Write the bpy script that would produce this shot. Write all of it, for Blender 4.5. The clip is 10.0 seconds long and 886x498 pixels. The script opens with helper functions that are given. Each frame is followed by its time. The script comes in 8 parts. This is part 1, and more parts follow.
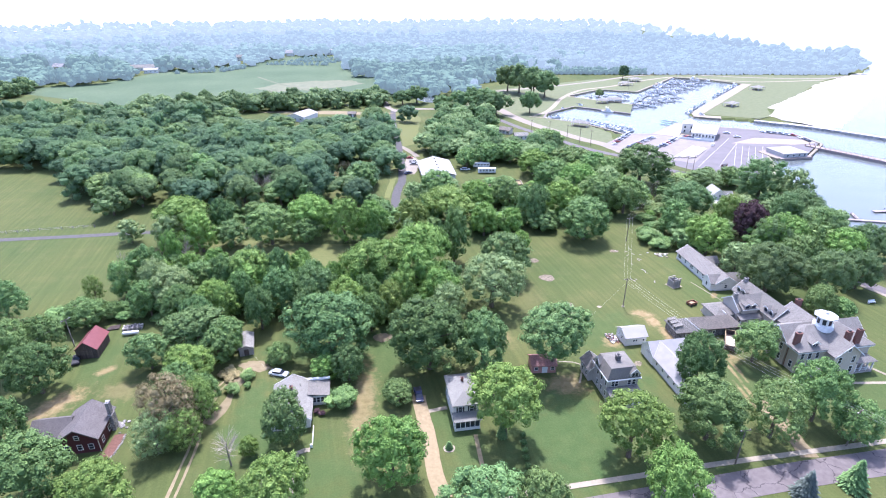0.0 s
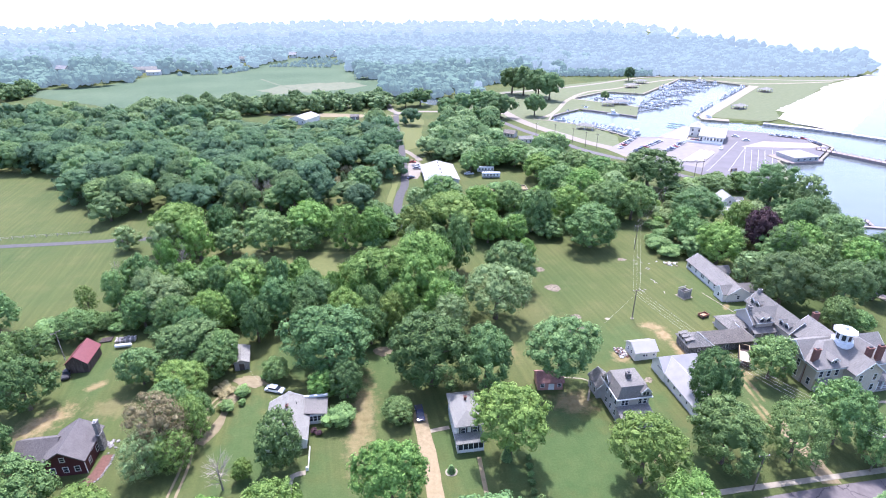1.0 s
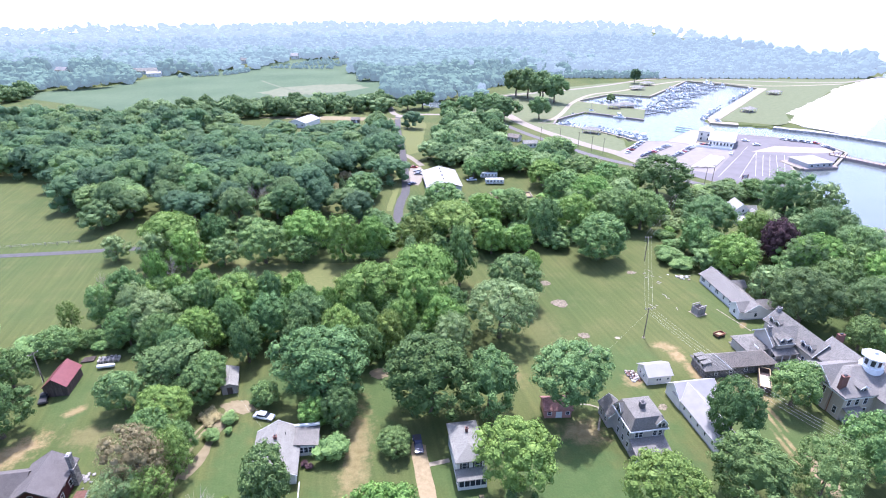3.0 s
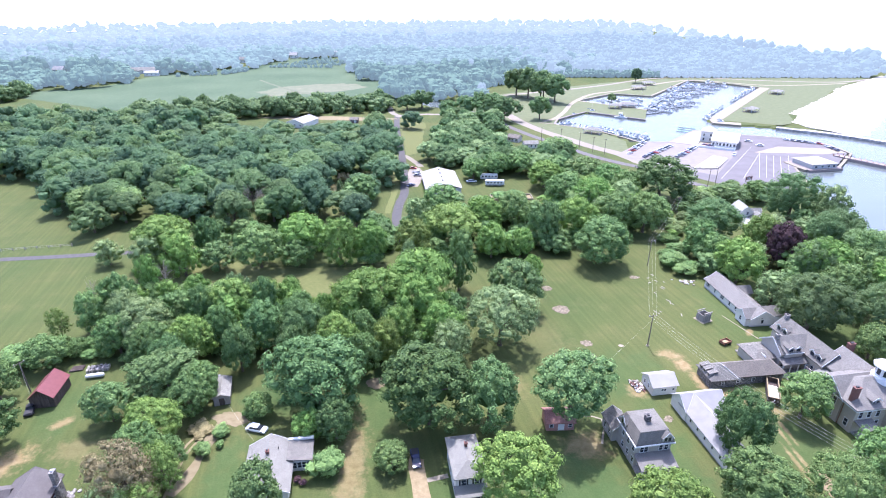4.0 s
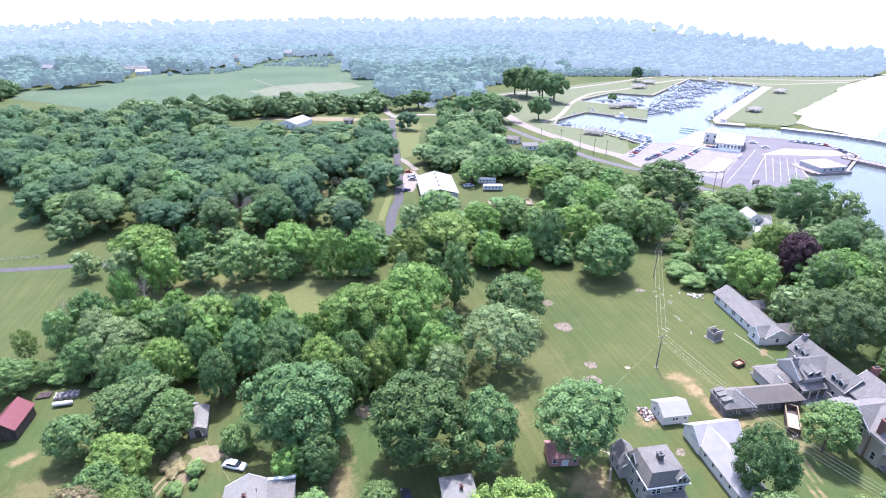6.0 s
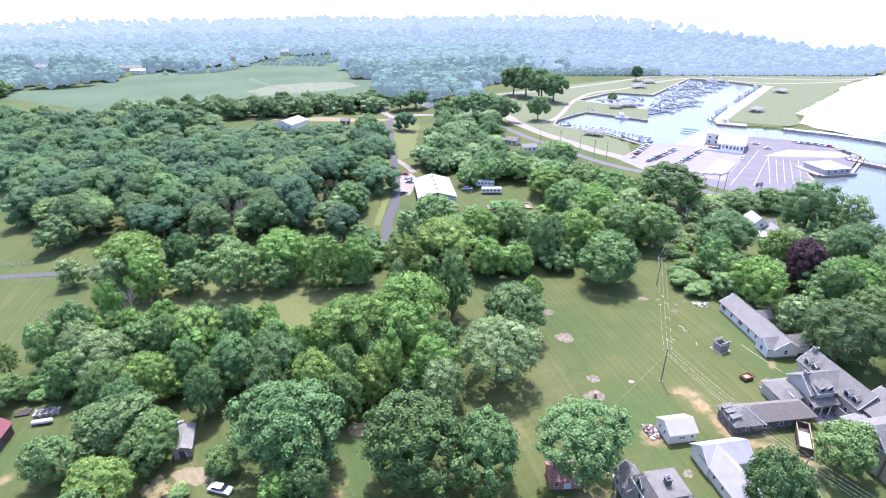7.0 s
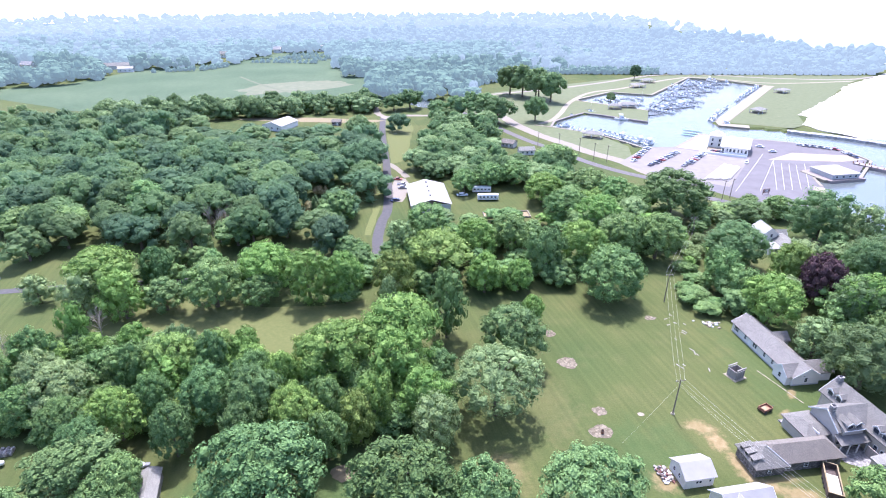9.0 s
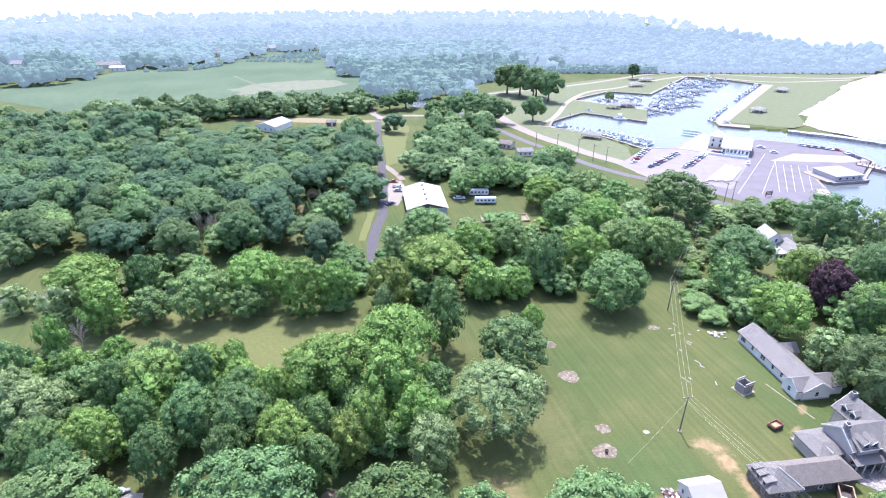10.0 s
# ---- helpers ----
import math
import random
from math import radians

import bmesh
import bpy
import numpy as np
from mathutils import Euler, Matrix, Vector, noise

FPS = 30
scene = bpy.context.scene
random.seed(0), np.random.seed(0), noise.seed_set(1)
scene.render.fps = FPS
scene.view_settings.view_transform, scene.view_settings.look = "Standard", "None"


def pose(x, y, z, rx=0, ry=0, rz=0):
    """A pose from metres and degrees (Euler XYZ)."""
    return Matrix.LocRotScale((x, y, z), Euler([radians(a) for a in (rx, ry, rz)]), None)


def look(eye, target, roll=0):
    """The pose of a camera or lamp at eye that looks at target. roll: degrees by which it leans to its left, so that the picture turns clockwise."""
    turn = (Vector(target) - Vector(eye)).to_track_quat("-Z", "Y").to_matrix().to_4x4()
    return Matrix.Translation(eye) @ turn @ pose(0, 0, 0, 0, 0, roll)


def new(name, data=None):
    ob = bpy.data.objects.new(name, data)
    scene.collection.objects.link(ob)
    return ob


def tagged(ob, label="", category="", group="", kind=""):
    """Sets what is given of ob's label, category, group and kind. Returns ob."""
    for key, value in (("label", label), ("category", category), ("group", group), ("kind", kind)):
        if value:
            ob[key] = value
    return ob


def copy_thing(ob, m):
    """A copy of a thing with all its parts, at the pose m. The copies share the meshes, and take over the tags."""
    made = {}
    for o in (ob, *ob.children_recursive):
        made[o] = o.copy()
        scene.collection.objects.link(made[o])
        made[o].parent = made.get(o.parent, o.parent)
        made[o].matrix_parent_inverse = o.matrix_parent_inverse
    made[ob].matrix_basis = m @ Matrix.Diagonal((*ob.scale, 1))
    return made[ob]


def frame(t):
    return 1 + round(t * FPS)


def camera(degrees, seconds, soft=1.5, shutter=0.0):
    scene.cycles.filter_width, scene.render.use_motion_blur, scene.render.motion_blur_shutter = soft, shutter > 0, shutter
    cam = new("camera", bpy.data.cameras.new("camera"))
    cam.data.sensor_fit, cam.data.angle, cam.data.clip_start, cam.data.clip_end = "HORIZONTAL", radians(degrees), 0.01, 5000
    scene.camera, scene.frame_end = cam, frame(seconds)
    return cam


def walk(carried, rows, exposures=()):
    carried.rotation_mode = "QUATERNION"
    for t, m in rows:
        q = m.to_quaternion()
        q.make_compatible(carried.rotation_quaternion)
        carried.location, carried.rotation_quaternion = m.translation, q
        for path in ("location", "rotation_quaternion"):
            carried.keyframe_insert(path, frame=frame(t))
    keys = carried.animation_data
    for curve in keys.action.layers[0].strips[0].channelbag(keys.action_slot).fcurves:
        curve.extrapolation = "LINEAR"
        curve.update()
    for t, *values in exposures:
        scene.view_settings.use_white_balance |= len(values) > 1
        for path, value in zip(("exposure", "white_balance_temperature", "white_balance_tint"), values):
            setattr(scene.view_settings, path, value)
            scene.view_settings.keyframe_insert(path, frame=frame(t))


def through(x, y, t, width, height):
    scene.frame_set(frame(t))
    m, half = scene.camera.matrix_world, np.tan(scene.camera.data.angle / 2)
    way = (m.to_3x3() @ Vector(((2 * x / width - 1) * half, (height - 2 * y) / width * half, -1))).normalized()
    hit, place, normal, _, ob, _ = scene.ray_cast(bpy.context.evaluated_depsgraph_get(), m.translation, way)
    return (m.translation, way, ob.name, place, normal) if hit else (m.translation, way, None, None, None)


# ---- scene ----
cam = camera(78.5, 10.0, soft=1.05)
PATH = [
    (0, (0.607, 1.81, 88.484), (0.579, 3.618, 87.63), 0.0),
    (0.5, (0.694, 4.78, 88.538), (0.659, 6.589, 87.686), -0.0),
    (1, (0.834, 7.733, 88.607), (0.792, 9.543, 87.756), -0.1),
    (1.5, (0.973, 10.524, 88.67), (0.927, 12.334, 87.82), -0.1),
    (2, (1.057, 12.965, 88.707), (1.007, 14.776, 87.858), -0.2),
    (2.5, (1.101, 15.051, 88.701), (1.048, 16.861, 87.853), -0.1),
    (4, (1.374, 21.509, 88.597), (1.321, 23.317, 87.745), -0.1),
    (4.5, (1.483, 23.977, 88.623), (1.431, 25.785, 87.769), -0.1),
    (5, (1.593, 26.67, 88.658), (1.543, 28.477, 87.802), -0.1),
    (5.5, (1.796, 29.474, 88.687), (1.748, 31.28, 87.829), -0.1),
    (7, (2.42, 38.49, 88.931), (2.378, 40.293, 88.065), -0.1),
    (7.5, (2.547, 41.596, 88.982), (2.509, 43.398, 88.115), -0.1),
    (8, (2.584, 44.78, 89.006), (2.55, 46.58, 88.137), -0.1),
    (8.5, (2.613, 47.961, 89.031), (2.583, 49.76, 88.159), -0.0),
    (9, (2.659, 51.138, 89.062), (2.634, 52.936, 88.187), 0.1),
    (9.5, (2.714, 54.308, 89.08), (2.694, 56.105, 88.202), 0.0),
    (10, (2.754, 57.468, 89.104), (2.74, 59.264, 88.223), 0.1),
]
walk(cam, [(t, look(eye, target, roll)) for t, eye, target, roll in PATH], [(0, 1.8, 5600, 25), (10, 1.8, 5600, 25)])

# ---- light ----
SUN_HEIGHT, SUN_SIDE = radians(64), radians(-3)
world = bpy.data.worlds.new("sky")
scene.world = world
world.use_nodes = True
wn = world.node_tree
sky = wn.nodes.new("ShaderNodeTexSky")
sky.sky_type = "NISHITA"
sky.sun_disc = False
sky.sun_elevation, sky.sun_rotation = SUN_HEIGHT, SUN_SIDE
sky.air_density, sky.dust_density, sky.ozone_density = 1.0, 2.6, 1.6
wn.links.new(sky.outputs[0], wn.nodes["Background"].inputs[0])
wn.nodes["Background"].inputs[1].default_value = 0.15
sun = new("sun", bpy.data.lights.new("sun", "SUN"))
sun.data.energy, sun.data.angle, sun.data.color = 2.55, radians(0.8), (1.0, 0.96, 0.9)
sun.matrix_world = look((0, 0, 300), Vector((0, 0, 300)) - Vector((math.sin(SUN_SIDE) * math.cos(SUN_HEIGHT), math.cos(SUN_SIDE) * math.cos(SUN_HEIGHT), math.sin(SUN_HEIGHT))))

# ---- materials ----
def material(name, rough=0.8, metal=0.0, spec=0.3):
    m = bpy.data.materials.new(name)
    m.use_nodes = True
    b = m.node_tree.nodes["Principled BSDF"]
    b.inputs["Roughness"].default_value = rough
    b.inputs["Metallic"].default_value = metal
    b.inputs["Specular IOR Level"].default_value = spec
    return m, m.node_tree, b


def node(nt, kind, **values):
    n = nt.nodes.new(kind)
    for key, value in values.items():
        n.inputs[key.replace("_", " ")].default_value = value
    return n


def coords(nt, scale=(1, 1, 1), turn=0.0, world_space=True):
    c = nt.nodes.new("ShaderNodeNewGeometry") if world_space else nt.nodes.new("ShaderNodeTexCoord")
    m = node(nt, "ShaderNodeMapping", Scale=scale)
    m.inputs["Rotation"].default_value = (0, 0, radians(turn))
    nt.links.new(c.outputs["Position" if world_space else "Object"], m.inputs[0])
    return m.outputs[0]


def noise_of(nt, where, scale, detail=4.0, rough=0.6):
    n = node(nt, "ShaderNodeTexNoise", Scale=scale, Detail=detail, Roughness=rough)
    nt.links.new(where, n.inputs["Vector"])
    return n.outputs[0]


def ramp(nt, fac, stops):
    r = nt.nodes.new("ShaderNodeValToRGB")
    r.color_ramp.elements[0].position, r.color_ramp.elements[0].color = stops[0][0], (*stops[0][1], 1)
    r.color_ramp.elements[1].position, r.color_ramp.elements[1].color = stops[-1][0], (*stops[-1][1], 1)
    for p, c in stops[1:-1]:
        r.color_ramp.elements.new(p).color = (*c, 1)
    nt.links.new(fac, r.inputs[0])
    return r.outputs[0]


def blend(nt, fac, a, b, kind="MIX"):
    m = nt.nodes.new("ShaderNodeMix")
    m.data_type, m.blend_type = "RGBA", kind
    for value, slot in ((fac, 0), (a, 6), (b, 7)):
        if isinstance(value, (int, float)):
            m.inputs[slot].default_value = value
        elif isinstance(value, tuple):
            m.inputs[slot].default_value = (*value, 1)
        else:
            nt.links.new(value, m.inputs[slot])
    return m.outputs[2]


def bump(nt, b, height, strength=0.3, distance=0.05):
    n = node(nt, "ShaderNodeBump", Strength=strength, Distance=distance)
    nt.links.new(height, n.inputs["Height"])
    nt.links.new(n.outputs[0], b.inputs["Normal"])


def speckled(name, low, high, scale=1.0, rough=0.85, metal=0.0, spec=0.12, big=0.08, strength=0.3, stretch=(1, 1, 1), turn=0.0, shift=0.1):
    """A surface of two colours: fine grain over wide stains, with relief."""
    m, nt, b = material(name, rough, metal, spec)
    where = coords(nt, stretch, turn)
    fine = noise_of(nt, where, scale, 5)
    wide = noise_of(nt, where, big, 3)
    mid = tuple((p + q) / 2 for p, q in zip(low, high))
    c = ramp(nt, fine, [(0.3, low), (0.7, high)])
    c = blend(nt, ramp(nt, wide, [(0.35, (0, 0, 0)), (0.7, (0.6, 0.6, 0.6))]), c, mid)
    info = nt.nodes.new("ShaderNodeObjectInfo")
    v = nt.nodes.new("ShaderNodeMapRange")
    v.inputs["To Min"].default_value, v.inputs["To Max"].default_value = 1 - shift, 1 + shift
    nt.links.new(info.outputs["Random"], v.inputs["Value"])
    h = nt.nodes.new("ShaderNodeHueSaturation")
    nt.links.new(v.outputs[0], h.inputs["Value"])
    nt.links.new(c, h.inputs["Color"])
    nt.links.new(h.outputs[0], b.inputs["Base Color"])
    bump(nt, b, fine, strength)
    return m


def leaf_material(name, dark, light, shine=0.09, through=0.15, hue=0.012, value=0.18, clump=0.55):
    """Leaves that differ one from another and tree from tree, and let some light through."""
    m, nt, b = material(name, 0.6, 0.0, shine)
    geo = nt.nodes.new("ShaderNodeNewGeometry")
    info = nt.nodes.new("ShaderNodeObjectInfo")
    c = ramp(nt, geo.outputs["Random Per Island"], [(0.0, dark), (1.0, light)])
    clumps = noise_of(nt, coords(nt), 0.55, 2)
    c = blend(nt, clump, c, ramp(nt, clumps, [(0.3, (0.72, 0.76, 0.8)), (0.7, (1.3, 1.25, 1.15))]), "MULTIPLY")
    h = nt.nodes.new("ShaderNodeHueSaturation")
    for slot, width, mid in (("Hue", hue, 0.5), ("Value", value, 1.0)):
        v = nt.nodes.new("ShaderNodeMapRange")
        v.inputs["To Min"].default_value, v.inputs["To Max"].default_value = mid - width, mid + width
        if slot == "Hue":
            w = nt.nodes.new("ShaderNodeMath")
            w.operation = "PINGPONG"
            w.inputs[1].default_value = 0.13
            nt.links.new(info.outputs["Random"], w.inputs[0])
            v.inputs["From Max"].default_value = 0.13
            nt.links.new(w.outputs[0], v.inputs["Value"])
        else:
            nt.links.new(info.outputs["Random"], v.inputs["Value"])
        nt.links.new(v.outputs[0], h.inputs[slot])
    nt.links.new(c, h.inputs["Color"])
    nt.links.new(h.outputs[0], b.inputs["Base Color"])
    t = nt.nodes.new("ShaderNodeBsdfTranslucent")
    nt.links.new(h.outputs[0], t.inputs["Color"])
    mix = nt.nodes.new("ShaderNodeMixShader")
    mix.inputs[0].default_value = through
    nt.links.new(b.outputs[0], mix.inputs[1])
    nt.links.new(t.outputs[0], mix.inputs[2])
    nt.links.new(mix.outputs[0], nt.nodes["Material Output"].inputs["Surface"])
    return m


# places where the turf is worn or sun-dried: x, y, half width, half length, turn, share of bare earth
WORN = [
    (73.6, 118, 0.6, 6.5, 4, 0.8), (75.2, 118, 0.6, 6.5, 4, 0.8), (72.6, 106, 0.6, 6.0, 4, 0.7), (74.2, 106, 0.6, 6.0, 4, 0.7), (-93, 101, 7.5, 4.0, 60, 0.9), (-88.5, 114, 3.0, 1.6, 40, 0.8), (-80, 106, 6, 4, 0, 0.35), (-20.0, 103, 3.4, 17, 4, 0.62),
    (59.0, 144, 3.8, 2.2, -20, 0.85), (61.2, 139.5, 2.4, 3.6, 6, 0.95), (62.9, 132.5, 1.7, 5.0, 12, 0.95), (66.5, 128.0, 4.2, 2.0, -18, 0.85), (71.5, 125.8, 5.0, 2.6, -14, 0.85), (75.5, 122.5, 3.2, 3.0, 0, 0.7), (70, 129.6, 4, 1.2, 0, 0.5), (46.6, 129.0, 3.2, 3.4, 0, 0.8),
    (30, 110.5, 6.0, 4.2, 0, 0.7), (86, 155.5, 2.6, 1.0, 60, 0.8), (80.5, 148.5, 2.0, 0.9, 30, 0.6),
    (26, 150, 8, 14, 10, 0.14), (45, 93, 4, 3, 0, 0.4), (14, 130, 5, 6, 0, 0.4),
]


# watered yards, greener than the meadow
LUSH = [
    (27, 93, 15, 17, 10, 0.85), (46, 100, 9, 24, 10, 0.75), (-42, 95, 9, 19, 10, 0.8), (3, 94, 5, 20, 10, 0.6), (-32, 80, 16, 12, 10, 0.6),
    (-18, 121, 9, 16, 0, 0.7), (-40, 124, 12, 8, 0, 0.8), (72, 112, 14, 12, 10, 0.6), (46, 135, 12, 12, 0, 0.5), (-92, 118, 6, 12, 10, 0.5), (86, 165, 10, 26, 8, 0.4), (112, 108, 22, 12, 10, 0.4),
]


def worn_share(nt, where, ragged, spots):
    """How far each soft ragged spot reaches."""
    total = None
    for x, y, rx, ry, turn, share in spots:
        m = nt.nodes.new("ShaderNodeMapping")
        m.vector_type = "TEXTURE"
        m.inputs["Location"].default_value = (x, y, 0)
        m.inputs["Rotation"].default_value = (0, 0, radians(turn))
        m.inputs["Scale"].default_value = (rx, ry, 1e6)
        nt.links.new(where, m.inputs[0])
        d = nt.nodes.new("ShaderNodeVectorMath")
        d.operation = "LENGTH"
        nt.links.new(m.outputs[0], d.inputs[0])
        s = nt.nodes.new("ShaderNodeMath")
        s.operation = "MULTIPLY_ADD"
        s.inputs[1].default_value = 2.4
        nt.links.new(ragged, s.inputs[0])
        nt.links.new(d.outputs["Value"], s.inputs[2])
        f = nt.nodes.new("ShaderNodeMapRange")
        f.interpolation_type = "SMOOTHSTEP"
        f.inputs["From Min"].default_value, f.inputs["From Max"].default_value = 2.4, 1.55
        f.inputs["To Max"].default_value = share
        nt.links.new(s.outputs[0], f.inputs["Value"])
        if total is None:
            total = f.outputs[0]
        else:
            t = nt.nodes.new("ShaderNodeMath")
            t.operation = "MAXIMUM"
            nt.links.new(total, t.inputs[0])
            nt.links.new(f.outputs[0], t.inputs[1])
            total = t.outputs[0]
    return total


def grass_material():
    """Mown and rough grass: wide drifts of dry and lush growth, mowing lines, fine tufts."""
    m, nt, b = material("grass", 0.9, 0.0, 0.1)
    where = coords(nt)
    wide = noise_of(nt, where, 0.022, 4)
    patch = noise_of(nt, where, 0.12, 5)
    fine = noise_of(nt, where, 2.2, 5, 0.7)
    c = ramp(nt, wide, [(0.3, (0.054, 0.078, 0.026)), (0.5, (0.073, 0.089, 0.030)), (0.72, (0.095, 0.1, 0.037))])
    c = blend(nt, ramp(nt, patch, [(0.5, (0, 0, 0)), (0.75, (0.5, 0.5, 0.5))]), c, (0.106, 0.105, 0.043))
    stripes = node(nt, "ShaderNodeTexWave", Scale=0.17, Distortion=0.7, Detail=2.0, Detail_Scale=0.3)
    nt.links.new(coords(nt, (1, 1, 1), -15.5), stripes.inputs["Vector"])
    along = nt.nodes.new("ShaderNodeVectorMath")
    along.operation = "MULTIPLY"
    along.inputs[1].default_value = (0.7, 0.03, 1)
    nt.links.new(coords(nt, (1, 1, 1), -15.5), along.inputs[0])
    passes = ramp(nt, noise_of(nt, along.outputs[0], 1.0, 3), [(0.35, (0.72, 0.76, 0.72)), (0.68, (1.32, 1.26, 1.18))])
    c = blend(nt, 0.13, c, ramp(nt, stripes.outputs[0], [(0.2, (0.78, 0.82, 0.78)), (0.8, (1.22, 1.18, 1.08))]), "MULTIPLY")
    c = blend(nt, 0.34, c, passes, "MULTIPLY")
    lush = ramp(nt, noise_of(nt, where, 0.3, 4), [(0.3, (0.043, 0.080, 0.026)), (0.7, (0.066, 0.098, 0.034))])
    c = blend(nt, worn_share(nt, where, noise_of(nt, where, 0.2, 4, 0.6), LUSH), c, lush)
    c = blend(nt, 0.5, c, ramp(nt, fine, [(0.25, (0.6, 0.62, 0.55)), (0.75, (1.3, 1.3, 1.2))]), "MULTIPLY")
    bare = ramp(nt, noise_of(nt, where, 0.7, 5), [(0.3, (0.176, 0.126, 0.058)), (0.7, (0.275, 0.208, 0.11))])
    c = blend(nt, worn_share(nt, where, noise_of(nt, where, 0.45, 6, 0.7), WORN), c, bare)
    nt.links.new(c, b.inputs["Base Color"])
    bump(nt, b, fine, 0.6, 0.15)
    return m


def field_material():
    m, nt, b = material("field", 0.95, 0.0, 0.1)
    rows = node(nt, "ShaderNodeTexWave", Scale=0.06, Distortion=3.0, Detail=3.0)
    nt.links.new(coords(nt, (1, 1, 1), 62), rows.inputs["Vector"])
    c = ramp(nt, noise_of(nt, coords(nt), 0.012, 4), [(0.35, (0.066, 0.098, 0.055)), (0.65, (0.09, 0.122, 0.07))])
    c = blend(nt, 0.35, c, ramp(nt, rows.outputs[0], [(0.2, (0.75, 0.8, 0.75)), (0.8, (1.2, 1.2, 1.15))]), "MULTIPLY")
    c = blend(nt, 0.4, c, ramp(nt, noise_of(nt, coords(nt), 0.4, 5), [(0.3, (0.7, 0.7, 0.7)), (0.7, (1.25, 1.25, 1.25))]), "MULTIPLY")
    nt.links.new(c, b.inputs["Base Color"])
    return m


def water_material():
    m, nt, b = material("lake_water", 0.15, 0.0, 0.28)
    where = coords(nt, (1, 1.6, 1), 20)
    c = ramp(nt, noise_of(nt, where, 0.01, 3), [(0.3, (0.09, 0.104, 0.1)), (0.7, (0.115, 0.128, 0.122))])
    nt.links.new(c, b.inputs["Base Color"])
    bump(nt, b, noise_of(nt, where, 0.9, 4), 0.25, 0.1)
    return m


def shingle_material(name, low, high):
    """Roof shingles in courses, with single darker and lighter tabs."""
    m, nt, b = material(name, 0.85, 0.0, 0.2)
    where = coords(nt, world_space=False)
    brick = node(nt, "ShaderNodeTexBrick", Scale=3.0, Mortar_Size=0.02, Bias=0.0)
    brick.inputs["Color1"].default_value, brick.inputs["Color2"].default_value = (*low, 1), (*high, 1)
    brick.inputs["Mortar"].default_value = (*[v * 0.6 for v in low], 1)
    nt.links.new(where, brick.inputs["Vector"])
    wide = noise_of(nt, where, 0.5, 4)
    c = blend(nt, 0.5, brick.outputs[0], ramp(nt, wide, [(0.3, (0.78, 0.78, 0.8)), (0.7, (1.2, 1.2, 1.2))]), "MULTIPLY")
    nt.links.new(c, b.inputs["Base Color"])
    bump(nt, b, noise_of(nt, where, 6.0, 4), 0.4)
    return m


def siding_material(name, colour, step=0.18):
    """Lapped boards: thin shadow lines painted into the colour up the wall, and some weathering."""
    m, nt, b = material(name, 0.6, 0.0, 0.3)
    where = coords(nt)
    boards = node(nt, "ShaderNodeTexWave", Scale=1.0 / step / 6.283 * 2)
    boards.bands_direction, boards.wave_profile = "Z", "SAW"
    nt.links.new(where, boards.inputs["Vector"])
    c = ramp(nt, noise_of(nt, where, 0.7, 4), [(0.3, tuple(v * 0.88 for v in colour)), (0.7, colour)])
    c = blend(nt, 0.25, c, ramp(nt, boards.outputs[0], [(0.0, (0.7, 0.7, 0.7)), (0.25, (1, 1, 1))]), "MULTIPLY")
    nt.links.new(c, b.inputs["Base Color"])
    bump(nt, b, boards.outputs[0], 0.5, 0.03)
    return m


def stone_material(name, low, high, scale=2.2):
    m, nt, b = material(name, 0.9, 0.0, 0.2)
    where = coords(nt)
    v = node(nt, "ShaderNodeTexVoronoi", Scale=scale)
    nt.links.new(where, v.inputs["Vector"])
    c = ramp(nt, v.outputs["Color"], [(0.1, low), (0.9, high)])
    c = blend(nt, 0.6, c, ramp(nt, v.outputs["Distance"], [(0.2, (1, 1, 1)), (0.7, (0.5, 0.5, 0.5))]), "MULTIPLY")
    nt.links.new(c, b.inputs["Base Color"])
    bump(nt, b, v.outputs["Distance"], 0.6, 0.05)
    return m


def plain(name, colour, rough=0.5, metal=0.0, spec=0.4):
    return speckled(name, tuple(v * 0.9 for v in colour), tuple(min(1, v * 1.06) for v in colour), 2.5, rough, metal, spec, strength=0.05, shift=0.04)


GRASS = grass_material()
FIELD = field_material()
WATER = water_material()
SAND = speckled("sand", (0.42, 0.38, 0.31), (0.55, 0.5, 0.42), 0.5)
DIRT = speckled("bare_dirt", (0.155, 0.125, 0.07), (0.245, 0.203, 0.122), 0.9)
GRAVEL = speckled("gravel", (0.17, 0.148, 0.118), (0.26, 0.23, 0.185), 1.6)
DRIVE = speckled("pale_gravel_drive", (0.18, 0.139, 0.076), (0.265, 0.21, 0.124), 1.2)
ASPHALT = speckled("asphalt", (0.07, 0.066, 0.065), (0.105, 0.1, 0.097), 0.7)
OLD_ASPHALT = speckled("worn_asphalt", (0.105, 0.094, 0.095), (0.165, 0.15, 0.15), 0.6)


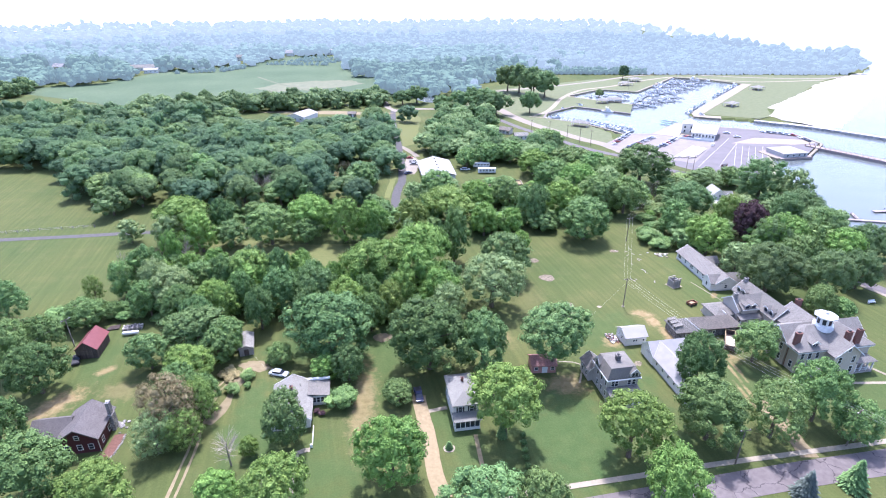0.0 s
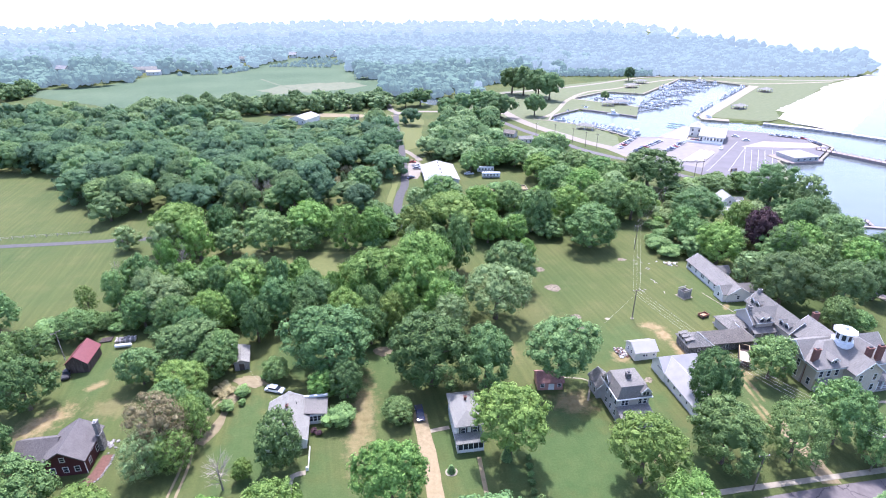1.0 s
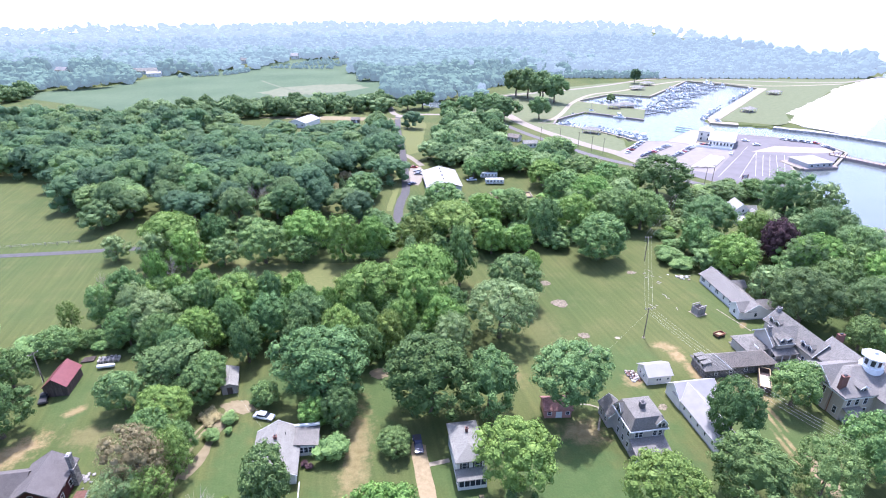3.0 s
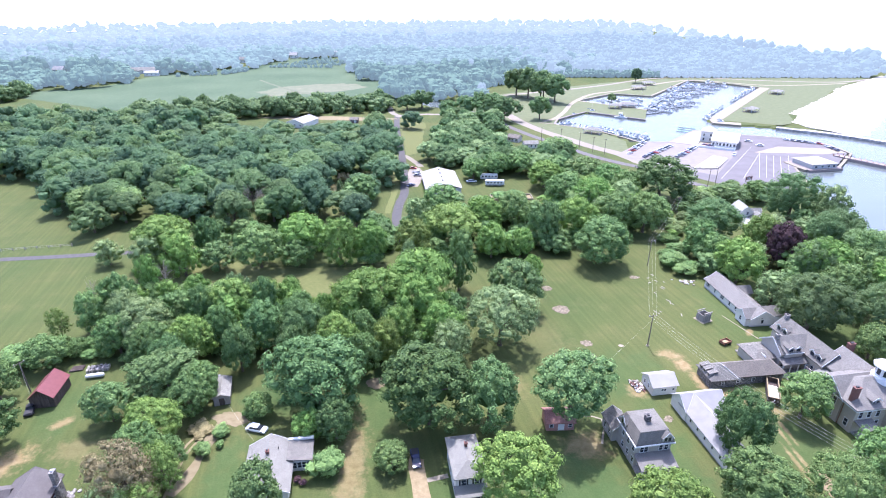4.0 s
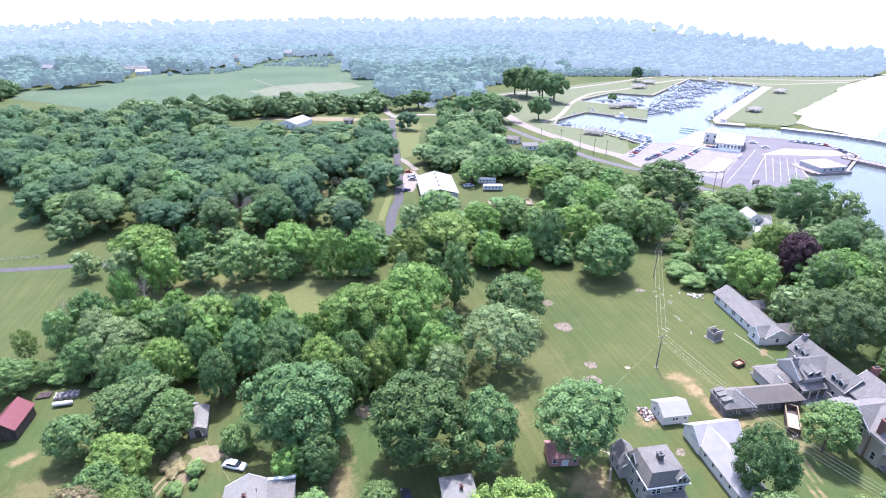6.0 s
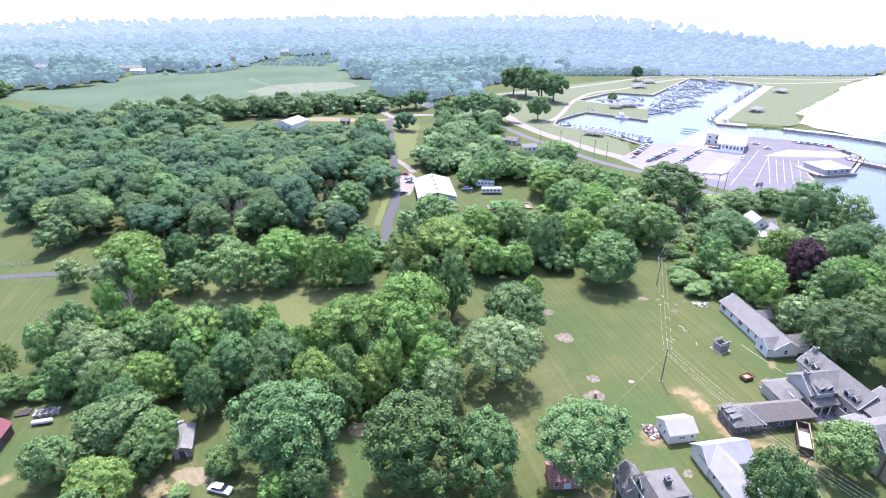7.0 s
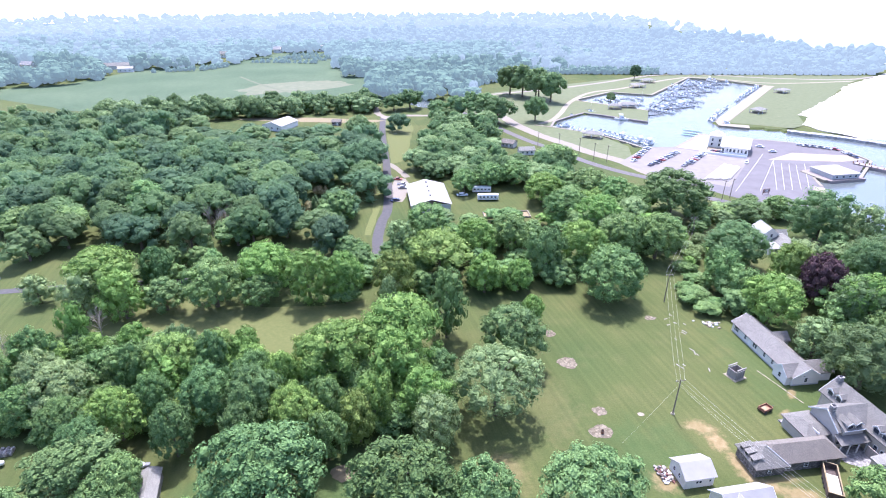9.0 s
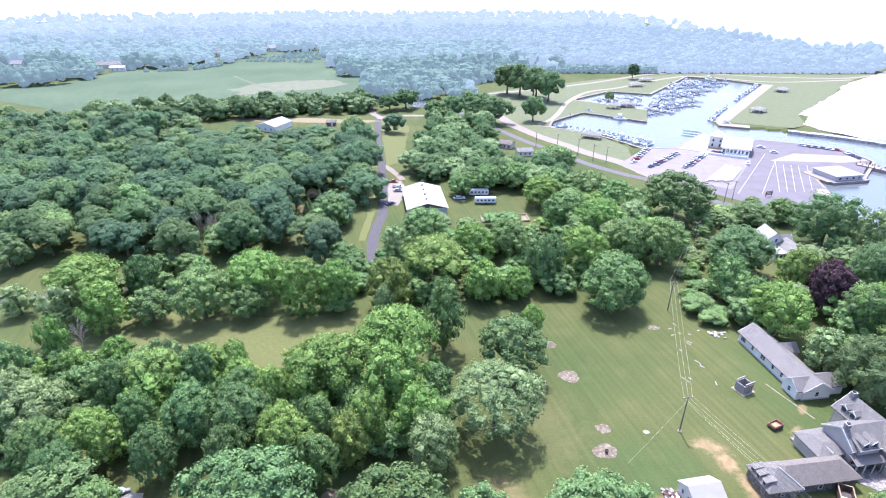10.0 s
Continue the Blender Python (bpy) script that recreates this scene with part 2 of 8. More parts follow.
def street_material():
    """Old asphalt crossed by dark tar-filled cracks."""
    m = speckled("cracked_asphalt", (0.098, 0.084, 0.079), (0.15, 0.13, 0.123), 0.6)
    nt = m.node_tree
    b = nt.nodes["Principled BSDF"]
    where = coords(nt)
    bend = nt.nodes.new("ShaderNodeVectorMath")
    bend.operation = "MULTIPLY_ADD"
    bend.inputs[1].default_value = (5, 5, 5)
    wave = node(nt, "ShaderNodeTexNoise", Scale=0.3, Detail=4.0)
    nt.links.new(where, wave.inputs["Vector"])
    nt.links.new(wave.outputs["Color"], bend.inputs[0])
    nt.links.new(where, bend.inputs[2])
    v = node(nt, "ShaderNodeTexVoronoi", Scale=0.16)
    v.feature = "DISTANCE_TO_EDGE"
    nt.links.new(bend.outputs[0], v.inputs["Vector"])
    crack = ramp(nt, v.outputs["Distance"], [(0.0, (1, 1, 1)), (0.022, (0, 0, 0))])
    old = b.inputs["Base Color"].links[0].from_socket
    nt.links.new(blend(nt, crack, old, (0.045, 0.04, 0.042)), b.inputs["Base Color"])
    return m


STREET = street_material()
LOT = speckled("lot_asphalt", (0.112, 0.102, 0.103), (0.15, 0.138, 0.139), 0.15)
CONCRETE = speckled("concrete", (0.2, 0.172, 0.125), (0.3, 0.262, 0.195), 0.8)
PALE_LOT = speckled("pale_lot_concrete", (0.17, 0.152, 0.142), (0.225, 0.204, 0.192), 0.2)
PAINT_LINE = plain("line_paint", (0.5, 0.5, 0.48), 0.7)
STRAW = speckled("dry_grass", (0.2, 0.155, 0.085), (0.31, 0.245, 0.145), 0.8)
# Lawn green set paler: haze over the harbour is put into the colour.
PARK = speckled("haze_paled_lawn", (0.094, 0.11, 0.052), (0.134, 0.146, 0.076), 0.3)
HAY = speckled("mown_hay_grass", (0.086, 0.1, 0.031), (0.126, 0.13, 0.046), 0.9)
FALLOW = speckled("fallow_ground", (0.1, 0.115, 0.065), (0.155, 0.155, 0.1), 0.15)
MULCH = speckled("mulch", (0.1, 0.05, 0.038), (0.17, 0.092, 0.07), 2.0)
RUBBLE = stone_material("rubble", (0.13, 0.105, 0.07), (0.25, 0.21, 0.15), 2.0)
ROCK = stone_material("rock", (0.25, 0.24, 0.23), (0.5, 0.48, 0.46), 0.8)
BARK = speckled("bark", (0.08, 0.06, 0.045), (0.18, 0.145, 0.11), 3.0, strength=0.7, stretch=(1, 1, 0.3))
DEAD_BARK = speckled("dead_bark", (0.22, 0.195, 0.155), (0.36, 0.32, 0.26), 3.0, strength=0.7)
POLE_WOOD = speckled("pole_wood", (0.1, 0.085, 0.07), (0.2, 0.17, 0.14), 3.0, stretch=(1, 1, 0.2))
SHINGLE_GREY = shingle_material("grey_shingles", (0.130, 0.122, 0.106), (0.203, 0.190, 0.166))
SHINGLE_BROWN = shingle_material("brown_grey_shingles", (0.139, 0.122, 0.102), (0.209, 0.184, 0.154))
SHINGLE_PALE = shingle_material("pale_grey_shingles", (0.177, 0.170, 0.147), (0.254, 0.245, 0.210))
SHINGLE_SLATE = shingle_material("slate_shingles", (0.150, 0.140, 0.124), (0.223, 0.208, 0.183))
SHINGLE_DARK = shingle_material("dark_slate_shingles", (0.099, 0.088, 0.083), (0.150, 0.135, 0.124))
SHINGLE_RED = shingle_material("red_brown_shingles", (0.25, 0.12, 0.1), (0.36, 0.2, 0.17))
RED_METAL = speckled("red_roof", (0.12, 0.03, 0.031), (0.17, 0.048, 0.047), 1.5, 0.5, 0.0, 0.4)
WHITE_METAL = speckled("white_metal_roof", (0.262, 0.25, 0.234), (0.33, 0.316, 0.298), 0.5, 0.75, 0.0, 0.15, strength=0.05)
WHITE_SIDING = siding_material("white_siding", (0.680, 0.660, 0.607))
GREY_SIDING = siding_material("grey_siding", (0.43, 0.40, 0.36))
DARK_WOOD = speckled("dark_boards", (0.06, 0.045, 0.04), (0.14, 0.11, 0.095), 3.0, stretch=(1, 1, 0.15))
GREY_WOOD = speckled("weathered_boards", (0.2, 0.18, 0.16), (0.34, 0.31, 0.28), 3.0, stretch=(1, 1, 0.15))
MAROON = siding_material("maroon_siding", (0.075, 0.02, 0.027))
PINK_SIDING = siding_material("faded_red_siding", (0.42, 0.22, 0.19))
BUFF_BRICK = speckled("buff_brick", (0.34, 0.3, 0.24), (0.46, 0.41, 0.33), 3.0, strength=0.5)
RED_BRICK = speckled("red_brick", (0.12, 0.06, 0.05), (0.2, 0.105, 0.085), 3.0, strength=0.5)
DARK_STONE = stone_material("dark_field_stone", (0.09, 0.085, 0.08), (0.27, 0.25, 0.24), 2.6)
PALE_STONE = stone_material("pale_field_stone", (0.16, 0.15, 0.14), (0.4, 0.375, 0.35), 2.6)
TRIM = plain("white_trim", (0.66, 0.66, 0.65), 0.5)
GREY_TRIM = plain("grey_trim", (0.4, 0.4, 0.4), 0.6)
GLASS = plain("dark_window_glass", (0.03, 0.035, 0.045), 0.08, 0.0, 0.6)
BLACK = plain("black_paint", (0.025, 0.025, 0.028), 0.5)
RUBBER = plain("tyre_rubber", (0.03, 0.03, 0.03), 0.85)
STEEL = plain("steel", (0.5, 0.5, 0.5), 0.35, 0.9)
RUST = speckled("rusty_steel", (0.18, 0.085, 0.055), (0.31, 0.165, 0.105), 2.0, 0.8)
WIRE = plain("pale_wire", (0.36, 0.36, 0.3), 0.5)
TARP = plain("silver_tarp", (0.45, 0.46, 0.5), 0.5)
DOCK = speckled("dock_boards", (0.11, 0.13, 0.145), (0.19, 0.215, 0.235), 1.5)
STORED = speckled("stored_dock_boards", (0.36, 0.33, 0.29), (0.52, 0.48, 0.43), 1.5)
DARK_DOCK = speckled("dark_pier", (0.17, 0.14, 0.13), (0.3, 0.26, 0.24), 1.5)
CAR_WHITE = plain("white_car_paint", (0.78, 0.78, 0.78), 0.25, 0.0, 0.6)
CAR_BLUE = plain("dark_blue_car_paint", (0.05, 0.06, 0.11), 0.25, 0.0, 0.6)
CAR_GREY = plain("grey_car_paint", (0.3, 0.3, 0.32), 0.25, 0.3, 0.6)
CAR_RED = plain("red_car_paint", (0.35, 0.05, 0.04), 0.3, 0.0, 0.6)
CANVAS_BLUE = plain("blue_canvas", (0.12, 0.17, 0.26), 0.8)
GREEN_PAINT = plain("green_paint", (0.2, 0.36, 0.28), 0.6)
LEAF_DARK = leaf_material("dark_maple_leaves", (0.076, 0.136, 0.048), (0.178, 0.277, 0.097))
LEAF_MID = leaf_material("green_leaves", (0.093, 0.162, 0.054), (0.204, 0.308, 0.100))
LEAF_BRIGHT = leaf_material("bright_maple_leaves", (0.112, 0.200, 0.044), (0.232, 0.350, 0.090))
LEAF_YELLOW = leaf_material("yellow_green_leaves", (0.128, 0.192, 0.045), (0.236, 0.320, 0.088))
# Darker leaf copy: shade in the crown gaps is put into the colour.
LEAF_SHADE = leaf_material("shade_darkened_leaves", (0.060, 0.114, 0.037), (0.143, 0.234, 0.077))
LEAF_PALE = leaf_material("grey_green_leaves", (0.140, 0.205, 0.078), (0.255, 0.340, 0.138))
LEAF_BROWN = leaf_material("browned_leaves", (0.2, 0.172, 0.08), (0.36, 0.305, 0.16))
# Wood greens set paler and bluer: distance haze is put into the colour.
LEAF_WOOD = leaf_material("hazed_wood_leaves", (0.128, 0.202, 0.102), (0.180, 0.272, 0.134), shine=0.03, through=0.52, clump=0.3)
LEAF_WOOD_BRIGHT = leaf_material("hazed_bright_wood_leaves", (0.154, 0.232, 0.102), (0.210, 0.304, 0.132), shine=0.03, through=0.52, clump=0.3)
LEAF_WOOD_DEEP = leaf_material("hazed_deep_wood_leaves", (0.113, 0.184, 0.101), (0.158, 0.244, 0.132), shine=0.03, through=0.52, clump=0.3)
LEAF_PURPLE = leaf_material("purple_leaves", (0.055, 0.032, 0.036), (0.125, 0.075, 0.08))
LEAF_SPRUCE = leaf_material("blue_spruce_needles", (0.07, 0.092, 0.078), (0.13, 0.16, 0.138), through=0.1)

# ---- building helpers ----
from mathutils.geometry import tessellate_polygon


def part(name, bm, mat, parent, label=""):
    me = bpy.data.meshes.new(name)
    bm.to_mesh(me)
    bm.free()
    me.materials.append(mat)
    ob = new(name, me)
    ob.parent = parent
    if label:
        tagged(ob, label)
    return ob


def thing(name, label, category, x, y, turn=0.0, z=0.0, group="", kind=""):
    e = new(name)
    e.matrix_world = pose(x, y, z, 0, 0, turn)
    return tagged(e, label, category, group, kind)


def box(bm, x0, x1, y0, y1, z0, z1, taper=0.0):
    """A box between corners; taper draws the top in."""
    t = taper
    v = [bm.verts.new(p) for p in ((x0, y0, z0), (x1, y0, z0), (x1, y1, z0), (x0, y1, z0), (x0 + t, y0 + t, z1), (x1 - t, y0 + t, z1), (x1 - t, y1 - t, z1), (x0 + t, y1 - t, z1))]
    for f in ((3, 2, 1, 0), (4, 5, 6, 7), (0, 1, 5, 4), (1, 2, 6, 5), (2, 3, 7, 6), (3, 0, 4, 7)):
        bm.faces.new([v[i] for i in f])
    return bm


def boxes(*rows):
    bm = bmesh.new()
    for r in rows:
        box(bm, *r)
    return bm


def soft(bm, width):
    bmesh.ops.bevel(bm, geom=bm.edges[:], offset=width, segments=2, affect="EDGES")
    return bm


def tube(points, radii, sides=8, caps=True):
    """A tapered tube along points."""
    bm = bmesh.new()
    tube_into(bm, points, radii, sides, caps)
    return bm


def tube_into(bm, points, radii, sides=8, caps=True):
    rings = []
    for i, p in enumerate(points):
        a = Vector(points[max(i - 1, 0)])
        b = Vector(points[min(i + 1, len(points) - 1)])
        q = (b - a).to_track_quat("Z", "Y")
        rings.append([bm.verts.new(Vector(p) + q @ Vector((radii[i] * math.cos(6.2832 * k / sides), radii[i] * math.sin(6.2832 * k / sides), 0))) for k in range(sides)])
    for r, s in zip(rings, rings[1:]):
        for k in range(sides):
            bm.faces.new((r[k], r[(k + 1) % sides], s[(k + 1) % sides], s[k]))
    if caps:
        bm.faces.new(rings[0][::-1])
        bm.faces.new(rings[-1])


def slab(bm, corners, thick):
    """A plate of even thickness below a flat polygon given anticlockwise from above."""
    top = [bm.verts.new(c) for c in corners]
    low = [bm.verts.new((c[0], c[1], c[2] - thick)) for c in corners]
    bm.faces.new(top)
    bm.faces.new(low[::-1])
    n = len(top)
    for i in range(n):
        bm.faces.new((top[i], low[i], low[(i + 1) % n], top[(i + 1) % n]))
    return bm


def sheet(name, outline, z, mat, label, category, thick=0.03):
    """A flat sheet on the ground."""
    bm = bmesh.new()
    area = sum(a[0] * b[1] - b[0] * a[1] for a, b in zip(outline, outline[1:] + outline[:1]))
    ring = outline if area > 0 else outline[::-1]
    top, low = [bm.verts.new((x, y, z)) for x, y in ring], [bm.verts.new((x, y, z - thick)) for x, y in ring]
    for tri in tessellate_polygon([[Vector((x, y, 0)) for x, y in ring]]):
        a, b, c = (Vector(ring[i]) for i in tri)
        if (b - a).cross(c - a) < 0:
            tri = tri[::-1]
        bm.faces.new([top[i] for i in tri])
        bm.faces.new([low[i] for i in tri[::-1]])
    for i in range(len(ring)):
        j = (i + 1) % len(ring)
        bm.faces.new((top[i], low[i], low[j], top[j]))
    return tagged(part(name, bm, mat, None), label, category, kind="structure")


def smooth_line(points, step=3.0):
    out = []
    for i in range(len(points) - 1):
        p0, p1, p2, p3 = (Vector(points[min(max(j, 0), len(points) - 1)]) for j in (i - 1, i, i + 1, i + 2))
        n = max(2, int((p2 - p1).length / step))
        for k in range(n):
            t = k / n
            out.append(0.5 * (2 * p1 + (p2 - p0) * t + (2 * p0 - 5 * p1 + 4 * p2 - p3) * t * t + (3 * p1 - p0 - 3 * p2 + p3) * t ** 3))
    return out + [Vector(points[-1])]


def ribbon(name, points, width, z, mat, label, category, thick=0.03, wobble=0.0, straight=False):
    """A road or path of even width along a smooth line; wobble frays its edges."""
    line = [Vector(q) for q in points] if straight else smooth_line(points, 2.0 if wobble else 3.0)
    bm = bmesh.new()
    last = None
    for i, p in enumerate(line):
        d = (line[min(i + 1, len(line) - 1)] - line[max(i - 1, 0)]).normalized()
        n = Vector((-d.y, d.x))
        a = p + n * (width / 2 + wobble * noise.noise((p.x * 0.3, p.y * 0.3, 1)))
        b = p - n * (width / 2 + wobble * noise.noise((p.x * 0.3, p.y * 0.3, 7)))
        row = [bm.verts.new((*v, h)) for v, h in ((a, z - thick), (a, z), (b, z), (b, z - thick))]
        if last:
            for k in range(3):
                bm.faces.new((last[k], row[k], row[k + 1], last[k + 1]))
        last = row
    bmesh.ops.recalc_face_normals(bm, faces=bm.faces[:])
    return tagged(part(name, bm, mat, None), label, category, kind="structure")


def patch(name, x, y, rx, ry, z, mat, label, category, turn=0.0, rough=0.35, seed=0.0):
    """A bare spot with a ragged outline."""
    bm = bmesh.new()
    ring = []
    for k in range(36):
        a = 6.2832 * k / 36
        r = 1 + rough * noise.noise((math.cos(a) * 1.6 + x, math.sin(a) * 1.6 + y, seed)) + rough * 0.5 * noise.noise((math.cos(a) * 5 + x, math.sin(a) * 5, seed))
        p = Matrix.Rotation(radians(turn), 2) @ Vector((rx * r * math.cos(a), ry * r * math.sin(a)))
        ring.append(bm.verts.new((x + p.x, y + p.y, z)))
    low = [bm.verts.new((v.co.x, v.co.y, z - 0.02)) for v in ring]
    bm.faces.new(ring)
    for k in range(36):
        bm.faces.new((low[k], low[(k + 1) % 36], ring[(k + 1) % 36], ring[k]))
    return tagged(part(name, bm, mat, None), label, category, kind="structure")


# parts of houses; x runs along the street, y away from it, z up
def walls(parent, x0, x1, y0, y1, z0, z1, mat, thick=0.25, label=""):
    """Four walls with thickness under a roof."""
    rows = ((x0, x1, y0, y0 + thick), (x0, x1, y1 - thick, y1), (x0, x0 + thick, y0 + thick, y1 - thick), (x1 - thick, x1, y0 + thick, y1 - thick))
    for a in rows:
        part("wall", boxes((*a, z0, z1)), mat, parent, label)


def gable_roof(parent, x0, x1, y0, y1, eave, ridge, mat, wall, along="y", over=0.4, thick=0.18, fascia=None, ends=(True, True)):
    """Two slopes over the block, with its gable ends filled in."""
    if along == "x":
        xm, h = (y0 + y1) / 2, (y1 - y0) / 2
        def at(a, b, z):
            return (b, xm + a, z)
        b0, b1 = x0, x1
    else:
        xm, h = (x0 + x1) / 2, (x1 - x0) / 2
        def at(a, b, z):
            return (xm + a, b, z)
        b0, b1 = y0, y1
    drop = (ridge - eave) / h * over
    for s in (1, -1):
        corners = [at(0, b0 - over, ridge + thick), at(s * (h + over), b0 - over, eave - drop + thick), at(s * (h + over), b1 + over, eave - drop + thick), at(0, b1 + over, ridge + thick)]
        bm = slab(bmesh.new(), corners, thick)
        bmesh.ops.recalc_face_normals(bm, faces=bm.faces[:])
        part("roof", bm, mat, parent)
    for b, on, inward in ((b0, ends[0], 1), (b1, ends[1], -1)):
        if not on:
            continue
        bm = bmesh.new()
        f = [bm.verts.new(at(a, b, z)) for a, z in ((-h, eave), (h, eave), (0, ridge))]
        g = [bm.verts.new(at(a, b + 0.22 * inward, z)) for a, z in ((-h, eave), (h, eave), (0, ridge))]
        bm.faces.new(f)
        bm.faces.new(g[::-1])
        for i in range(3):
            bm.faces.new((f[i], g[i], g[(i + 1) % 3], f[(i + 1) % 3]))
        bmesh.ops.recalc_face_normals(bm, faces=bm.faces[:])
        part("gable", bm, wall, parent)
        if fascia:
            for s in (1, -1):
                e = b - inward * (over + 0.03)
                bm = bmesh.new()
                p = [at(0, e, ridge + thick + 0.03), at(s * (h + over), e, eave - drop + thick + 0.03), at(s * (h + over), e, eave - drop - 0.12), at(0, e, ridge - 0.12)]
                q = [at(0, e + 0.06 * inward, ridge + thick + 0.03), at(s * (h + over), e + 0.06 * inward, eave - drop + thick + 0.03), at(s * (h + over), e + 0.06 * inward, eave - drop - 0.12), at(0, e + 0.06 * inward, ridge - 0.12)]
                v, w = [bm.verts.new(c) for c in p], [bm.verts.new(c) for c in q]
                bm.faces.new(v), bm.faces.new(w[::-1])
                for i in range(4):
                    bm.faces.new((v[i], w[i], w[(i + 1) % 4], v[(i + 1) % 4]))
                bmesh.ops.recalc_face_normals(bm, faces=bm.faces[:])
                part("rake_board", bm, fascia, parent)


def hip_roof(parent, x0, x1, y0, y1, eave, ridge, mat, flat=0.0, run=None, over=0.45, thick=0.18, name="roof"):
    """A roof sloping in from all sides to a ridge, or to a flat top of that width."""
    x0, x1, y0, y1 = x0 - over, x1 + over, y0 - over, y1 + over
    w = min(x1 - x0, y1 - y0) / 2 - flat / 2 if run is None else run + over
    bm = bmesh.new()
    low = [bm.verts.new((x, y, eave)) for x, y in ((x0, y0), (x1, y0), (x1, y1), (x0, y1))]
    edge = [bm.verts.new((x, y, eave + thick)) for x, y in ((x0, y0), (x1, y0), (x1, y1), (x0, y1))]
    top = [bm.verts.new((x, y, ridge)) for x, y in ((x0 + w, y0 + w), (x1 - w, y0 + w), (x1 - w, y1 - w), (x0 + w, y1 - w))]
    bm.faces.new(low[::-1])
    for i in range(4):
        j = (i + 1) % 4
        bm.faces.new((low[i], low[j], edge[j], edge[i]))
        bm.faces.new((edge[i], edge[j], top[j], top[i]))
    bm.faces.new(top)
    bmesh.ops.remove_doubles(bm, verts=bm.verts[:], dist=0.01)
    bmesh.ops.recalc_face_normals(bm, faces=bm.faces[:])
    return part(name, bm, mat, parent)


def shed_roof(parent, x0, x1, y0, y1, low, high, rise, mat, thick=0.15):
    """One slope; rise names the high side: n, s, e or w."""
    z = {"n": (low, low, high, high), "s": (high, high, low, low), "e": (low, high, high, low), "w": (high, low, low, high)}[rise]
    bm = slab(bmesh.new(), [(x, y, h) for (x, y), h in zip(((x0, y0), (x1, y0), (x1, y1), (x0, y1)), z)], thick)
    return part("roof", bm, mat, parent)


def window(parent, side, at_wall, along, z, w=0.9, h=1.4, shutters=None, bars=True):
    """A window proud of a wall; side s, n, e or w names the way it looks."""
    turn = {"s": 0, "e": 90, "n": 180, "w": 270}[side]
    place = {"s": (along, at_wall), "n": (along, at_wall), "e": (at_wall, along), "w": (at_wall, along)}[side]
    m = pose(place[0], place[1], z, 0, 0, turn)
    f = 0.09
    frame_part = part("window_frame", boxes((-w / 2 - f, w / 2 + f, -0.06, 0.02, -h / 2 - f, -h / 2), (-w / 2 - f, w / 2 + f, -0.06, 0.02, h / 2, h / 2 + f), (-w / 2 - f, -w / 2, -0.06, 0.02, -h / 2, h / 2), (w / 2, w / 2 + f, -0.06, 0.02, -h / 2, h / 2)), TRIM, parent)
    frame_part.matrix_local = m
    p = part("pane", boxes((-w / 2, w / 2, -0.03, 0.0, -h / 2, h / 2)), GLASS, frame_part)
    if bars:
        part("glazing_bar", boxes((-w / 2, w / 2, -0.05, -0.03, -0.03, 0.03)), TRIM, frame_part)
    if shutters:
        for s in (-1, 1):
            a = s * (w / 2 + 0.28)
            part("shutter", boxes((a - 0.17, a + 0.17, -0.07, 0.0, -h / 2 - 0.05, h / 2 + 0.05)), shutters, frame_part)
    return frame_part


def chimney(parent, x, y, z0, z1, w, d, mat):
    c = part("chimney", boxes((x - w / 2, x + w / 2, y - d / 2, y + d / 2, z0, z1), (x - w / 2 - 0.08, x + w / 2 + 0.08, y - d / 2 - 0.08, y + d / 2 + 0.08, z1, z1 + 0.15)), mat, parent)
    part("flue", boxes((x - w * 0.25, x + w * 0.25, y - d * 0.25, y + d * 0.25, z1 + 0.15, z1 + 0.4)), BLACK, c)
    return c


def door(parent, side, at_wall, along, w=0.95, h=2.05, mat=None):
    turn = {"s": 0, "e": 90, "n": 180, "w": 270}[side]
    place = (along, at_wall) if side in "sn" else (at_wall, along)
    d = part("door", boxes((-w / 2, w / 2, -0.05, 0.02, 0.1, h)), mat or TRIM, parent)
    d.matrix_local = pose(place[0], place[1], 0, 0, 0, turn)
    part("door_frame", boxes((-w / 2 - 0.1, -w / 2, -0.07, 0.02, 0.05, h + 0.1), (w / 2, w / 2 + 0.1, -0.07, 0.02, 0.05, h + 0.1), (-w / 2, w / 2, -0.07, 0.02, h, h + 0.1)), TRIM, d)
    return d

# ---- ground and water ----
def inside(x, y, outline):
    hit = np.zeros(np.shape(x), bool)
    for (ax, ay), (bx, by) in zip(outline, outline[1:] + outline[:1]):
        if ay != by:
            hit ^= ((ay > y) != (by > y)) & (x < (bx - ax) * (y - ay) / (by - ay) + ax)
    return hit


def reach(x, y, outline, closed=True):
    """Distance to an outline."""
    best = np.full(np.shape(x), 1e9)
    for (ax, ay), (bx, by) in zip(outline, outline[1:] + (outline[:1] if closed else [])):
        dx, dy = bx - ax, by - ay
        t = np.clip(((x - ax) * dx + (y - ay) * dy) / (dx * dx + dy * dy), 0, 1)
        best = np.minimum(best, np.hypot(x - ax - t * dx, y - ay - t * dy))
    return best


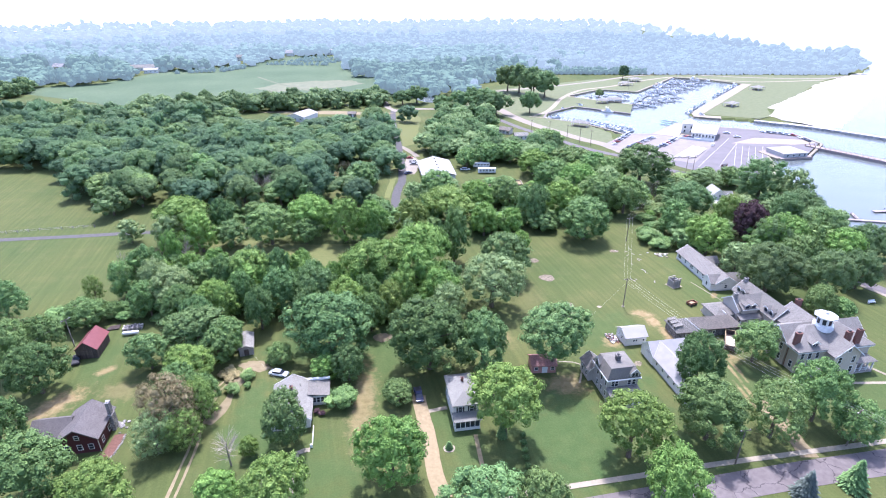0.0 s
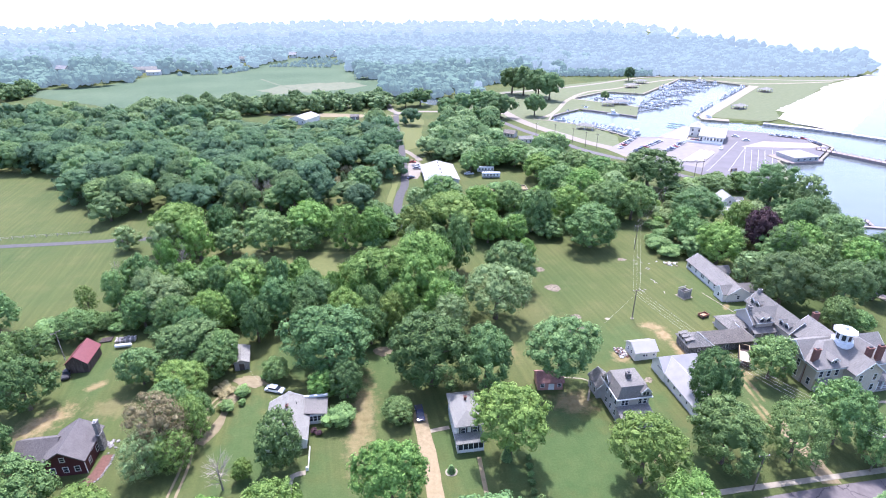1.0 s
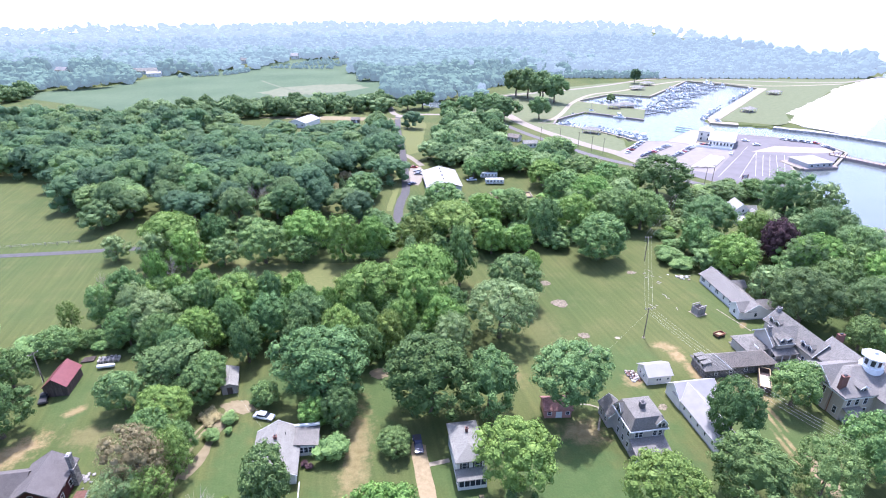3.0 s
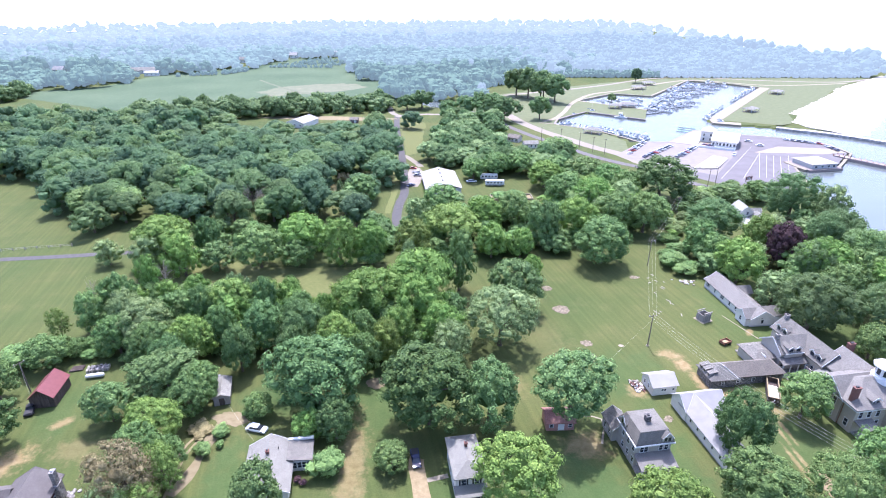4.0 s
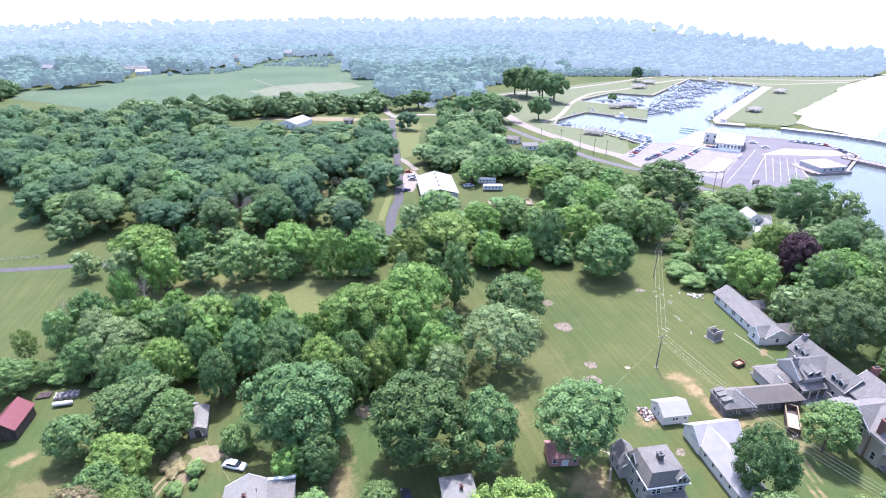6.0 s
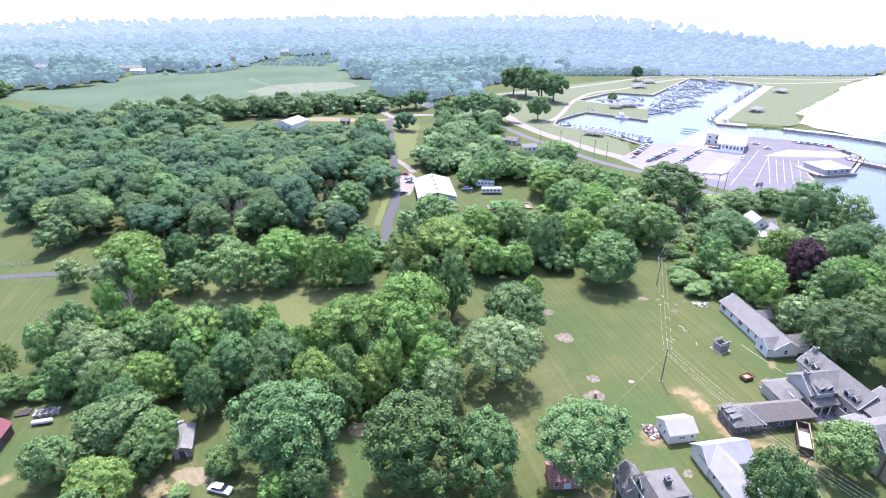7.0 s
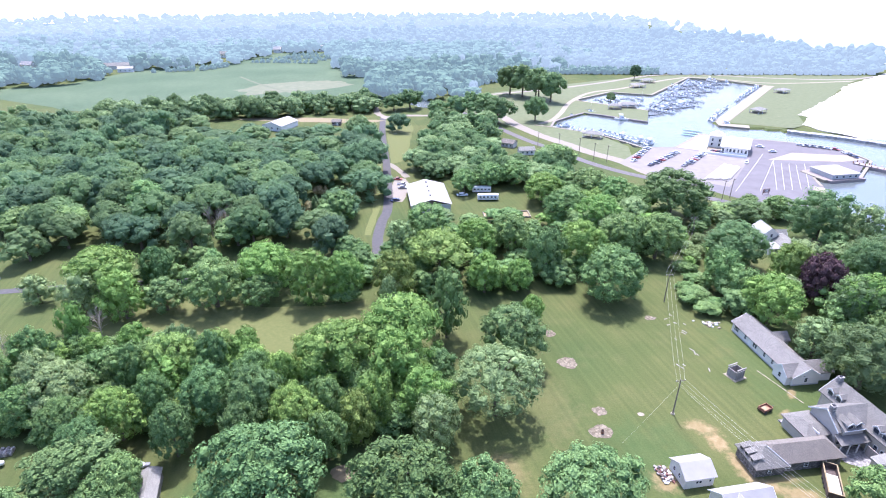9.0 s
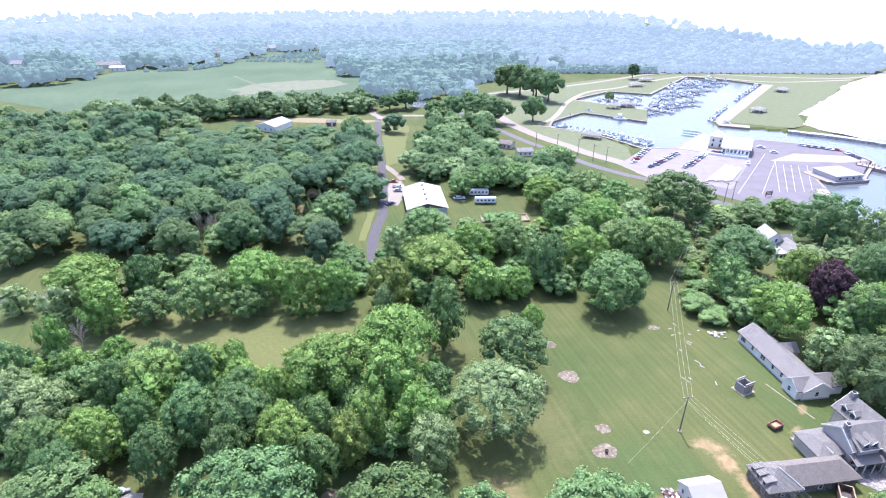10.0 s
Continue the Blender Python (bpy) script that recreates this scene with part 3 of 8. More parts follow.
BASIN = [(74, 431), (99, 413), (112, 394), (120, 379), (140, 379), (169, 413), (180, 409), (192, 438), (195, 450), (249, 524), (313, 610), (292, 637), (257, 659), (184, 556), (150, 570), (113, 534), (112, 528), (159, 488), (146, 449), (117, 471), (106, 477), (90, 461), (79, 448)]
LAKE = [(165, 416), (197, 400), (209, 396), (228, 387), (240, 374), (240, 352), (214, 322), (190, 322), (186, 308), (180, 290), (178, 265), (172, 240), (169, 215), (172, 190), (190, 150), (240, 60), (400, -200), (4600, -900), (4600, 4600), (560, 4600), (500, 1400), (505, 1180), (520, 1060), (545, 975), (510, 870), (560, 830), (560, 770), (500, 690), (440, 600), (330, 475), (278, 415), (262, 404), (234, 421), (210, 432), (192, 438)]
BEACH = [(499, 701), (444, 653), (406, 622), (383, 600), (364, 574), (332, 539), (305, 511), (290, 496), (269, 475), (273, 468), (255, 442), (256, 424), (265, 414), (278, 413), (330, 473), (440, 598), (500, 688)]
FIELD_EDGE = [(-425, 548), (-301, 490), (-280, 474), (-180, 490), (-75, 520), (-72, 598), (-107, 657), (-141, 730), (-156, 800), (-174, 876), (-231, 875), (-262, 750), (-340, 699), (-346, 660), (-358, 606), (-399, 576)]


def build_ground():
    def lines(*spans):
        return np.unique(np.concatenate([np.arange(a, b, s) for a, b, s in spans]).round(2))
    gx = lines((-4600, -600, 200), (-600, -220, 20), (-220, 60, 5), (60, 330, 4.5), (330, 560, 10), (560, 1000, 40), (1000, 4601, 200))
    gy = lines((-1200, -20, 80), (-20, 180, 5), (180, 360, 6), (360, 680, 4.5), (680, 1000, 10), (1000, 1800, 40), (1800, 4601, 200))
    xx, yy = np.meshgrid(gx, gy)
    wet = inside(xx, yy, BASIN) | inside(xx, yy, LAKE)
    edge = np.minimum(reach(xx, yy, BASIN), reach(xx, yy, LAKE))
    sandy = reach(xx, yy, BEACH[13:17], False)
    z = np.where(wet, -3.0, 0.0)
    shelving = sandy < 45
    z = np.where(shelving & ~wet, -1.3 * np.clip(1 - edge / 28, 0, 1), z)
    z = np.where(shelving & wet, -1.3 - 0.06 * edge, z)
    z = np.maximum(z, -3.0)
    n, k = len(gy), len(gx)
    verts = np.stack([xx.ravel(), yy.ravel(), z.ravel()], 1).tolist()
    faces = [(r * k + c, r * k + c + 1, (r + 1) * k + c + 1, (r + 1) * k + c) for r in range(n - 1) for c in range(k - 1)]
    me = bpy.data.meshes.new("ground")
    me.from_pydata(verts, [], faces)
    me.materials.append(GRASS)
    return tagged(new("ground", me), "wide green ground of mown and rough grass", "ground", kind="structure")


build_ground()
bm = slab(bmesh.new(), [(60, -1200, -1.1), (4600, -1200, -1.1), (4600, 4600, -1.1), (60, 4600, -1.1)], 0.5)
tagged(part("water", bm, WATER, None), "pale blue-green lake water with light ripples", "water", kind="structure")

# ---- trees ----
def ico(level):
    bm = bmesh.new()
    bmesh.ops.create_icosphere(bm, subdivisions=level, radius=1)
    v = np.array([p.co[:] for p in bm.verts])
    f = np.array([[q.index for q in face.verts] for face in bm.faces])
    bm.free()
    return v, f


ICO1 = ico(1)


def lobes_of(rng, kind, count):
    """Clumps that make up a crown of radius 1 and height 2 about the origin: an inner mass and many outer tufts."""
    big = math.sqrt(26 / count)
    out = [(np.array((0, 0, 0.0 if kind != "umbrella" else 0.05)), 0.7 if kind == "round" else 0.5)]
    for i in range(count):
        a = 2.39996 * i + rng.uniform(-0.3, 0.3)
        size = big * rng.uniform(0.2, 0.46)
        if kind == "round":
            u = 1 - 1.8 * (i + 0.5) / count
            r = math.sqrt(max(0, 1 - (u * u if u > 0 else abs(u) ** 4))) * rng.uniform(0.62, 0.86)
            c = (r * math.cos(a), r * math.sin(a), u * rng.uniform(0.68, 0.84))
        elif kind == "umbrella":
            r = math.sqrt((i + 0.5) / count) * 0.86
            c = (r * math.cos(a), r * math.sin(a), 0.72 - 0.8 * r * r - (0.9 if i % 3 == 2 else 0) * rng.uniform(0.3, 1))
        elif kind == "tall":
            u = 1 - 1.9 * (i + 0.5) / count
            r = rng.uniform(0.35, 0.8) * math.sqrt(max(0.08, 1 - 0.8 * (u * u if u > 0 else u ** 4)))
            c = (r * math.cos(a), r * math.sin(a), u * 0.86)
        else:
            u = 1 - 1.3 * (i + 0.5) / count
            r = math.sqrt(max(0, 1 - u * u)) * rng.uniform(0.4, 0.82)
            c = (r * math.cos(a), r * math.sin(a), u * 0.7 - 0.2)
        wave = 0.6 if count > 60 else 1.0
        bulge = 1 + 0.2 * wave * math.sin(2 * a + count) + 0.17 * wave * math.sin(3 * a + 2 * c[2] + count * 0.7)
        out.append((np.array((c[0] * bulge, c[1] * bulge, c[2])), size))
    return out


def foliage(seed, kind, count, leaves, size, radius, height, core=0.8, droop=0.0, calm=0.2):
    """Vertices and faces of a crown: thousands of small leaf sprays over lumpy cores."""
    rng = random.Random(seed)
    g = np.random.default_rng(seed)
    lobes = lobes_of(rng, kind, count)
    scale = np.array([radius, radius, height / 2])
    verts, tris, quads, n = [], [], [], 0
    iv, jf = ICO1
    for c, s in lobes:
        wob = 1 + (0.16 if calm > 0.5 else 0.22) * g.standard_normal((len(iv), 1)).clip(-1.3, 1.3)
        verts.append((c + iv * s * core * wob) * scale)
        tris.append(jf + n)
        n += len(iv)
    share = leaves // (len(lobes) + 5)
    for k, (c, s) in enumerate(lobes):
        each = share * 6 if k == 0 else share
        d = g.standard_normal((each, 3))
        d += 0.7 * c / (np.linalg.norm(c) + 0.2) + np.array([0, 0, (0.75 if 500 < leaves < 2000 else 0.35) - droop])
        d /= np.linalg.norm(d, axis=1)[:, None]
        p = c + d * s * (g.uniform(0.86, 1.1, (each, 1)) if calm > 0.5 else g.uniform(0.82, 1.12, (each, 1)))
        keep = d[:, 2] > -0.65
        for j, (c2, s2) in enumerate(lobes):
            if j != k:
                keep &= np.linalg.norm(p - c2, axis=1) > 0.8 * s2
        d, p = d[keep], p[keep] * scale
        whole = p / scale + np.array([0, 0, 0.2])
        whole /= np.linalg.norm(whole, axis=1)[:, None] + 1e-6
        nrm = (1 - calm) * d + calm * whole + (0.1 if calm > 0.5 else 0.2 if 500 < leaves < 2000 else 0.36) * g.standard_normal(d.shape)
        nrm /= np.linalg.norm(nrm, axis=1)[:, None]
        t = np.cross(nrm, g.standard_normal(d.shape))
        t[:, 2] -= droop
        t /= np.linalg.norm(t, axis=1)[:, None] + 1e-6
        b = np.cross(nrm, t)
        sz = size * g.uniform(0.6, 1.3, (len(p), 1))
        cup = 0.25 * sz * nrm
        q = np.stack([p - t * sz, p - b * sz * 0.6 + cup, p + t * sz, p + b * sz * 0.6 + cup], 1).reshape(-1, 3)
        verts.append(q)
        m = len(p)
        quads.append(np.arange(4 * m).reshape(m, 4) + n)
        n += 4 * m
    return np.concatenate(verts), np.concatenate(tris), np.concatenate(quads)


def mesh_of(name, verts, tris, quads, mat):
    me = bpy.data.meshes.new(name)
    me.from_pydata(verts.tolist(), [], tris.tolist() + quads.tolist())
    me.materials.append(mat)
    return me


def trunk_mesh(seed, height, girth, spread, mat=None, bare=False):
    """A tapered trunk that forks into limbs."""
    rng = random.Random(seed)
    bm = bmesh.new()
    lean = rng.uniform(-0.3, 0.3)
    tube_into(bm, [(0, 0, -0.2), (lean * 0.3, 0, height * 0.2), (lean, lean * 0.5, height * 0.45), (lean * 0.6, lean, height * 0.85)], [girth * 1.35, girth, girth * 0.75, girth * 0.15], 8)
    for i in range(26 if bare else 7):
        a = 2.4 * i + rng.uniform(-0.4, 0.4)
        z = height * rng.uniform(0.22, 0.75 if bare else 0.5)
        r = spread * rng.uniform(0.45, 0.8)
        up = height * rng.uniform(0.15, 0.32)
        mid = (lean + r * 0.4 * math.cos(a), lean * 0.5 + r * 0.4 * math.sin(a), z + up * 0.55)
        end = (lean + r * math.cos(a), lean * 0.5 + r * math.sin(a), z + up)
        tube_into(bm, [(lean * 0.8, lean * 0.4, z), mid, end], [girth * 0.45, girth * 0.28, girth * 0.08], 5)
        if bare:
            for k in range(5):
                b = a + rng.uniform(-1, 1)
                tube_into(bm, [mid, (mid[0] + 0.5 * r * math.cos(b), mid[1] + 0.5 * r * math.sin(b), mid[2] + up * rng.uniform(0.3, 0.9))], [girth * 0.15, girth * 0.04], 4)
    me = bpy.data.meshes.new("trunk")
    bm.to_mesh(me)
    bm.free()
    me.materials.append(mat or BARK)
    return me


# one crown is 5 m in radius and 10 m high, and is scaled to each tree
CROWNS = {}
for kind, shape, count, leaves, size, core, droop in (
    ("big_maple", "round", 170, 9600, 0.16, 0.62, 0.0), ("wide_maple", "round", 110, 6400, 0.175, 0.66, 0.0), ("wide_ash", "tall", 80, 6400, 0.17, 0.64, 0.35), ("wide_locust", "umbrella", 80, 6800, 0.17, 0.67, 0.25), ("maple", "round", 115, 5600, 0.215, 0.62, 0.0), ("small_maple", "round", 64, 3600, 0.29, 0.64, 0.0),
    ("fine", "round", 120, 11000, 0.12, 0.5, 0.1), ("feather", "tall", 110, 13000, 0.11, 0.45, 0.3), ("ash", "tall", 76, 7400, 0.17, 0.6, 0.35), ("small_ash", "tall", 40, 3200, 0.3, 0.64, 0.35), ("locust", "umbrella", 60, 6400, 0.21, 0.64, 0.2),
    ("far_maple", "round", 70, 3000, 0.26, 0.7, 0.0), ("far_ash", "tall", 50, 2600, 0.27, 0.66, 0.35), ("far_locust", "umbrella", 50, 2600, 0.28, 0.7, 0.2), ("shrub", "dome", 24, 1800, 0.36, 0.8, 0.0),
    ("mid_round", "round", 46, 1500, 0.31, 0.83, 0.0), ("mid_umbrella", "umbrella", 48, 1500, 0.31, 0.82, 0.15), ("mid_tall", "tall", 40, 1400, 0.31, 0.83, 0.2),
    ("back_round", "round", 30, 800, 0.42, 0.84, 0.0), ("back_tall", "tall", 26, 760, 0.42, 0.84, 0.1), ("back_umbrella", "umbrella", 30, 800, 0.42, 0.84, 0.1),
):
    CROWNS[kind] = [mesh_of("crown", *foliage(11 * i + len(kind), shape, count, leaves, size, 5, 10, core, droop, 0.65 if kind[:4] in ("mid_", "back") else 0.38), LEAF_MID) for i in range(2 if kind in ("feather", "fine") else 3 if kind in ("shrub", "small_ash", "big_maple", "back_tall") else 4)]
TRUNKS = [trunk_mesh(i, 10, 0.32, 4.2) for i in range(4)]
DEAD_TRUNKS = [trunk_mesh(20 + i, 10, 0.13, 3.4, DEAD_BARK, True) for i in range(2)]
TREE_RNG = random.Random(5)
LOOKS = {
    "dark": (LEAF_DARK, "dark green broad-leaved tree with a dense lobed crown"),
    "mid": (LEAF_MID, "green broad-leaved tree with a full crown"),
    "bright": (LEAF_BRIGHT, "bright green maple with a full clumpy crown"),
    "yellow": (LEAF_YELLOW, "yellow-green tree with an airy uneven crown"),
    "pale": (LEAF_PALE, "grey-green feathery tree with a loose crown"),
    "brown": (LEAF_BROWN, "thinning tree with browned leaves and bare twigs"),
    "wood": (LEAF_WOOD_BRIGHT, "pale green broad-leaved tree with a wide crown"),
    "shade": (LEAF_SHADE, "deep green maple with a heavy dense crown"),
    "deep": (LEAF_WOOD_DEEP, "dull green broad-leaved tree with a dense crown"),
    "purple": (LEAF_PURPLE, "dark purple-leaved tree with a dense crown"),
}


def tree(kind, look_name, x, y, height, radius, clear=0.22, group="", lean=0.0):
    """A tree of its own: trunk and crown; clear is the bare share of the trunk."""
    mat, label = LOOKS[look_name]
    low = kind == "shrub" or height < 5
    if y > 152 and "far_" + kind in CROWNS:
        kind = ("far_" if radius < 7 else "wide_") + kind
    elif y < 152 and radius > 5.6 and "big_" + kind in CROWNS:
        kind = "big_" + kind
    elif radius < 3.6 and "small_" + kind in CROWNS:
        kind = "small_" + kind
    if low:
        label = label.replace("broad-leaved tree", "bush").replace("tree", "bush").replace("maple", "bush")
    e = thing("bush" if low else "tree", label, "bush" if low else "tree", x, y, TREE_RNG.uniform(0, 360), group=group)
    top = height * (1 - (0.02 if low else clear))
    crown = new("crown", TREE_RNG.choice(CROWNS[kind]))
    crown.parent = e
    crown.location = (0, 0, height - top / 2)
    crown.scale = (radius / 5 * TREE_RNG.uniform(0.92, 1.08), radius / 5 * TREE_RNG.uniform(0.92, 1.08), top / 10)
    crown.material_slots[0].link = "OBJECT"
    crown.material_slots[0].material = mat
    trunk = new("trunk", TREE_RNG.choice(TRUNKS))
    trunk.parent = e
    trunk.scale = (radius / 5 * 0.9, radius / 5 * 0.9, height * 0.92 / 10)
    return e


def dead_tree(x, y, height, spread):
    e = thing("dead_tree", "leafless grey dead tree with thin branches", "tree", x, y, TREE_RNG.uniform(0, 360))
    trunk = new("trunk", TREE_RNG.choice(DEAD_TRUNKS))
    trunk.parent = e
    trunk.scale = (spread / 3, spread / 3, height / 10)
    return e


def spruce(x, y, height, radius, mat=LEAF_SPRUCE, label="blue-grey spruce with drooping tiers of needles"):
    """A conifer: tiers of drooping sprays round a straight stem."""
    e = thing("spruce", label, "tree", x, y, TREE_RNG.uniform(0, 360))
    g = np.random.default_rng(int(abs(x * 7 + y)))
    n = 2400
    u = 1 - np.sqrt(g.uniform(0, 1, n))
    a = g.uniform(0, 6.2832, n)
    r = radius * (1 - u) * g.uniform(0.55, 1.0, n) * (1 + 0.22 * np.sin(a * 9 + u * 40)) + 0.05
    p = np.stack([r * np.cos(a), r * np.sin(a), 0.3 + u * (height - 0.3) - 0.25 * r], 1)
    d = np.stack([np.cos(a), np.sin(a), np.full(n, -0.35)], 1)
    b = np.stack([-np.sin(a), np.cos(a), np.zeros(n)], 1)
    sz = 0.38 * g.uniform(0.6, 1.2, (n, 1))
    q = np.stack([p - d * sz, p - b * sz * 0.5, p + d * sz, p + b * sz * 0.5], 1).reshape(-1, 3)
    c = new("crown", mesh_of("crown", q, np.zeros((0, 3), int), np.arange(4 * n).reshape(n, 4), mat))
    c.parent = e
    part("trunk", tube([(0, 0, -0.1), (0, 0, height * 0.6), (0, 0, height * 0.98)], [0.18, 0.1, 0.02], 7), BARK, e)
    return e

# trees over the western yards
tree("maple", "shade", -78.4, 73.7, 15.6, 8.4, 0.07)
tree("maple", "bright", -63.8, 70.9, 13.2, 6.4, 0.07)
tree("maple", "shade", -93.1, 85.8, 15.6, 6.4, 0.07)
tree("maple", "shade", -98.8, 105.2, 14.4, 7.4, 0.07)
tree("maple", "mid", -111.5, 113.3, 15.6, 7.1, 0.07)
tree("maple", "mid", -108.2, 121.2, 12, 5.3, 0.07)
tree("maple", "dark", -130.0, 136.4, 14.4, 6.6, 0.07)
tree("shrub", "mid", -112.6, 134.4, 6, 4.9)
tree("maple", "mid", -105.2, 134.1, 9.6, 5.7, 0.07)
tree("feather", "yellow", -109.5, 146.0, 10.5, 3.4, 0.2)
tree("feather", "brown", -60.5, 92.3, 15.6, 7.0, 0.07)
tree("feather", "yellow", -56.2, 88.6, 9.5, 4.6, 0.05)
tree("feather", "yellow", -55.6, 97.0, 11.5, 4.4, 0.05)
tree("maple", "mid", -58.6, 122.4, 11.5, 4.6, 0.05)
tree("maple", "mid", -62.6, 101.2, 12, 5.0, 0.05)
tree("maple", "dark", -76.8, 115.1, 10.8, 5.4, 0.07)
tree("maple", "dark", -68.2, 124.7, 13.0, 8.9, 0.05)
tree("maple", "bright", -63.1, 108.6, 12, 6.6, 0.07)
tree("maple", "mid", -59.9, 117.8, 10.8, 5.1, 0.07)
tree("feather", "pale", -61.0, 86.7, 10.8, 5.4, 0.05)
tree("maple", "mid", -56.7, 100.8, 9.6, 3.9, 0.07)
tree("shrub", "mid", -50.6, 111.4, 2.4, 1.9)
tree("shrub", "mid", -52.4, 106.2, 2.4, 2.2)
tree("maple", "dark", -34.6, 90.0, 14.2, 5.4, 0.05)
tree("maple", "bright", -41.4, 86.2, 5, 2.2, 0.07)
tree("maple", "bright", -31.1, 71.8, 14.4, 6.7, 0.07)
tree("maple", "bright", -42.3, 72.9, 9.6, 4.2, 0.07)
tree("maple", "mid", -43.9, 117.5, 6.5, 3.1, 0.07)
tree("maple", "dark", -30.8, 121.5, 19.2, 11.1, 0.07)
tree("maple", "dark", -24.8, 111.2, 10.8, 4.9, 0.07)
tree("ash", "bright", -30.5, 110.7, 7.5, 4.2, 0.07)
tree("shrub", "mid", -24.4, 102.1, 5, 3.5)

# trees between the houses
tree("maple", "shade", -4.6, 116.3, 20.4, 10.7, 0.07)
tree("maple", "dark", 8.9, 115.4, 18, 7.5, 0.07)
tree("maple", "mid", -11.6, 103.5, 6, 3.9, 0.07)
tree("maple", "bright", -10.6, 79.6, 17, 7.0, 0.05)
tree("maple", "bright", 12.8, 92.8, 19, 7.5, 0.22)
tree("maple", "dark", 27.0, 116.0, 19.8, 9.5, 0.3)
tree("maple", "bright", 38.4, 87.2, 16.8, 7.7)
tree("maple", "dark", 60.2, 107.9, 18, 5.7, 0.07)
tree("maple", "mid", 56.7, 92.5, 15.6, 7.8, 0.07)
tree("maple", "bright", 42.3, 73.7, 15.6, 6.7, 0.07)
tree("maple", "mid", 80.6, 120.4, 12.6, 5.5, 0.12)
tree("fine", "mid", 71.0, 93.2, 15.6, 6.6, 0.07)
tree("maple", "mid", 83.2, 98.5, 16.8, 6.6, 0.07)
tree("maple", "mid", 88.8, 92.4, 10.8, 5.1, 0.07)
tree("maple", "dark", 7.2, 70.7, 12.6, 7.6, 0.05)
tree("maple", "mid", 17.6, 71.0, 12.4, 5.2, 0.05)

# the hedgerow behind the yards
tree("maple", "dark", 18.8, 167.1, 16.8, 8.7, 0.05)
tree("fine", "pale", 13.4, 147.2, 18.5, 10.4, 0.12)
tree("maple", "bright", 26.1, 183.1, 10.8, 3.3, 0.05)
tree("locust", "bright", -9.7, 166.9, 20.4, 10.4, 0.05)
tree("locust", "bright", -23.1, 156.7, 19.2, 9.7, 0.05)
tree("ash", "bright", -9.8, 153.6, 18, 8.2, 0.05)
tree("ash", "bright", -13.5, 142.5, 14.4, 5.3, 0.05)
tree("ash", "bright", -2.5, 144.2, 14.4, 6.5, 0.05)
tree("ash", "pale", 0.1, 137.1, 13.2, 6.2, 0.05)
tree("ash", "yellow", -16.4, 138.4, 13.2, 4.5, 0.05)
tree("maple", "mid", -24.1, 142.4, 14.4, 4.7, 0.05)
tree("maple", "bright", -29.8, 137.8, 15.6, 6.2, 0.05)
tree("maple", "dark", -39.2, 142.5, 16.8, 7.0, 0.05)
tree("maple", "dark", -55.4, 158.2, 14.5, 4.2, 0.05)
tree("maple", "pale", -64.7, 161.4, 14.5, 4.2, 0.05)
tree("maple", "yellow", -63.9, 155.5, 15.6, 7.1, 0.05)
tree("maple", "mid", -71.9, 153.3, 14.4, 5.1, 0.05)
tree("maple", "dark", -50.7, 143.0, 15.6, 6.5, 0.05)
tree("maple", "mid", -62.3, 143.6, 14.4, 4.7, 0.05)
tree("maple", "bright", -68.0, 138.0, 14.4, 6.2, 0.05)
tree("maple", "pale", -84.8, 145.0, 14.4, 7.8, 0.05)
tree("maple", "mid", -76.7, 134.9, 14.4, 6.1, 0.05)
tree("maple", "mid", -98.2, 157.2, 15.6, 5.9, 0.05)
tree("ash", "bright", -93.4, 166.2, 16.8, 4.2, 0.05)
tree("ash", "bright", -84.5, 159.7, 12, 4.7, 0.05)
tree("maple", "mid", -42.5, 151.7, 14.4, 5.0, 0.05)
tree("maple", "bright", -35.7, 149.9, 14.4, 4.3, 0.05)
tree("ash", "bright", -28.5, 150.7, 13.2, 4.4, 0.05)
tree("maple", "dark", -69.4, 128.8, 14.4, 5.8, 0.05)
tree("maple", "dark", -39.7, 133.9, 14.4, 4.4, 0.05)
tree("maple", "dark", -53.9, 133.7, 14.4, 4.9, 0.05)
tree("maple", "mid", -22.1, 133.3, 13.2, 4.4, 0.05)
tree("maple", "mid", -89.6, 140.4, 12.4, 5.0, 0.05)
tree("maple", "pale", -89.4, 146.4, 14.4, 5.5, 0.05)
tree("ash", "mid", -102.5, 150.2, 13.2, 5.5, 0.07)
tree("maple", "pale", -90.7, 148.5, 15.6, 6.2, 0.07)

# the belt of trees beyond the lawn
tree("locust", "bright", -103.3, 194.8, 19.2, 10.8, 0.05)
tree("ash", "bright", -92.7, 185.5, 15.6, 7.1, 0.05)
tree("ash", "pale", -104.4, 184.9, 14.4, 6.3, 0.05)
tree("maple", "dark", -92.4, 204.7, 14.4, 5.3, 0.05)
tree("maple", "dark", -83.0, 190.3, 10.8, 6.5, 0.05)
tree("maple", "mid", -68.6, 192.5, 16.8, 9.0, 0.05)
tree("locust", "bright", -55.0, 201.7, 18, 8.6, 0.05)
tree("maple", "mid", -55.3, 193.1, 10.8, 5.8, 0.05)
tree("ash", "bright", -40.4, 195.0, 18, 8.3, 0.05)
tree("maple", "bright", -30.2, 197.9, 16.8, 7.2, 0.05)
tree("shrub", "dark", -29.3, 195.4, 7, 5.1)
tree("ash", "yellow", -14.2, 198.1, 16.8, 7.6, 0.05)
tree("locust", "yellow", -1.0, 212.6, 18, 10.9, 0.05)
tree("ash", "mid", 2.0, 177.5, 21.6, 6.3, 0.05)
tree("ash", "pale", -15.2, 191.0, 12, 3.3, 0.05)
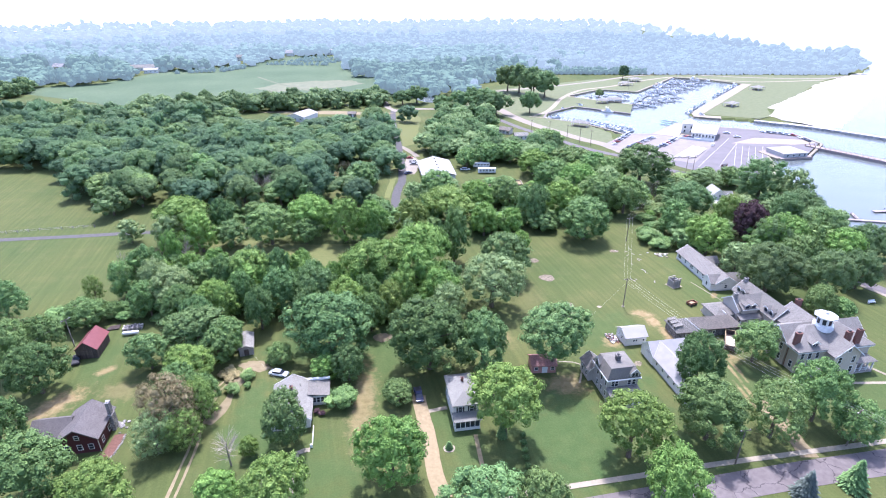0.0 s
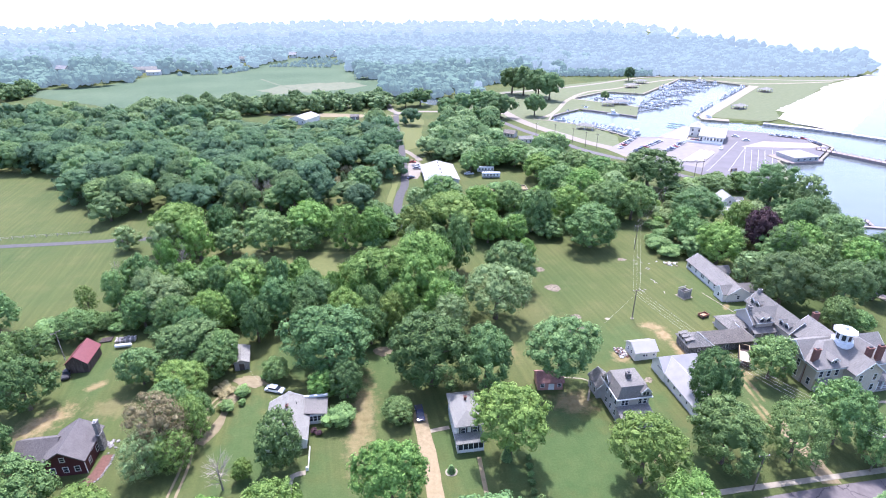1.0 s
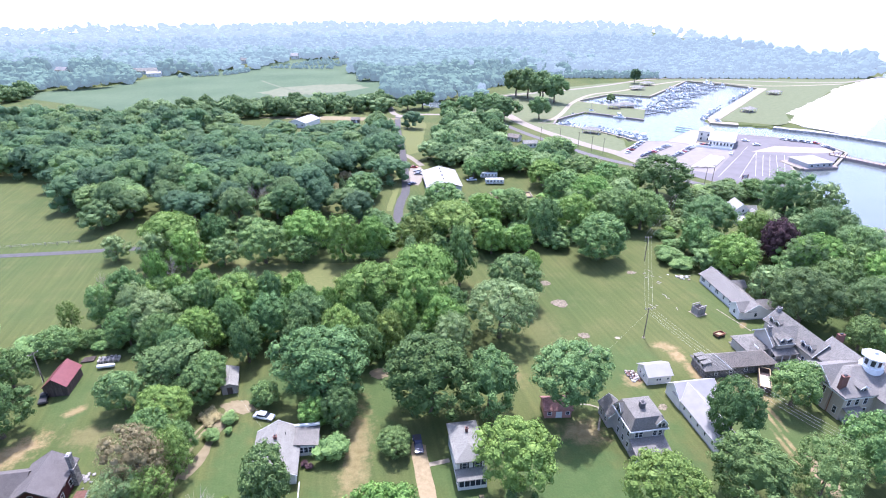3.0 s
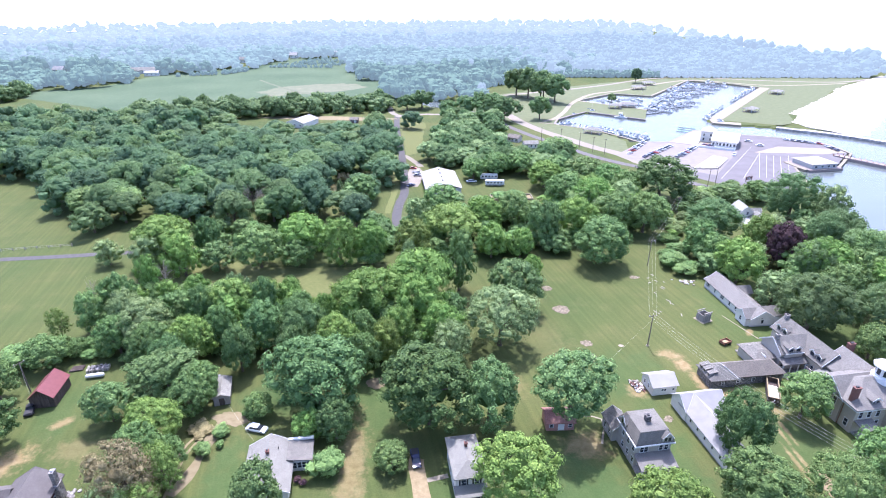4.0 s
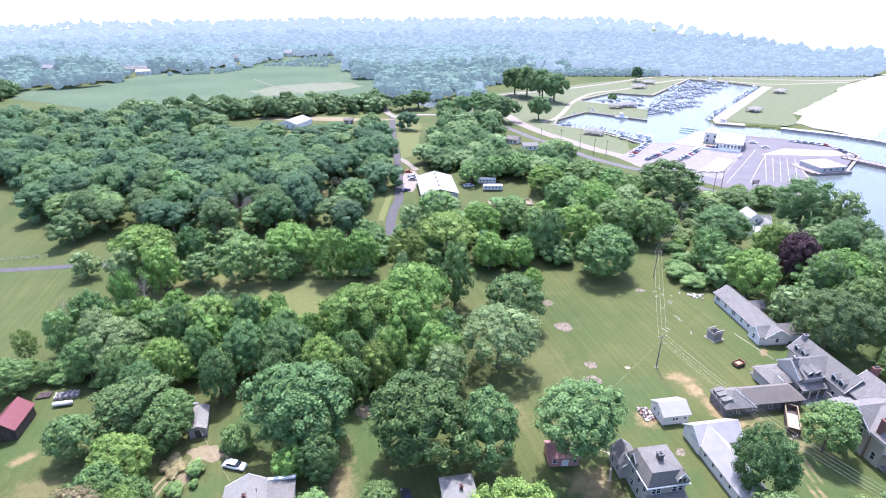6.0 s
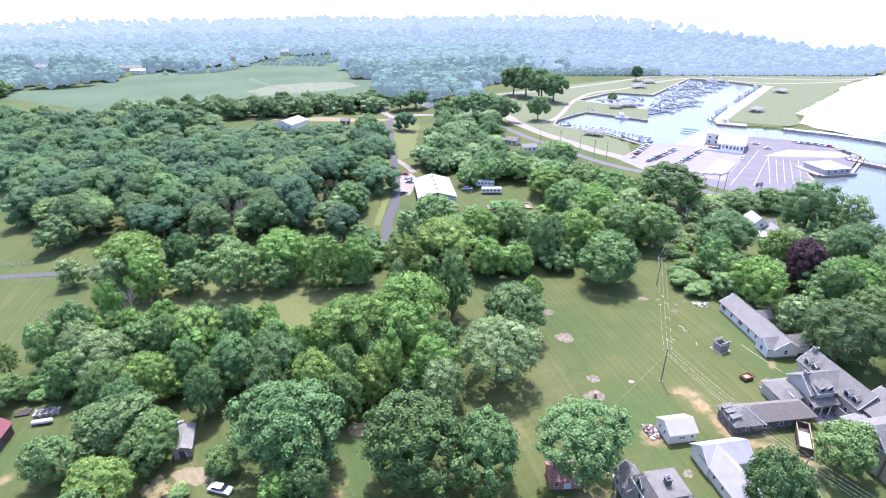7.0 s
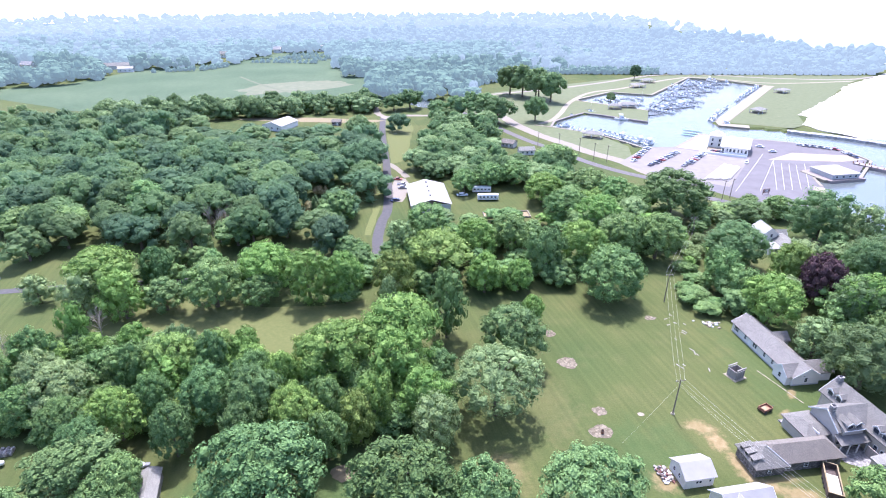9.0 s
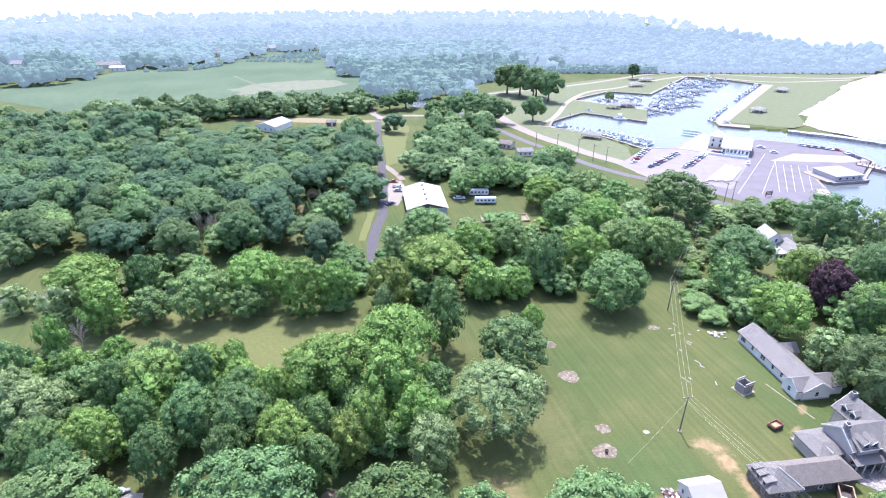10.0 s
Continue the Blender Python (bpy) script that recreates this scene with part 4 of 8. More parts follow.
tree("maple", "bright", 13.9, 202.4, 14.4, 6.1, 0.05)
tree("maple", "bright", 24.5, 203.0, 12, 5.0, 0.05)
tree("maple", "dark", 34.4, 213.0, 19.2, 6.8, 0.05)
tree("maple", "mid", 53.1, 199.3, 18, 11.7, 0.03)
tree("maple", "bright", 48.0, 220.7, 18, 8.5, 0.05)
tree("maple", "mid", 65.1, 227.6, 18, 9.8, 0.05)
tree("maple", "mid", 76.9, 227.7, 18, 8.8, 0.05)
tree("maple", "dark", 96.3, 267.5, 21.6, 13.9, 0.05)
tree("shrub", "mid", 78.0, 198.3, 5, 5.1)
tree("shrub", "mid", 80.5, 191.4, 4, 4.1)
tree("maple", "bright", 60.8, 249.1, 16.8, 9.7, 0.05)
tree("maple", "mid", 49.9, 259.2, 15.6, 9.0, 0.05)
tree("maple", "mid", 24.6, 232.1, 15.6, 8.0, 0.05)
tree("maple", "bright", 12.4, 227.2, 15.6, 7.8, 0.05)
tree("maple", "mid", -5.8, 241.6, 15.6, 9.4, 0.05)
tree("ash", "pale", -15.3, 229.5, 13.2, 7.0, 0.05)
tree("ash", "pale", -124.0, 193.3, 9.6, 5.0, 0.05)

# trees by the shore
# The wood look here puts lake haze into the leaf colour.
tree("maple", "wood", 101.8, 222.7, 16.8, 10.5, 0.05)
tree("ash", "mid", 90.2, 205.2, 14.4, 7.0, 0.05)
tree("maple", "mid", 92.8, 196.1, 13.2, 5.8, 0.05)
tree("maple", "bright", 95.5, 185.4, 16.8, 7.8, 0.05)
tree("maple", "yellow", 112.6, 206.8, 16.8, 7.0, 0.05)
tree("maple", "purple", 115.8, 197.0, 18, 6.5, 0.05)
tree("maple", "wood", 134.5, 206.0, 18, 7.0, 0.05)
tree("maple", "wood", 119.5, 184.2, 16.8, 8.5, 0.05)
tree("ash", "pale", 98.8, 169.6, 12, 6.4, 0.05)
tree("maple", "mid", 103.3, 162.6, 15.6, 5.7, 0.05)
tree("ash", "wood", 143.5, 243.1, 20.4, 12.5, 0.05)
tree("ash", "pale", 152.6, 232.1, 19.2, 7.9, 0.05)
tree("maple", "mid", 140.6, 265.5, 10.8, 6.4, 0.05)
tree("maple", "wood", 126.9, 263.2, 9.6, 9.2, 0.05)
tree("shrub", "mid", 119.2, 265.6, 7, 7.0)
tree("maple", "wood", 103.0, 157.5, 18, 9.9, 0.07)
tree("maple", "wood", 120.4, 155.2, 16.8, 7.6, 0.07)
tree("maple", "mid", 111.4, 143.7, 10.8, 5.1, 0.07)
tree("maple", "mid", 117.3, 142.3, 7, 3.8, 0.07)
tree("maple", "wood", 149.6, 179.3, 15.6, 8.0, 0.07)
tree("maple", "wood", 134.2, 160.6, 14.4, 6.4, 0.07)
tree("maple", "bright", 121.7, 183.4, 18, 9.2, 0.07)
tree("maple", "wood", 141.0, 193.2, 16.8, 8.5, 0.07)
tree("maple", "bright", 135.4, 173.0, 16.8, 7.8, 0.07)
tree("maple", "mid", 120.1, 169.6, 15.6, 7.7, 0.07)

# trees about the campers and the harbour road
tree("maple", "mid", 58.6, 332.2, 14.4, 11.1, 0.05)
tree("maple", "mid", 65.3, 285.8, 15.6, 11.1, 0.05)
tree("maple", "mid", 74.2, 274.7, 15.6, 9.1, 0.05)
tree("ash", "mid", 78.7, 261.6, 15.6, 8.5, 0.05)
tree("maple", "bright", 44.5, 284.0, 14.4, 9.2, 0.05)
tree("maple", "mid", 34.5, 307.1, 13.2, 8.9, 0.05)
tree("maple", "mid", 20.8, 303.1, 13.2, 8.5, 0.05)
tree("maple", "mid", 9.4, 295.8, 12, 6.9, 0.05)
tree("maple", "wood", 142.4, 209.6, 18, 9.1, 0.05)
tree("maple", "mid", 139.8, 191.9, 16.8, 7.4, 0.05)
tree("ash", "mid", 129.7, 178.2, 15.6, 6.9, 0.05)

# ---- woods ----
WOOD_RNG = random.Random(9)
MEADOW = [(-330, 195), (-82, 195), (-92, 214), (-118, 214), (-140, 211), (-158, 226), (-178, 242), (-196, 264), (-205, 286), (-240, 292), (-330, 285)]
YARD = [(-30, 264), (12, 262), (46, 260), (46, 302), (8, 304), (-4, 314), (-30, 322)]
ROAD_LINE = [(-23, 215), (-24, 231), (-25.6, 244), (-25.8, 260), (-25.2, 278), (-31.8, 334), (-42.4, 406), (-48, 458)]


def scatter(x0, x1, y0, y1, gap, fits, rng):
    """Places on a jittered lattice."""
    out = []
    row = 0
    y = y0
    while y < y1:
        x = x0 + (row % 2) * gap / 2
        while x < x1:
            px, py = x + rng.uniform(-0.34, 0.34) * gap, y + rng.uniform(-0.34, 0.34) * gap
            if fits(px, py):
                out.append((px, py))
            x += gap
        y += gap * 0.87
        row += 1
    return out


def one(f, x, y, outline):
    return bool(f(np.array([x]), np.array([y]), outline)[0])


def off_road(x, y, d):
    return float(reach(np.array([x]), np.array([y]), ROAD_LINE, False)[0]) > d


# stands of thin, half dead trees in the wood
THIN_SPOTS = ((-90, 326), (-88, 243))


def in_west_wood(x, y):
    if one(inside, x, y, MEADOW) or not off_road(x, y, 8.5) or x > -30 or y > 432 + 0.06 * (x + 30):
        return False
    if -165 < x < -46 and 396 < y:
        return False
    if any(math.hypot((x - a) / 6.5, (y - b) / 15) < 1 for a, b in THIN_SPOTS):
        return False
    if -62 < x < -36 and y < 300 and noise.noise((x * 0.06, y * 0.06, 4)) > 0.0:
        return False
    return y > (222 if x > -130 else 210) + 8 * noise.noise((x * 0.03, 0, 2)) and abs(x) < y * 0.92


def in_east_wood(x, y):
    """Between the yard's road and the harbour road."""
    if one(inside, x, y, YARD) or not off_road(x, y, 11):
        return False
    edge = 452 - (x + 10) * 0.95
    if y > 310 and x > 30 and y > 365 - (x - 30) * 1.1:
        return False
    if y > 340 and x < -12 - (y - 340) * 0.05:
        return False
    if y < 275:
        return -8 < x < 92 - (y - 230) * 0.3
    return x < 62 and (y < 332 or -16 < x < 30) and y < 430


def wood(places, kinds, looks, tall, wide, group, near):
    """Trees of a wood; those beyond the line are handed back."""
    rest = []
    for x, y in places:
        if near(x, y):
            low = 0.55 if -20 < x < 55 and y < 264 else 1.0
            tree(WOOD_RNG.choice(kinds), WOOD_RNG.choice(looks), x, y, WOOD_RNG.uniform(*tall) * low, WOOD_RNG.uniform(*wide) * (0.5 + 0.5 * low), 0.06, group)
        else:
            rest.append((x, y))
    return rest


def joined_wood(name, places, kinds, mat, label, tall, wide):
    """The trees farther in, in one mesh."""
    verts, faces, n = [], [], 0
    for x, y in places:
        me = WOOD_RNG.choice(CROWNS[WOOD_RNG.choice(kinds)])
        v = np.empty(len(me.vertices) * 3)
        me.vertices.foreach_get("co", v)
        v = v.reshape(-1, 3)
        r, h, a = WOOD_RNG.uniform(*wide) / 5, WOOD_RNG.uniform(*tall), WOOD_RNG.uniform(0, 6.28)
        if -170 < x < -55 and 345 < y < 445:
            h *= 0.58
        c, s = math.cos(a), math.sin(a)
        verts.append(np.stack([x + r * (v[:, 0] * c - v[:, 1] * s), y + r * (v[:, 0] * s + v[:, 1] * c), h * 0.5 + h * 0.1 * v[:, 2]], 1))
        faces += [[i + n for i in p.vertices] for p in me.polygons]
        n += len(v)
    me = bpy.data.meshes.new(name)
    me.from_pydata(np.concatenate(verts).tolist(), [], faces)
    me.materials.append(mat)
    return tagged(new(name, me), label, "woods", kind="stuff")


# undergrowth that closes the hedgerow and the belts
def fill(outline, gap, tall, wide, looks, label_group, kind="mid_round"):
    xs, ys = [q[0] for q in outline], [q[1] for q in outline]
    for x, y in scatter(min(xs), max(xs), min(ys), max(ys), gap, lambda u, v: one(inside, u, v, outline) and not (215 < v < 250 and abs(u - 123 + (240 - v) * 0.55) < 9), WOOD_RNG):
        k = WOOD_RNG.choice(("far_maple", "far_ash", "far_locust", "far_maple")) if kind == "hedge" else kind if WOOD_RNG.random() < 0.7 else "mid_tall"
        tree(k, WOOD_RNG.choice(looks), x, y, WOOD_RNG.uniform(*tall), WOOD_RNG.uniform(*wide), 0.03, label_group)


fill([(-100, 146), (-60, 140), (-20, 139), (2, 146), (2, 158), (-40, 166), (-88, 168), (-100, 160)], 7.4, (6, 12), (3.8, 6.2), ("mid", "dark", "mid", "bright", "yellow", "dark"), "hedgerow trees", "hedge")
fill([(-112, 202), (-96, 206), (-30, 207), (-14, 200), (12, 200), (22, 206), (58, 206), (62, 222), (-20, 228), (-100, 218)], 9, (5, 9), (3.5, 5.5), ("mid", "dark", "mid"), "undergrowth of the belt", "mid_round")
fill([(80, 192), (98, 184), (150, 184), (164, 200), (160, 240), (140, 236), (118, 225), (100, 215), (86, 225)], 12, (7, 12), (4.5, 6.5), ("mid", "dark", "mid", "pale"), "trees by the lake shore", "mid_round")
fill([(100, 250), (118, 258), (150, 262), (160, 270), (140, 280), (120, 276), (100, 268)], 10, (4, 7), (3.5, 5), ("mid", "mid", "pale"), "bushes by the harbour lot", "mid_round")
BACK = ("back_umbrella", "back_umbrella", "back_round", "back_tall")
KINDS = ("mid_umbrella", "mid_umbrella", "mid_umbrella", "mid_round")
rest = wood(scatter(-330, -28, 208, 440, 13.8, in_west_wood, WOOD_RNG), KINDS, ("wood", "wood", "deep", "wood", "mid"), (12, 18.5), (6.4, 9.2), "trees of the west wood", lambda x, y: y < 262 and x > -170)
deep = [q for q in rest if q[1] > 335]
rest = [q for q in rest if q[1] <= 335]
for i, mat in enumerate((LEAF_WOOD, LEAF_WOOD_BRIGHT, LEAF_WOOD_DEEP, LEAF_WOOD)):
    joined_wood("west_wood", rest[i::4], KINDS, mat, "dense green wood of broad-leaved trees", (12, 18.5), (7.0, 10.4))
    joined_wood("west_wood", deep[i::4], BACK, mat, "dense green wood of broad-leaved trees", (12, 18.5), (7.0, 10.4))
rest = wood(scatter(-25, 100, 238, 440, 11.0, in_east_wood, WOOD_RNG), KINDS, ("mid", "mid", "bright", "pale", "mid"), (9, 14), (5.5, 8.0), "trees of the east wood", lambda x, y: y < 300)
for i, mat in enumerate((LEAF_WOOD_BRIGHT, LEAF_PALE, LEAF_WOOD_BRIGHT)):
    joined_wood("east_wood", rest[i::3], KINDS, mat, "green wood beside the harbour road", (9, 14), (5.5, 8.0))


# Far foliage that emits a bluish glow, painting distance haze onto it.
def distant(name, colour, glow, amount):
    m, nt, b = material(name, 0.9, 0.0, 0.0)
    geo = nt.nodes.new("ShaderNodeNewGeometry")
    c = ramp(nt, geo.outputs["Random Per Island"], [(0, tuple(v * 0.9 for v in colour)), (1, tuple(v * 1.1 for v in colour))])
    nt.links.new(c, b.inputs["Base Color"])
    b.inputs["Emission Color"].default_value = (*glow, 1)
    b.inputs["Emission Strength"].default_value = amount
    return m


# The painted haze glow grows stronger from each belt to the next.
FAR_WOODS = distant("haze_glow_woods", (0.078, 0.122, 0.078), (0.36, 0.49, 0.56), 0.15)
FAR_MORE = distant("haze_glow_woods_beyond", (0.064, 0.098, 0.066), (0.41, 0.54, 0.62), 0.235)
FAR_A = distant("haze_glow_far_woods", (0.052, 0.074, 0.054), (0.45, 0.56, 0.65), 0.29)
FAR_B = distant("haze_glow_skyline", (0.045, 0.058, 0.047), (0.5, 0.6, 0.68), 0.345)


def far_wood(name, places, mat, label, seed, hills=None, leaves=44, grow=1.0):
    """Many distant trees in one mesh, each a lumpy crown with leaf sprays."""
    rng = random.Random(seed)
    kinds = [foliage(seed * 50 + i, ("round", "umbrella", "tall")[i % 3], 7 if leaves > 50 else 6, leaves, 0.19, 1.0, 2.0, 0.86, 0.0, 0.7) for i in range(6)]
    verts, faces, n = [], [], 0
    for x, y in places:
        v, t, q = rng.choice(kinds)
        r, h = grow * rng.uniform(5.5, 9.5), grow * rng.uniform(9, 16) * (1 + 0.45 * noise.noise((x * 0.012, y * 0.012, 9)))
        a = rng.uniform(0, 6.28)
        c, s = math.cos(a), math.sin(a)
        base = hills(x, y) if hills else 0.0
        w = np.stack([x + r * (v[:, 0] * c - v[:, 1] * s), y + r * (v[:, 0] * s + v[:, 1] * c), base + h * 0.5 + h * 0.5 * v[:, 2]], 1)
        verts.append(w)
        faces += (t + n).tolist() + (q + n).tolist()
        n += len(v)
    me = bpy.data.meshes.new(name)
    me.from_pydata(np.concatenate(verts).tolist(), [], faces)
    me.materials.append(mat)
    return tagged(new(name, me), label, "woods", kind="stuff")


def dry(x, y):
    return not (one(inside, x, y, LAKE) or one(inside, x, y, BASIN) or one(inside, x, y, BEACH))


FAR_HOUSES = [(-306, 823), (-389, 711), (-366, 688), (-250, 885), (-190, 905), (-492, 708), (-333, 1075), (-379, 997), (-161, 1137), (-301, 979), (-230, 1060)]


def clear_of_houses(x, y):
    """Each far house has a gap in the trees on the side from which it is seen."""
    return all(abs(x - a * y / b) > (11 if b < 950 else 7.5) or not (-75 if b < 950 else -26) < y - b < 10 for a, b in FAR_HOUSES)


def in_field_belt(x, y):
    front = 430 + 0.28 * (x + 225)
    return clear_of_houses(x, y) and not one(inside, x, y, FIELD_EDGE) and (-252 < x < -58 and front < y < front + 38 or x < -405 and y > 500)


def in_far(x, y):
    if not dry(x, y) or not clear_of_houses(x, y) or abs(x) > y * 0.92 or one(inside, x, y, FIELD_EDGE):
        return False
    if y < 700 and x > 25:
        return y > 690 or (x < 60 and y > 610)
    if x > 25:
        return x < 480 or y > 800
    return y > 560 or (-70 < x < 25 and y > 520)


belt = scatter(-440, -55, 420, 560, 12, in_field_belt, WOOD_RNG)
# Lighter leaf colours here stand in for haze over the belt.
joined_wood("field_hedgerow", belt[::2], BACK, LEAF_PALE, "belt of trees before the crop field", (9, 14.5), (5.5, 8.5))
joined_wood("field_hedgerow", belt[1::2], BACK, LEAF_WOOD_BRIGHT, "belt of trees before the crop field", (9, 14.5), (5.5, 8.5))
far_places = scatter(-900, 700, 520, 930, 17, in_far, WOOD_RNG) + [(538, 784), (546, 792), (552, 802), (541, 796), (548, 812), (520, 770)]
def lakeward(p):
    """Towards the lake the woods get the material with the paler painted haze."""
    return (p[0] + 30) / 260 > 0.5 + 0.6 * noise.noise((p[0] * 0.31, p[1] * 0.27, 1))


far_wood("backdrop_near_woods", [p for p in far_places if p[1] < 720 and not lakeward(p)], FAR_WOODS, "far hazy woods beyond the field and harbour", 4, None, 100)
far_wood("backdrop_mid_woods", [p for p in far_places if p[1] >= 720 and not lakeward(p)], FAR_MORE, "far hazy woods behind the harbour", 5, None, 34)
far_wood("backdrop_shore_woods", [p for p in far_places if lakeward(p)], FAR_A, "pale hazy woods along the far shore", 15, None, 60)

# clipped hedge line and young orchard rows at the far side of the field
def far_rows(name, lines, gap, size, mat, label, seed):
    rng = random.Random(seed)
    kinds = [foliage(seed * 9 + i, "round", 6, 40, 0.24, 1.0, 2.0, 0.82) for i in range(4)]
    verts, faces, n = [], [], 0
    for (ax, ay), (bx, by) in lines:
        count = int(math.hypot(bx - ax, by - ay) / gap)
        for k in range(count):
            if rng.random() < 0.12:
                continue
            v, t, q = rng.choice(kinds)
            r = size * rng.uniform(0.7, 1.3)
            x, y = ax + (bx - ax) * k / count + rng.uniform(-1, 1), ay + (by - ay) * k / count + rng.uniform(-1, 1)
            verts.append(v * r + np.array((x, y, r * 0.85)))
            faces += (t + n).tolist() + (q + n).tolist()
            n += len(v)
    me = bpy.data.meshes.new(name)
    me.from_pydata(np.concatenate(verts).tolist(), [], faces)
    me.materials.append(mat)
    return tagged(new(name, me), label, "hedge", kind="stuff")


# Hedge, orchard and wood edge glow as well: haze painted by their material.
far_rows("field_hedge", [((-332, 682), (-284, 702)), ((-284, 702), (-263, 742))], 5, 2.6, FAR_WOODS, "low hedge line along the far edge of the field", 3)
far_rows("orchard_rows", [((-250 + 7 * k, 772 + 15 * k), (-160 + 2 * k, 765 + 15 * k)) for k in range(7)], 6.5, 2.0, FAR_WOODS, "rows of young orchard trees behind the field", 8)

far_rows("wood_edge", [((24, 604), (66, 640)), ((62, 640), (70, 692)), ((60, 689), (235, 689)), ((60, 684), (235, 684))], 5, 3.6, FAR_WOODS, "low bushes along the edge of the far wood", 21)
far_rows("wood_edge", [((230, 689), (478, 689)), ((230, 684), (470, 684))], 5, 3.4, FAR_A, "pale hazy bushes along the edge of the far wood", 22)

# ---- distance: wooded skyline and pale haze, both glowing as a plain backdrop ----
def band(y0, y1):
    def fits(x, y):
        d = math.hypot(x, y)
        return y0 < d < y1 and abs(x) < y * 0.9 and dry(x, y) and clear_of_houses(x, y) and not one(inside, x, y, FIELD_EDGE)
    return fits


def rising(x, y):
    return 5 + 5 * noise.noise((x * 0.004, y * 0.004, 3))


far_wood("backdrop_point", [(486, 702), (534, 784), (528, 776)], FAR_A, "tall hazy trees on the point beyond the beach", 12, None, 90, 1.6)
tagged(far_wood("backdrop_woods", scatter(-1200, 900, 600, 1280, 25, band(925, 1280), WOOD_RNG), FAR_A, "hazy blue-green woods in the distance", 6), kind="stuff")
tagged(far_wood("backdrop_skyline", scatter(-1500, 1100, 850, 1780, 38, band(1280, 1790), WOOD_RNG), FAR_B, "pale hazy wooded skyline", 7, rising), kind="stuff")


# Added curved wall whose white glow stands in for haze and sky.
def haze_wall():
    m, nt, b = material("haze_glow_white", 1.0, 0.0, 0.0)
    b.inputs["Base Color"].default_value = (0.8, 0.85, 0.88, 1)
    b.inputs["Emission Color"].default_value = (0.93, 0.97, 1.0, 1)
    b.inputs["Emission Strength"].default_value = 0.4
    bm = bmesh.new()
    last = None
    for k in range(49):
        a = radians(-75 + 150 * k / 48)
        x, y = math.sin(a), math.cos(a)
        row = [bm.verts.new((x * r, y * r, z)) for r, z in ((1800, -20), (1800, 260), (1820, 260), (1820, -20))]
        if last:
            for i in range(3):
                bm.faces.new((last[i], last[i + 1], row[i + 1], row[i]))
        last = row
    return tagged(part("backdrop", bm, m, None), "glowing white wall painted as haze over the far lake", "sky", kind="structure")


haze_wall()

# ---- roads, paths and bare ground ----
def frayed(outline, size=2.5, step=3.0):
    """The outline with an uneven, washed-out edge."""
    out = []
    for a, b in zip(outline, outline[1:] + outline[:1]):
        A, B = Vector(a), Vector(b)
        n = max(1, int((B - A).length / step))
        for k in range(n):
            p = A.lerp(B, k / n)
            out.append((p.x + size * noise.noise((p.x * 0.11, p.y * 0.11, 2)) + size * 0.6 * noise.noise((p.x * 0.4, p.y * 0.4, 5)), p.y + size * noise.noise((p.x * 0.11, p.y * 0.11, 8))))
    return out


sheet("field", [(x + (18 if x > -200 else -18), y + (10 if y > 640 else 0)) for x, y in FIELD_EDGE], 0.05, FIELD, "pale green crop field with faint rows", "field", 0.04)
beach = sheet("beach", frayed(BEACH), 0.06, SAND, "white sand beach along the lake", "beach", 1.5)
for v in beach.data.vertices:
    if v.co.z < -1 and float(reach(np.array([v.co.x]), np.array([v.co.y]), BEACH[12:17], False)[0]) < 9:
        v.co.x, v.co.y = v.co.x + 12, v.co.y - 10
ribbon("road", ROAD_LINE, 4.2, 0.06, ASPHALT, "narrow dark asphalt lane between the woods", "road")
ribbon("road", [(-48, 455), (-36, 464), (-11, 465), (20, 462), (42, 458)], 6, 0.07, GRAVEL, "pale gravel lane", "road", wobble=0.8)
ribbon("road", [(-46, 458), (-53, 470), (-58, 492), (-66, 520)], 5, 0.075, GRAVEL, "pale gravel track", "road", wobble=0.8)
patch("dirt", -100, 448, 52, 7, 0.065, DIRT, "bare reddish dirt by a farm yard", "dirt", -4)
ribbon("road", [(-400, 165), (-180, 194.4), (-128, 202.5), (-99, 206.7), (-85, 208.5), (-62, 212), (-40, 218), (-26, 222)], 3.2, 0.05, ASPHALT, "narrow asphalt path across the meadow", "road")
ribbon("road", [(20, 500), (40, 466), (49, 436), (61, 408), (75, 384.5), (87, 364), (99, 349), (106, 332), (112, 320)], 8, 0.06, GRAVEL, "wide sandy harbour road", "road", wobble=0.6)
ribbon("road", [(10, 480), (25, 450), (38, 422), (52, 393), (66, 371), (80, 346), (94, 329), (107, 316.6), (120, 295), (133, 282), (150, 268)], 5, 0.065, OLD_ASPHALT, "worn asphalt road by the harbour", "road")
ribbon("path", [(66, 440), (77, 452), (88, 477), (104, 521), (131, 566), (168, 591), (230, 645), (270, 660), (330, 625), (420, 640)], 4, 0.06, CONCRETE, "pale concrete path round the basin", "path")
ribbon("path", [(20, 545), (47, 559), (104, 589), (155, 623), (223, 674), (285, 680), (340, 660), (415, 650), (470, 675)], 5, 0.055, GRAVEL, "pale gravel road behind the harbour", "road", wobble=0.8)
ribbon("road", [(-30, 61.3), (54, 79.2), (76, 83.7), (94, 87.0), (140, 96.3), (230, 114)], 6.2, 0.06, STREET, "worn grey village street with cracks", "road")
ribbon("pavement", [(-30, 68.6), (30, 80.3), (54, 85.0), (78, 89.2), (96, 92.4), (140, 100.6), (230, 118)], 1.25, 0.09, CONCRETE, "pale concrete pavement beside the street", "pavement", 0.1)
ribbon("road", [(128, 180), (138, 166.5), (143, 158), (150, 140), (158, 112)], 6, 0.065, OLD_ASPHALT, "grey side street near the lake", "road")
ribbon("pavement", [(133, 172), (137.5, 163), (143, 152), (150, 132)], 1.5, 0.1, CONCRETE, "pale kerbside walk", "pavement", 0.1)
